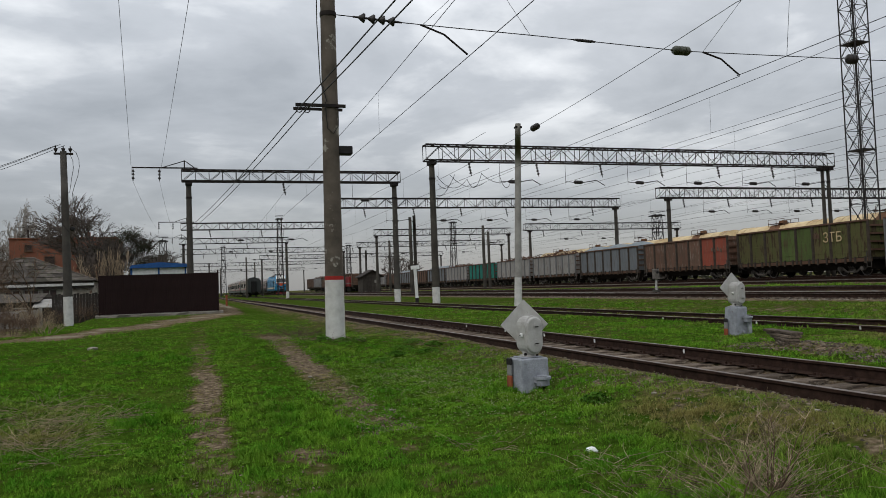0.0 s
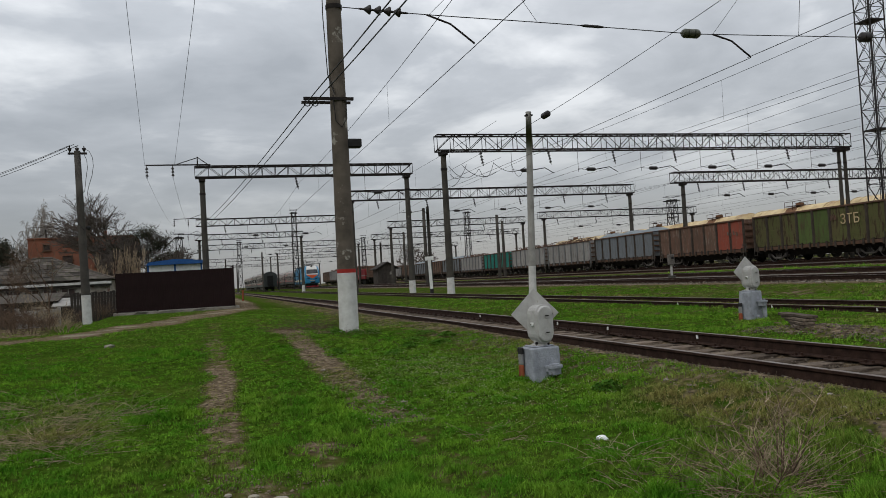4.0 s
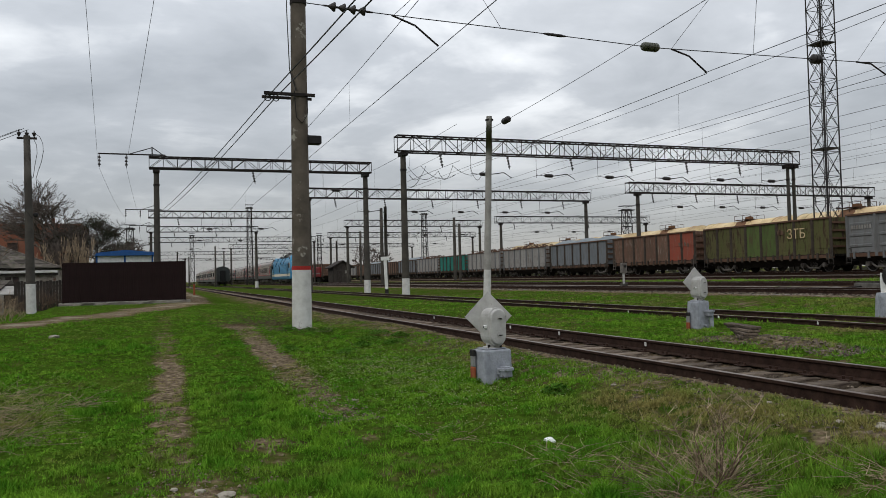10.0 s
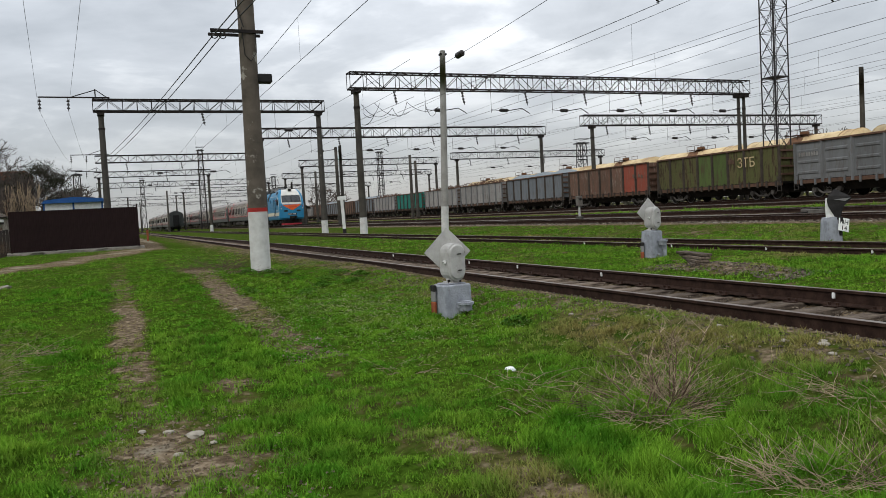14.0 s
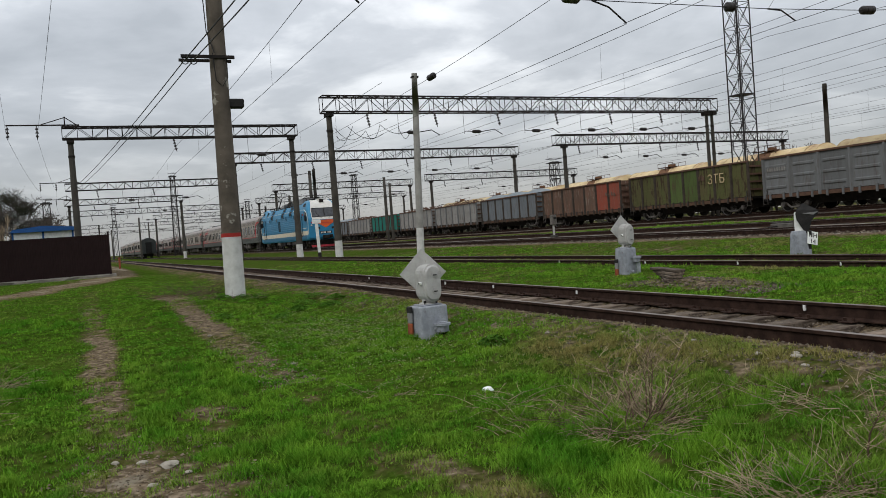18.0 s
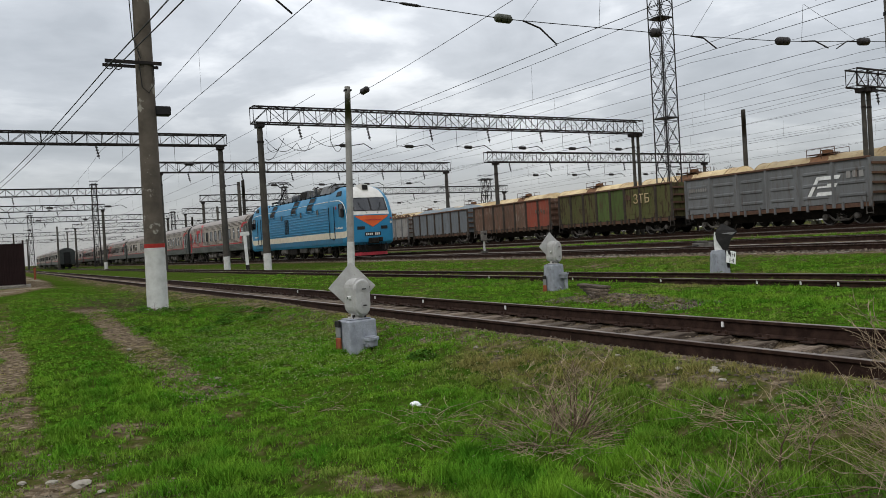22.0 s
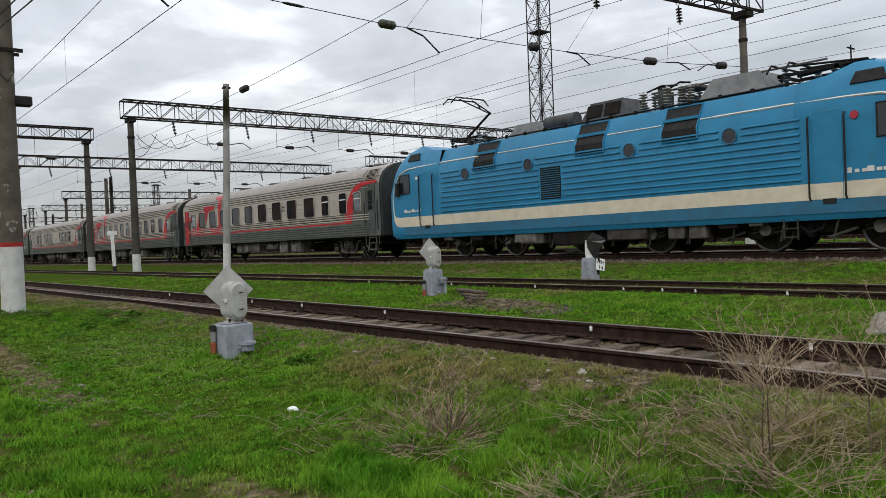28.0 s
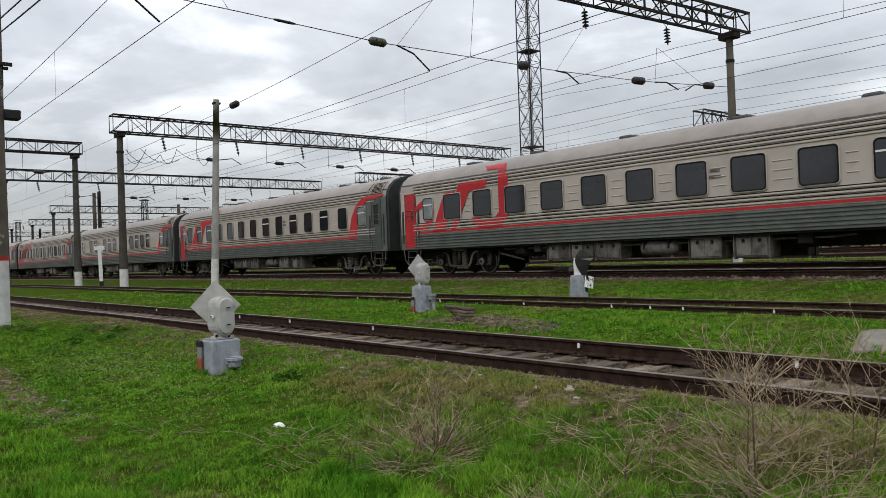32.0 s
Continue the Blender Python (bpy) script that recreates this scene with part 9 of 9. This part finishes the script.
for j in range(6):
    a, b = j / 6, (j + 1) / 6 + 0.02
    n = 11 - j
    for k in range(n):
        c = []
        for u, v, up in ((k / n, a, 0.05), ((k + 1) / n, a, 0.05), ((k + 1) / n, b, 0.015), (k / n, b, 0.015)):
            v = min(v, 1.0)
            xl, xr = -0.4 + (RIDGE_A + 0.4) * v, SHED_W + 0.3 + (RIDGE_B - SHED_W - 0.3) * v
            c.append((xl + (xr - xl) * u, -0.42 + (SHED_D / 2 + 0.42) * v, SHED_H + (SHED_TOP - SHED_H) * v + up + rnd.uniform(0, 0.03)))
        part("roof_sheet", Mesh().prism(c, (0, 0.006, -0.014)), "roof_sheet", roof)
part("ridge_cap", Mesh().tube((RIDGE_A - 0.1, SHED_D / 2, SHED_TOP + 0.04), (RIDGE_B + 0.1, SHED_D / 2, SHED_TOP + 0.04), 0.09, n=8).tube((-0.4, -0.4, SHED_H + 0.05), (RIDGE_A, SHED_D / 2, SHED_TOP + 0.05), 0.06, n=6).tube((SHED_W + 0.3, -0.4, SHED_H + 0.05), (RIDGE_B, SHED_D / 2, SHED_TOP + 0.05), 0.06, n=6), "roof_sheet", roof)
part("cornice", Mesh().box(-0.3, -0.34, SHED_H - 0.3, SHED_W + 0.1, -0.02, SHED_H - 0.12, 0.02), "whitewash", shed, "pale painted cornice board")
part("eave_beam", Mesh().box(-0.3, -0.26, SHED_H - 0.44, SHED_W + 0.1, -0.02, SHED_H - 0.3), "dark_board", shed)
for k in range(7):
    x = 0.25 + 1.12 * k
    w = part("window", Mesh().box(x, -0.05, 1.05, x + 0.86, -0.02, 1.92), "glass_dull", shed)
    part("window_frame", Mesh().line([(x, -0.06, 1.05), (x + 0.86, -0.06, 1.05), (x + 0.86, -0.06, 1.92), (x, -0.06, 1.92), (x, -0.06, 1.05)], 0.05, 4).box(x + 0.4, -0.09, 1.05, x + 0.46, -0.05, 1.92), "plaster", w)
    part("sill", Mesh().box(x - 0.08, -0.16, 0.93, x + 0.94, -0.02, 1.02), "concrete_pale", w)
for k in range(9):
    x = 8.1 + 0.215 * k
    part("wall_board", Mesh().box(x, -0.06, 0.2, x + 0.19, -0.02, 1.94 - 0.03 * (k % 3), 0.004), "whitewash_old", shed)
house(-18.0, 51, 0.2, 9.2, 4, 1.25, "hut_board", "low lean-to with sagging dark roof", ((8.0, 0.3, 0.9, 0.6), (6.4, 0.3, 0.9, 0.6)), "gable", "slate", -3, 0.5)
coop = thing("lean_to_shed", pose(-8.75, 49.6, 0.2), "small dark lean-to with a pale sheet roof", "shed")
part("wall", Mesh().box(0.05, 0.2, -0.3, 1.4, 1.7, 0.86), "dark_board", coop)
part("roof_sheet", Mesh().prism([(-0.05, 0.0, 0.9), (1.5, 0.0, 0.9), (1.5, 1.6, 1.36), (-0.05, 1.6, 1.36)], (0, 0, 0.04)), "concrete_pale", coop, "pale weathered roof sheet")
part("beam", Mesh().box(-0.1, 1.6, 1.36, 1.6, 1.75, 1.5), "dark_board", coop)
yard_wall = thing("concrete_wall", pose(-9.0, 42, 0.05), "short pale concrete wall among brambles", "wall")
part("panel", Mesh().box(0.15, 0, -0.2, 1.0, 0.16, 1.0, 0.02), "concrete_pale", yard_wall)
part("panel", Mesh().box(1.02, 0.02, -0.2, 1.8, 0.18, 1.04, 0.02), "concrete_pale", yard_wall)
part("post", Mesh().box(-0.02, -0.03, -0.2, 0.13, 0.2, 1.12, 0.02), "plaster", yard_wall)
part("post", Mesh().box(1.82, -0.03, -0.2, 1.96, 0.2, 1.1, 0.02), "plaster", yard_wall)
old_fence = thing("board_fence", pose(-12.6, 42.4, 0.05), "grey leaning board fence behind brambles", "fence")
for k in range(18):
    part("board", Mesh().box(0.19 * k, 0, -0.1, 0.19 * k + 0.16, 0.025, 1.15 + 0.07 * ((k * 5) % 4), 0.004), "hut_board", old_fence)
part("rail", Mesh().box(0, 0.025, 0.8, 3.4, 0.07, 0.88), "dark_board", old_fence)
board = thing("board_fence", pose(-7.4, 47.2, 0.3), "dark boarded fence beside the sheet fence", "fence")
for k in range(16):
    part("board", Mesh().box(0.155 * k, 0, -0.1, 0.155 * k + 0.145, 0.025, 1.5 + 0.03 * ((k * 7) % 3), 0.004), "dark_board", board)
for z in (0.3, 1.2):
    part("rail", Mesh().box(0, 0.025, z, 2.48, 0.07, z + 0.08), "dark_board", board)
house(-8.2, 118, 0.6, 6.5, 5, 3.0, "brick", "distant small house with red roof", (), "gable", "w_red", 0, 1.5)
hut = thing("trackside_hut", pose(28.75, 128, 0.9), "small dark boarded hut with gabled roof among far tracks", "hut")
part("wall", Mesh().prism([(-1.55, 0, -0.2), (1.55, 0, -0.2), (1.55, 0, 2.6), (0.15, 0, 3.5), (-1.55, 0, 2.55)], (0, 4, 0)), "hut_board", hut)
for k in range(7):
    part("batten", Mesh().box(-1.5 + 0.47 * k, -0.03, 0, -1.44 + 0.47 * k, 0.0, 2.5), "dark_board", hut)
for sx, ex, ez in ((-1, -2.0, 2.42), (1, 2.1, 2.42)):
    part("roof_slope", Mesh().prism([(ex, -0.4, ez), (0.12, -0.4, 3.6), (0.12, -0.4, 3.72), (ex, -0.4, ez + 0.12)], (0, 4.8, 0)), "dark_board", hut)
part("door", Mesh().box(-0.9, -0.05, 0, -0.1, -0.03, 1.9, 0.01), "dark_board", hut, "dark plank door")
part("window", Mesh().box(0.45, -0.04, 1.5, 0.95, -0.03, 2.0), "plaster", hut, "small pale shuttered window")
rl = thing("shunting_locomotive", pose(31.1, 152, 0.95), "distant red shunting locomotive", "locomotive")
part("body", Mesh().box(-1.5, 0, 1.0, 1.5, 14, 3.0, 0.1), "shunter_red", rl)
part("cab", Mesh().box(-1.5, 9, 1.0, 1.5, 12, 3.6, 0.1), "shunter_red", rl)
part("windscreen", Mesh().box(-1.2, 8.96, 3.05, 1.2, 9.0, 3.45), "glass", rl)
part("stripe", Mesh().box(-1.52, 0, 1.6, 1.52, 14.02, 1.8), "w_pale", rl)
part("bogie", Mesh().box(-1.2, 0.8, 0, 1.2, 4.2, 1.0, 0.1), "under", rl)
part("bogie", Mesh().box(-1.2, 9, 0, 1.2, 12.6, 1.0, 0.1), "under", rl)


def bare_tree(x, y, height, label, seed, spread=0.55, mt="twig", depth=6, width=0.0, droop=0.0, fork=0.27, thin=0.02, bark="bark", stem=0.022):
    """A trunk with limbs that fork into fine twigs; the whole is scaled to its height and width."""
    rnd = random.Random(seed)
    t = thing("bare_tree", pose(x, y, ground_z(x, y) - 0.1), label, "tree")
    sticks = []

    def grow(p, d, length, rad, level):
        q = p + d * length
        mid = p.lerp(q, 0.5) + Vector((rnd.uniform(-1, 1), rnd.uniform(-1, 1), 0)) * length * 0.1
        sticks.append((p, mid, q, rad, level))
        if level:
            for k in range(3 if level < depth else 4):
                s = rnd.uniform(0.4, 1.0) if k else 1.0
                a = Vector((rnd.gauss(0, spread), rnd.gauss(0, spread), rnd.gauss(0.1 - droop * (depth - level), 0.3)))
                grow(p.lerp(q, s), (d + a).normalized(), length * rnd.uniform(0.6, 0.85), rad * 0.64, level - 1)
    grow(Vector((0, 0, 0)), Vector((0.03, 0, 1)).normalized(), height * fork, height * stem, depth)
    top = max(s[2].z for s in sticks)
    xs = sorted(s[2].x for s in sticks)
    kx = width / (xs[int(len(xs) * 0.985)] - xs[int(len(xs) * 0.015)]) if width else height / top
    sc = Vector((kx, kx, height / top))
    trunk, crown = Mesh(), Mesh()
    for p, mid, q, rad, level in sticks:
        p, mid, q = p * sc, mid * sc, q * sc
        r0, r1, r2 = max(rad, thin), max(rad * 0.85, thin), max(rad * 0.68, thin * 0.8)
        tgt, n = (trunk, 7) if level > depth - 2 else (crown, 3)
        tgt.tube(p, mid, r0, r1, n, caps=False).tube(mid, q, r1, r2, n, caps=False)
    part("trunk", trunk, bark, t, smooth=True)
    me = bpy.data.meshes.new("crown")
    me.from_pydata(crown.v, [], crown.f)
    me.materials.append(M[mt])
    part("crown", me, mt, t)
    return t


def leaves(parent, rows, mt, seed, count, size):
    """Small leaf clumps round several limbs; rows: centre, radii."""
    rnd = random.Random(seed)
    m = Mesh()
    for k in range(count):
        (cx, cy, cz), (rx, ry, rz) = rows[k % len(rows)]
        v = Vector((rnd.gauss(0, 0.5), rnd.gauss(0, 0.5), rnd.gauss(0, 0.5)))
        c = Vector((cx + rx * v.x, cy + ry * v.y, cz + rz * v.z))
        if c.z < 0.2:
            continue
        s = size * rnd.uniform(0.5, 1.4)
        d = Vector((rnd.gauss(0, 1), rnd.gauss(0, 1), rnd.gauss(0.4, 1))).normalized() * s
        e2 = d.orthogonal().normalized() * s * 0.45
        m.add([c - d, c + e2, c + d, c - e2], [(0, 1, 2, 3)])
    me = bpy.data.meshes.new("foliage")
    me.from_pydata(m.v, [], m.f)
    me.materials.append(M[mt])
    part("foliage", me, mt, parent)


bare_tree(-9.1, 76, 10.5, "bare spreading tree with dense grey twigs", 3, 0.66, width=6.8, fork=0.3, thin=0.0135, depth=7)
bare_tree(-8.0, 78, 7.6, "smaller bare tree before the brick wall", 21, 0.6, width=4.2, thin=0.013)
bare_tree(-18.8, 100, 12.9, "bare birch with pale drooping twigs", 7, 0.4, "birch", 7, 4.4, 0.12, 0.3, 0.013)
bare_tree(-20.6, 97, 8.6, "bare birch with pale drooping twigs", 8, 0.4, "birch", 6, 3.6, 0.10, 0.3, 0.012)
dense = bare_tree(-5.3, 70, 7.1, "dark dense tree with fine twigs and old leaves", 5, 0.6, "bark", 7, 7.4, thin=0.014)
leaves(dense, [((rx, ry, rz), (0.95, 0.95, 0.6)) for rx, ry, rz in ((0.3, 0, 6.1), (-0.9, 0.2, 5.5), (1.4, -0.2, 5.2), (-2.0, 0, 4.6), (0.2, 0.4, 4.6), (2.3, 0.1, 4.0), (-1.2, 0.3, 3.6), (1.2, 0, 3.6), (3.0, 0.2, 3.2))], "evergreen", 17, 19000, 0.06)
bare_tree(-6.6, 66, 5.6, "small bare tree behind the fence", 9, 0.6, width=3.6, thin=0.02)
bare_tree(-2.6, 68, 4.6, "small bare tree behind the kiosk", 19, 0.6, width=2.6, thin=0.02)
con = thing("conifer", pose(-21.6, 95, 0.4), "dark green conifer beside the brick building", "tree")
part("trunk", Mesh().tube((0, 0, -0.1), (0, 0, 6.8), 0.2, 0.05, 8), "bark", con)
leaves(con, [((0.4 * math.cos(k * 2.4), 0.4 * math.sin(k * 2.4), 1.0 + 0.55 * k), (2.6 - 0.17 * k, 2.6 - 0.17 * k, 0.9)) for k in range(12)], "evergreen", 18, 9000, 0.14)
bare_tree(48.0, 190, 9.5, "far bare tree beyond the hut", 12, 0.6, depth=5, thin=0.05)
bare_tree(53.0, 195, 9.0, "far bare tree beyond the hut", 13, 0.6, depth=5, thin=0.05)
bare_tree(52.0, 46, 5.6, "bare treetop behind the tank wagons", 14, 0.6, depth=5)
for k, (x, y, h) in enumerate(((-6.5, 62, 4.9), (-5.7, 61.5, 5.2), (-5.0, 62.5, 4.8), (-7.3, 63, 4.6))):
    bare_tree(x, y, h, "slender pale sapling behind the sheet fence", 70 + k, 0.3, "dry", 4, 1.5, fork=0.4, thin=0.012, bark="dry", stem=0.009)
bare_tree(-7.2, 40, 4.6, "spindly bare sapling above the brambles", 81, 0.55, "bramble", 5, 2.9, fork=0.26, thin=0.0065, bark="bramble", stem=0.008)
bare_tree(-8.9, 41, 3.8, "spindly bare sapling above the brambles", 82, 0.55, "bramble", 5, 2.4, fork=0.26, thin=0.0065, bark="bramble", stem=0.008)
for k, (x, y, h) in enumerate(((-4.75, 29.3, 0.7), (-5.2, 30.5, 0.9), (-5.9, 29.8, 0.9), (-6.6, 30.6, 1.0), (-5.6, 32.5, 1.1), (-6.3, 33.2, 1.2), (-7.1, 32.6, 1.2), (-7.8, 31.5, 1.1), (-6.4, 36, 1.3), (-7.4, 36.2, 1.4), (-8.4, 35.5, 1.5), (-9.2, 37.5, 1.6), (-10.6, 38.5, 1.8), (-9.9, 33.5, 1.4), (-5.75, 46.0, 1.7), (-6.6, 46.3, 1.4), (-9.6, 46.5, 2.4), (-11.6, 45.5, 2.6))):
    twig_bush("bramble_bush", x, y, 11, h, h * 1.1, "bramble" if k % 4 else "dry", "bare brown bramble thicket", 40 + k, 3, 0.0085, 4)


# ---- what moves: the train rolls in, its wheels turn ----
def motions():
    times = [2.0 * k for k in range(17)]
    for ob, off in TRAIN:
        walk(ob, [(t, pose(X_C, front_y(t) + off, Z_C)) for t in times])
    steps_t = [0.1 * k for k in range(321)]
    for ob, off in TRAIN[:4]:
        for ws in [c for c in ob.children if c.name.startswith("wheelset")]:
            y, r = ws.location.y, ws.location.z
            walk(ws, [(t, pose(0, y, r, math.degrees(SPEED * t / r) % 360.0)) for t in steps_t])


motions()
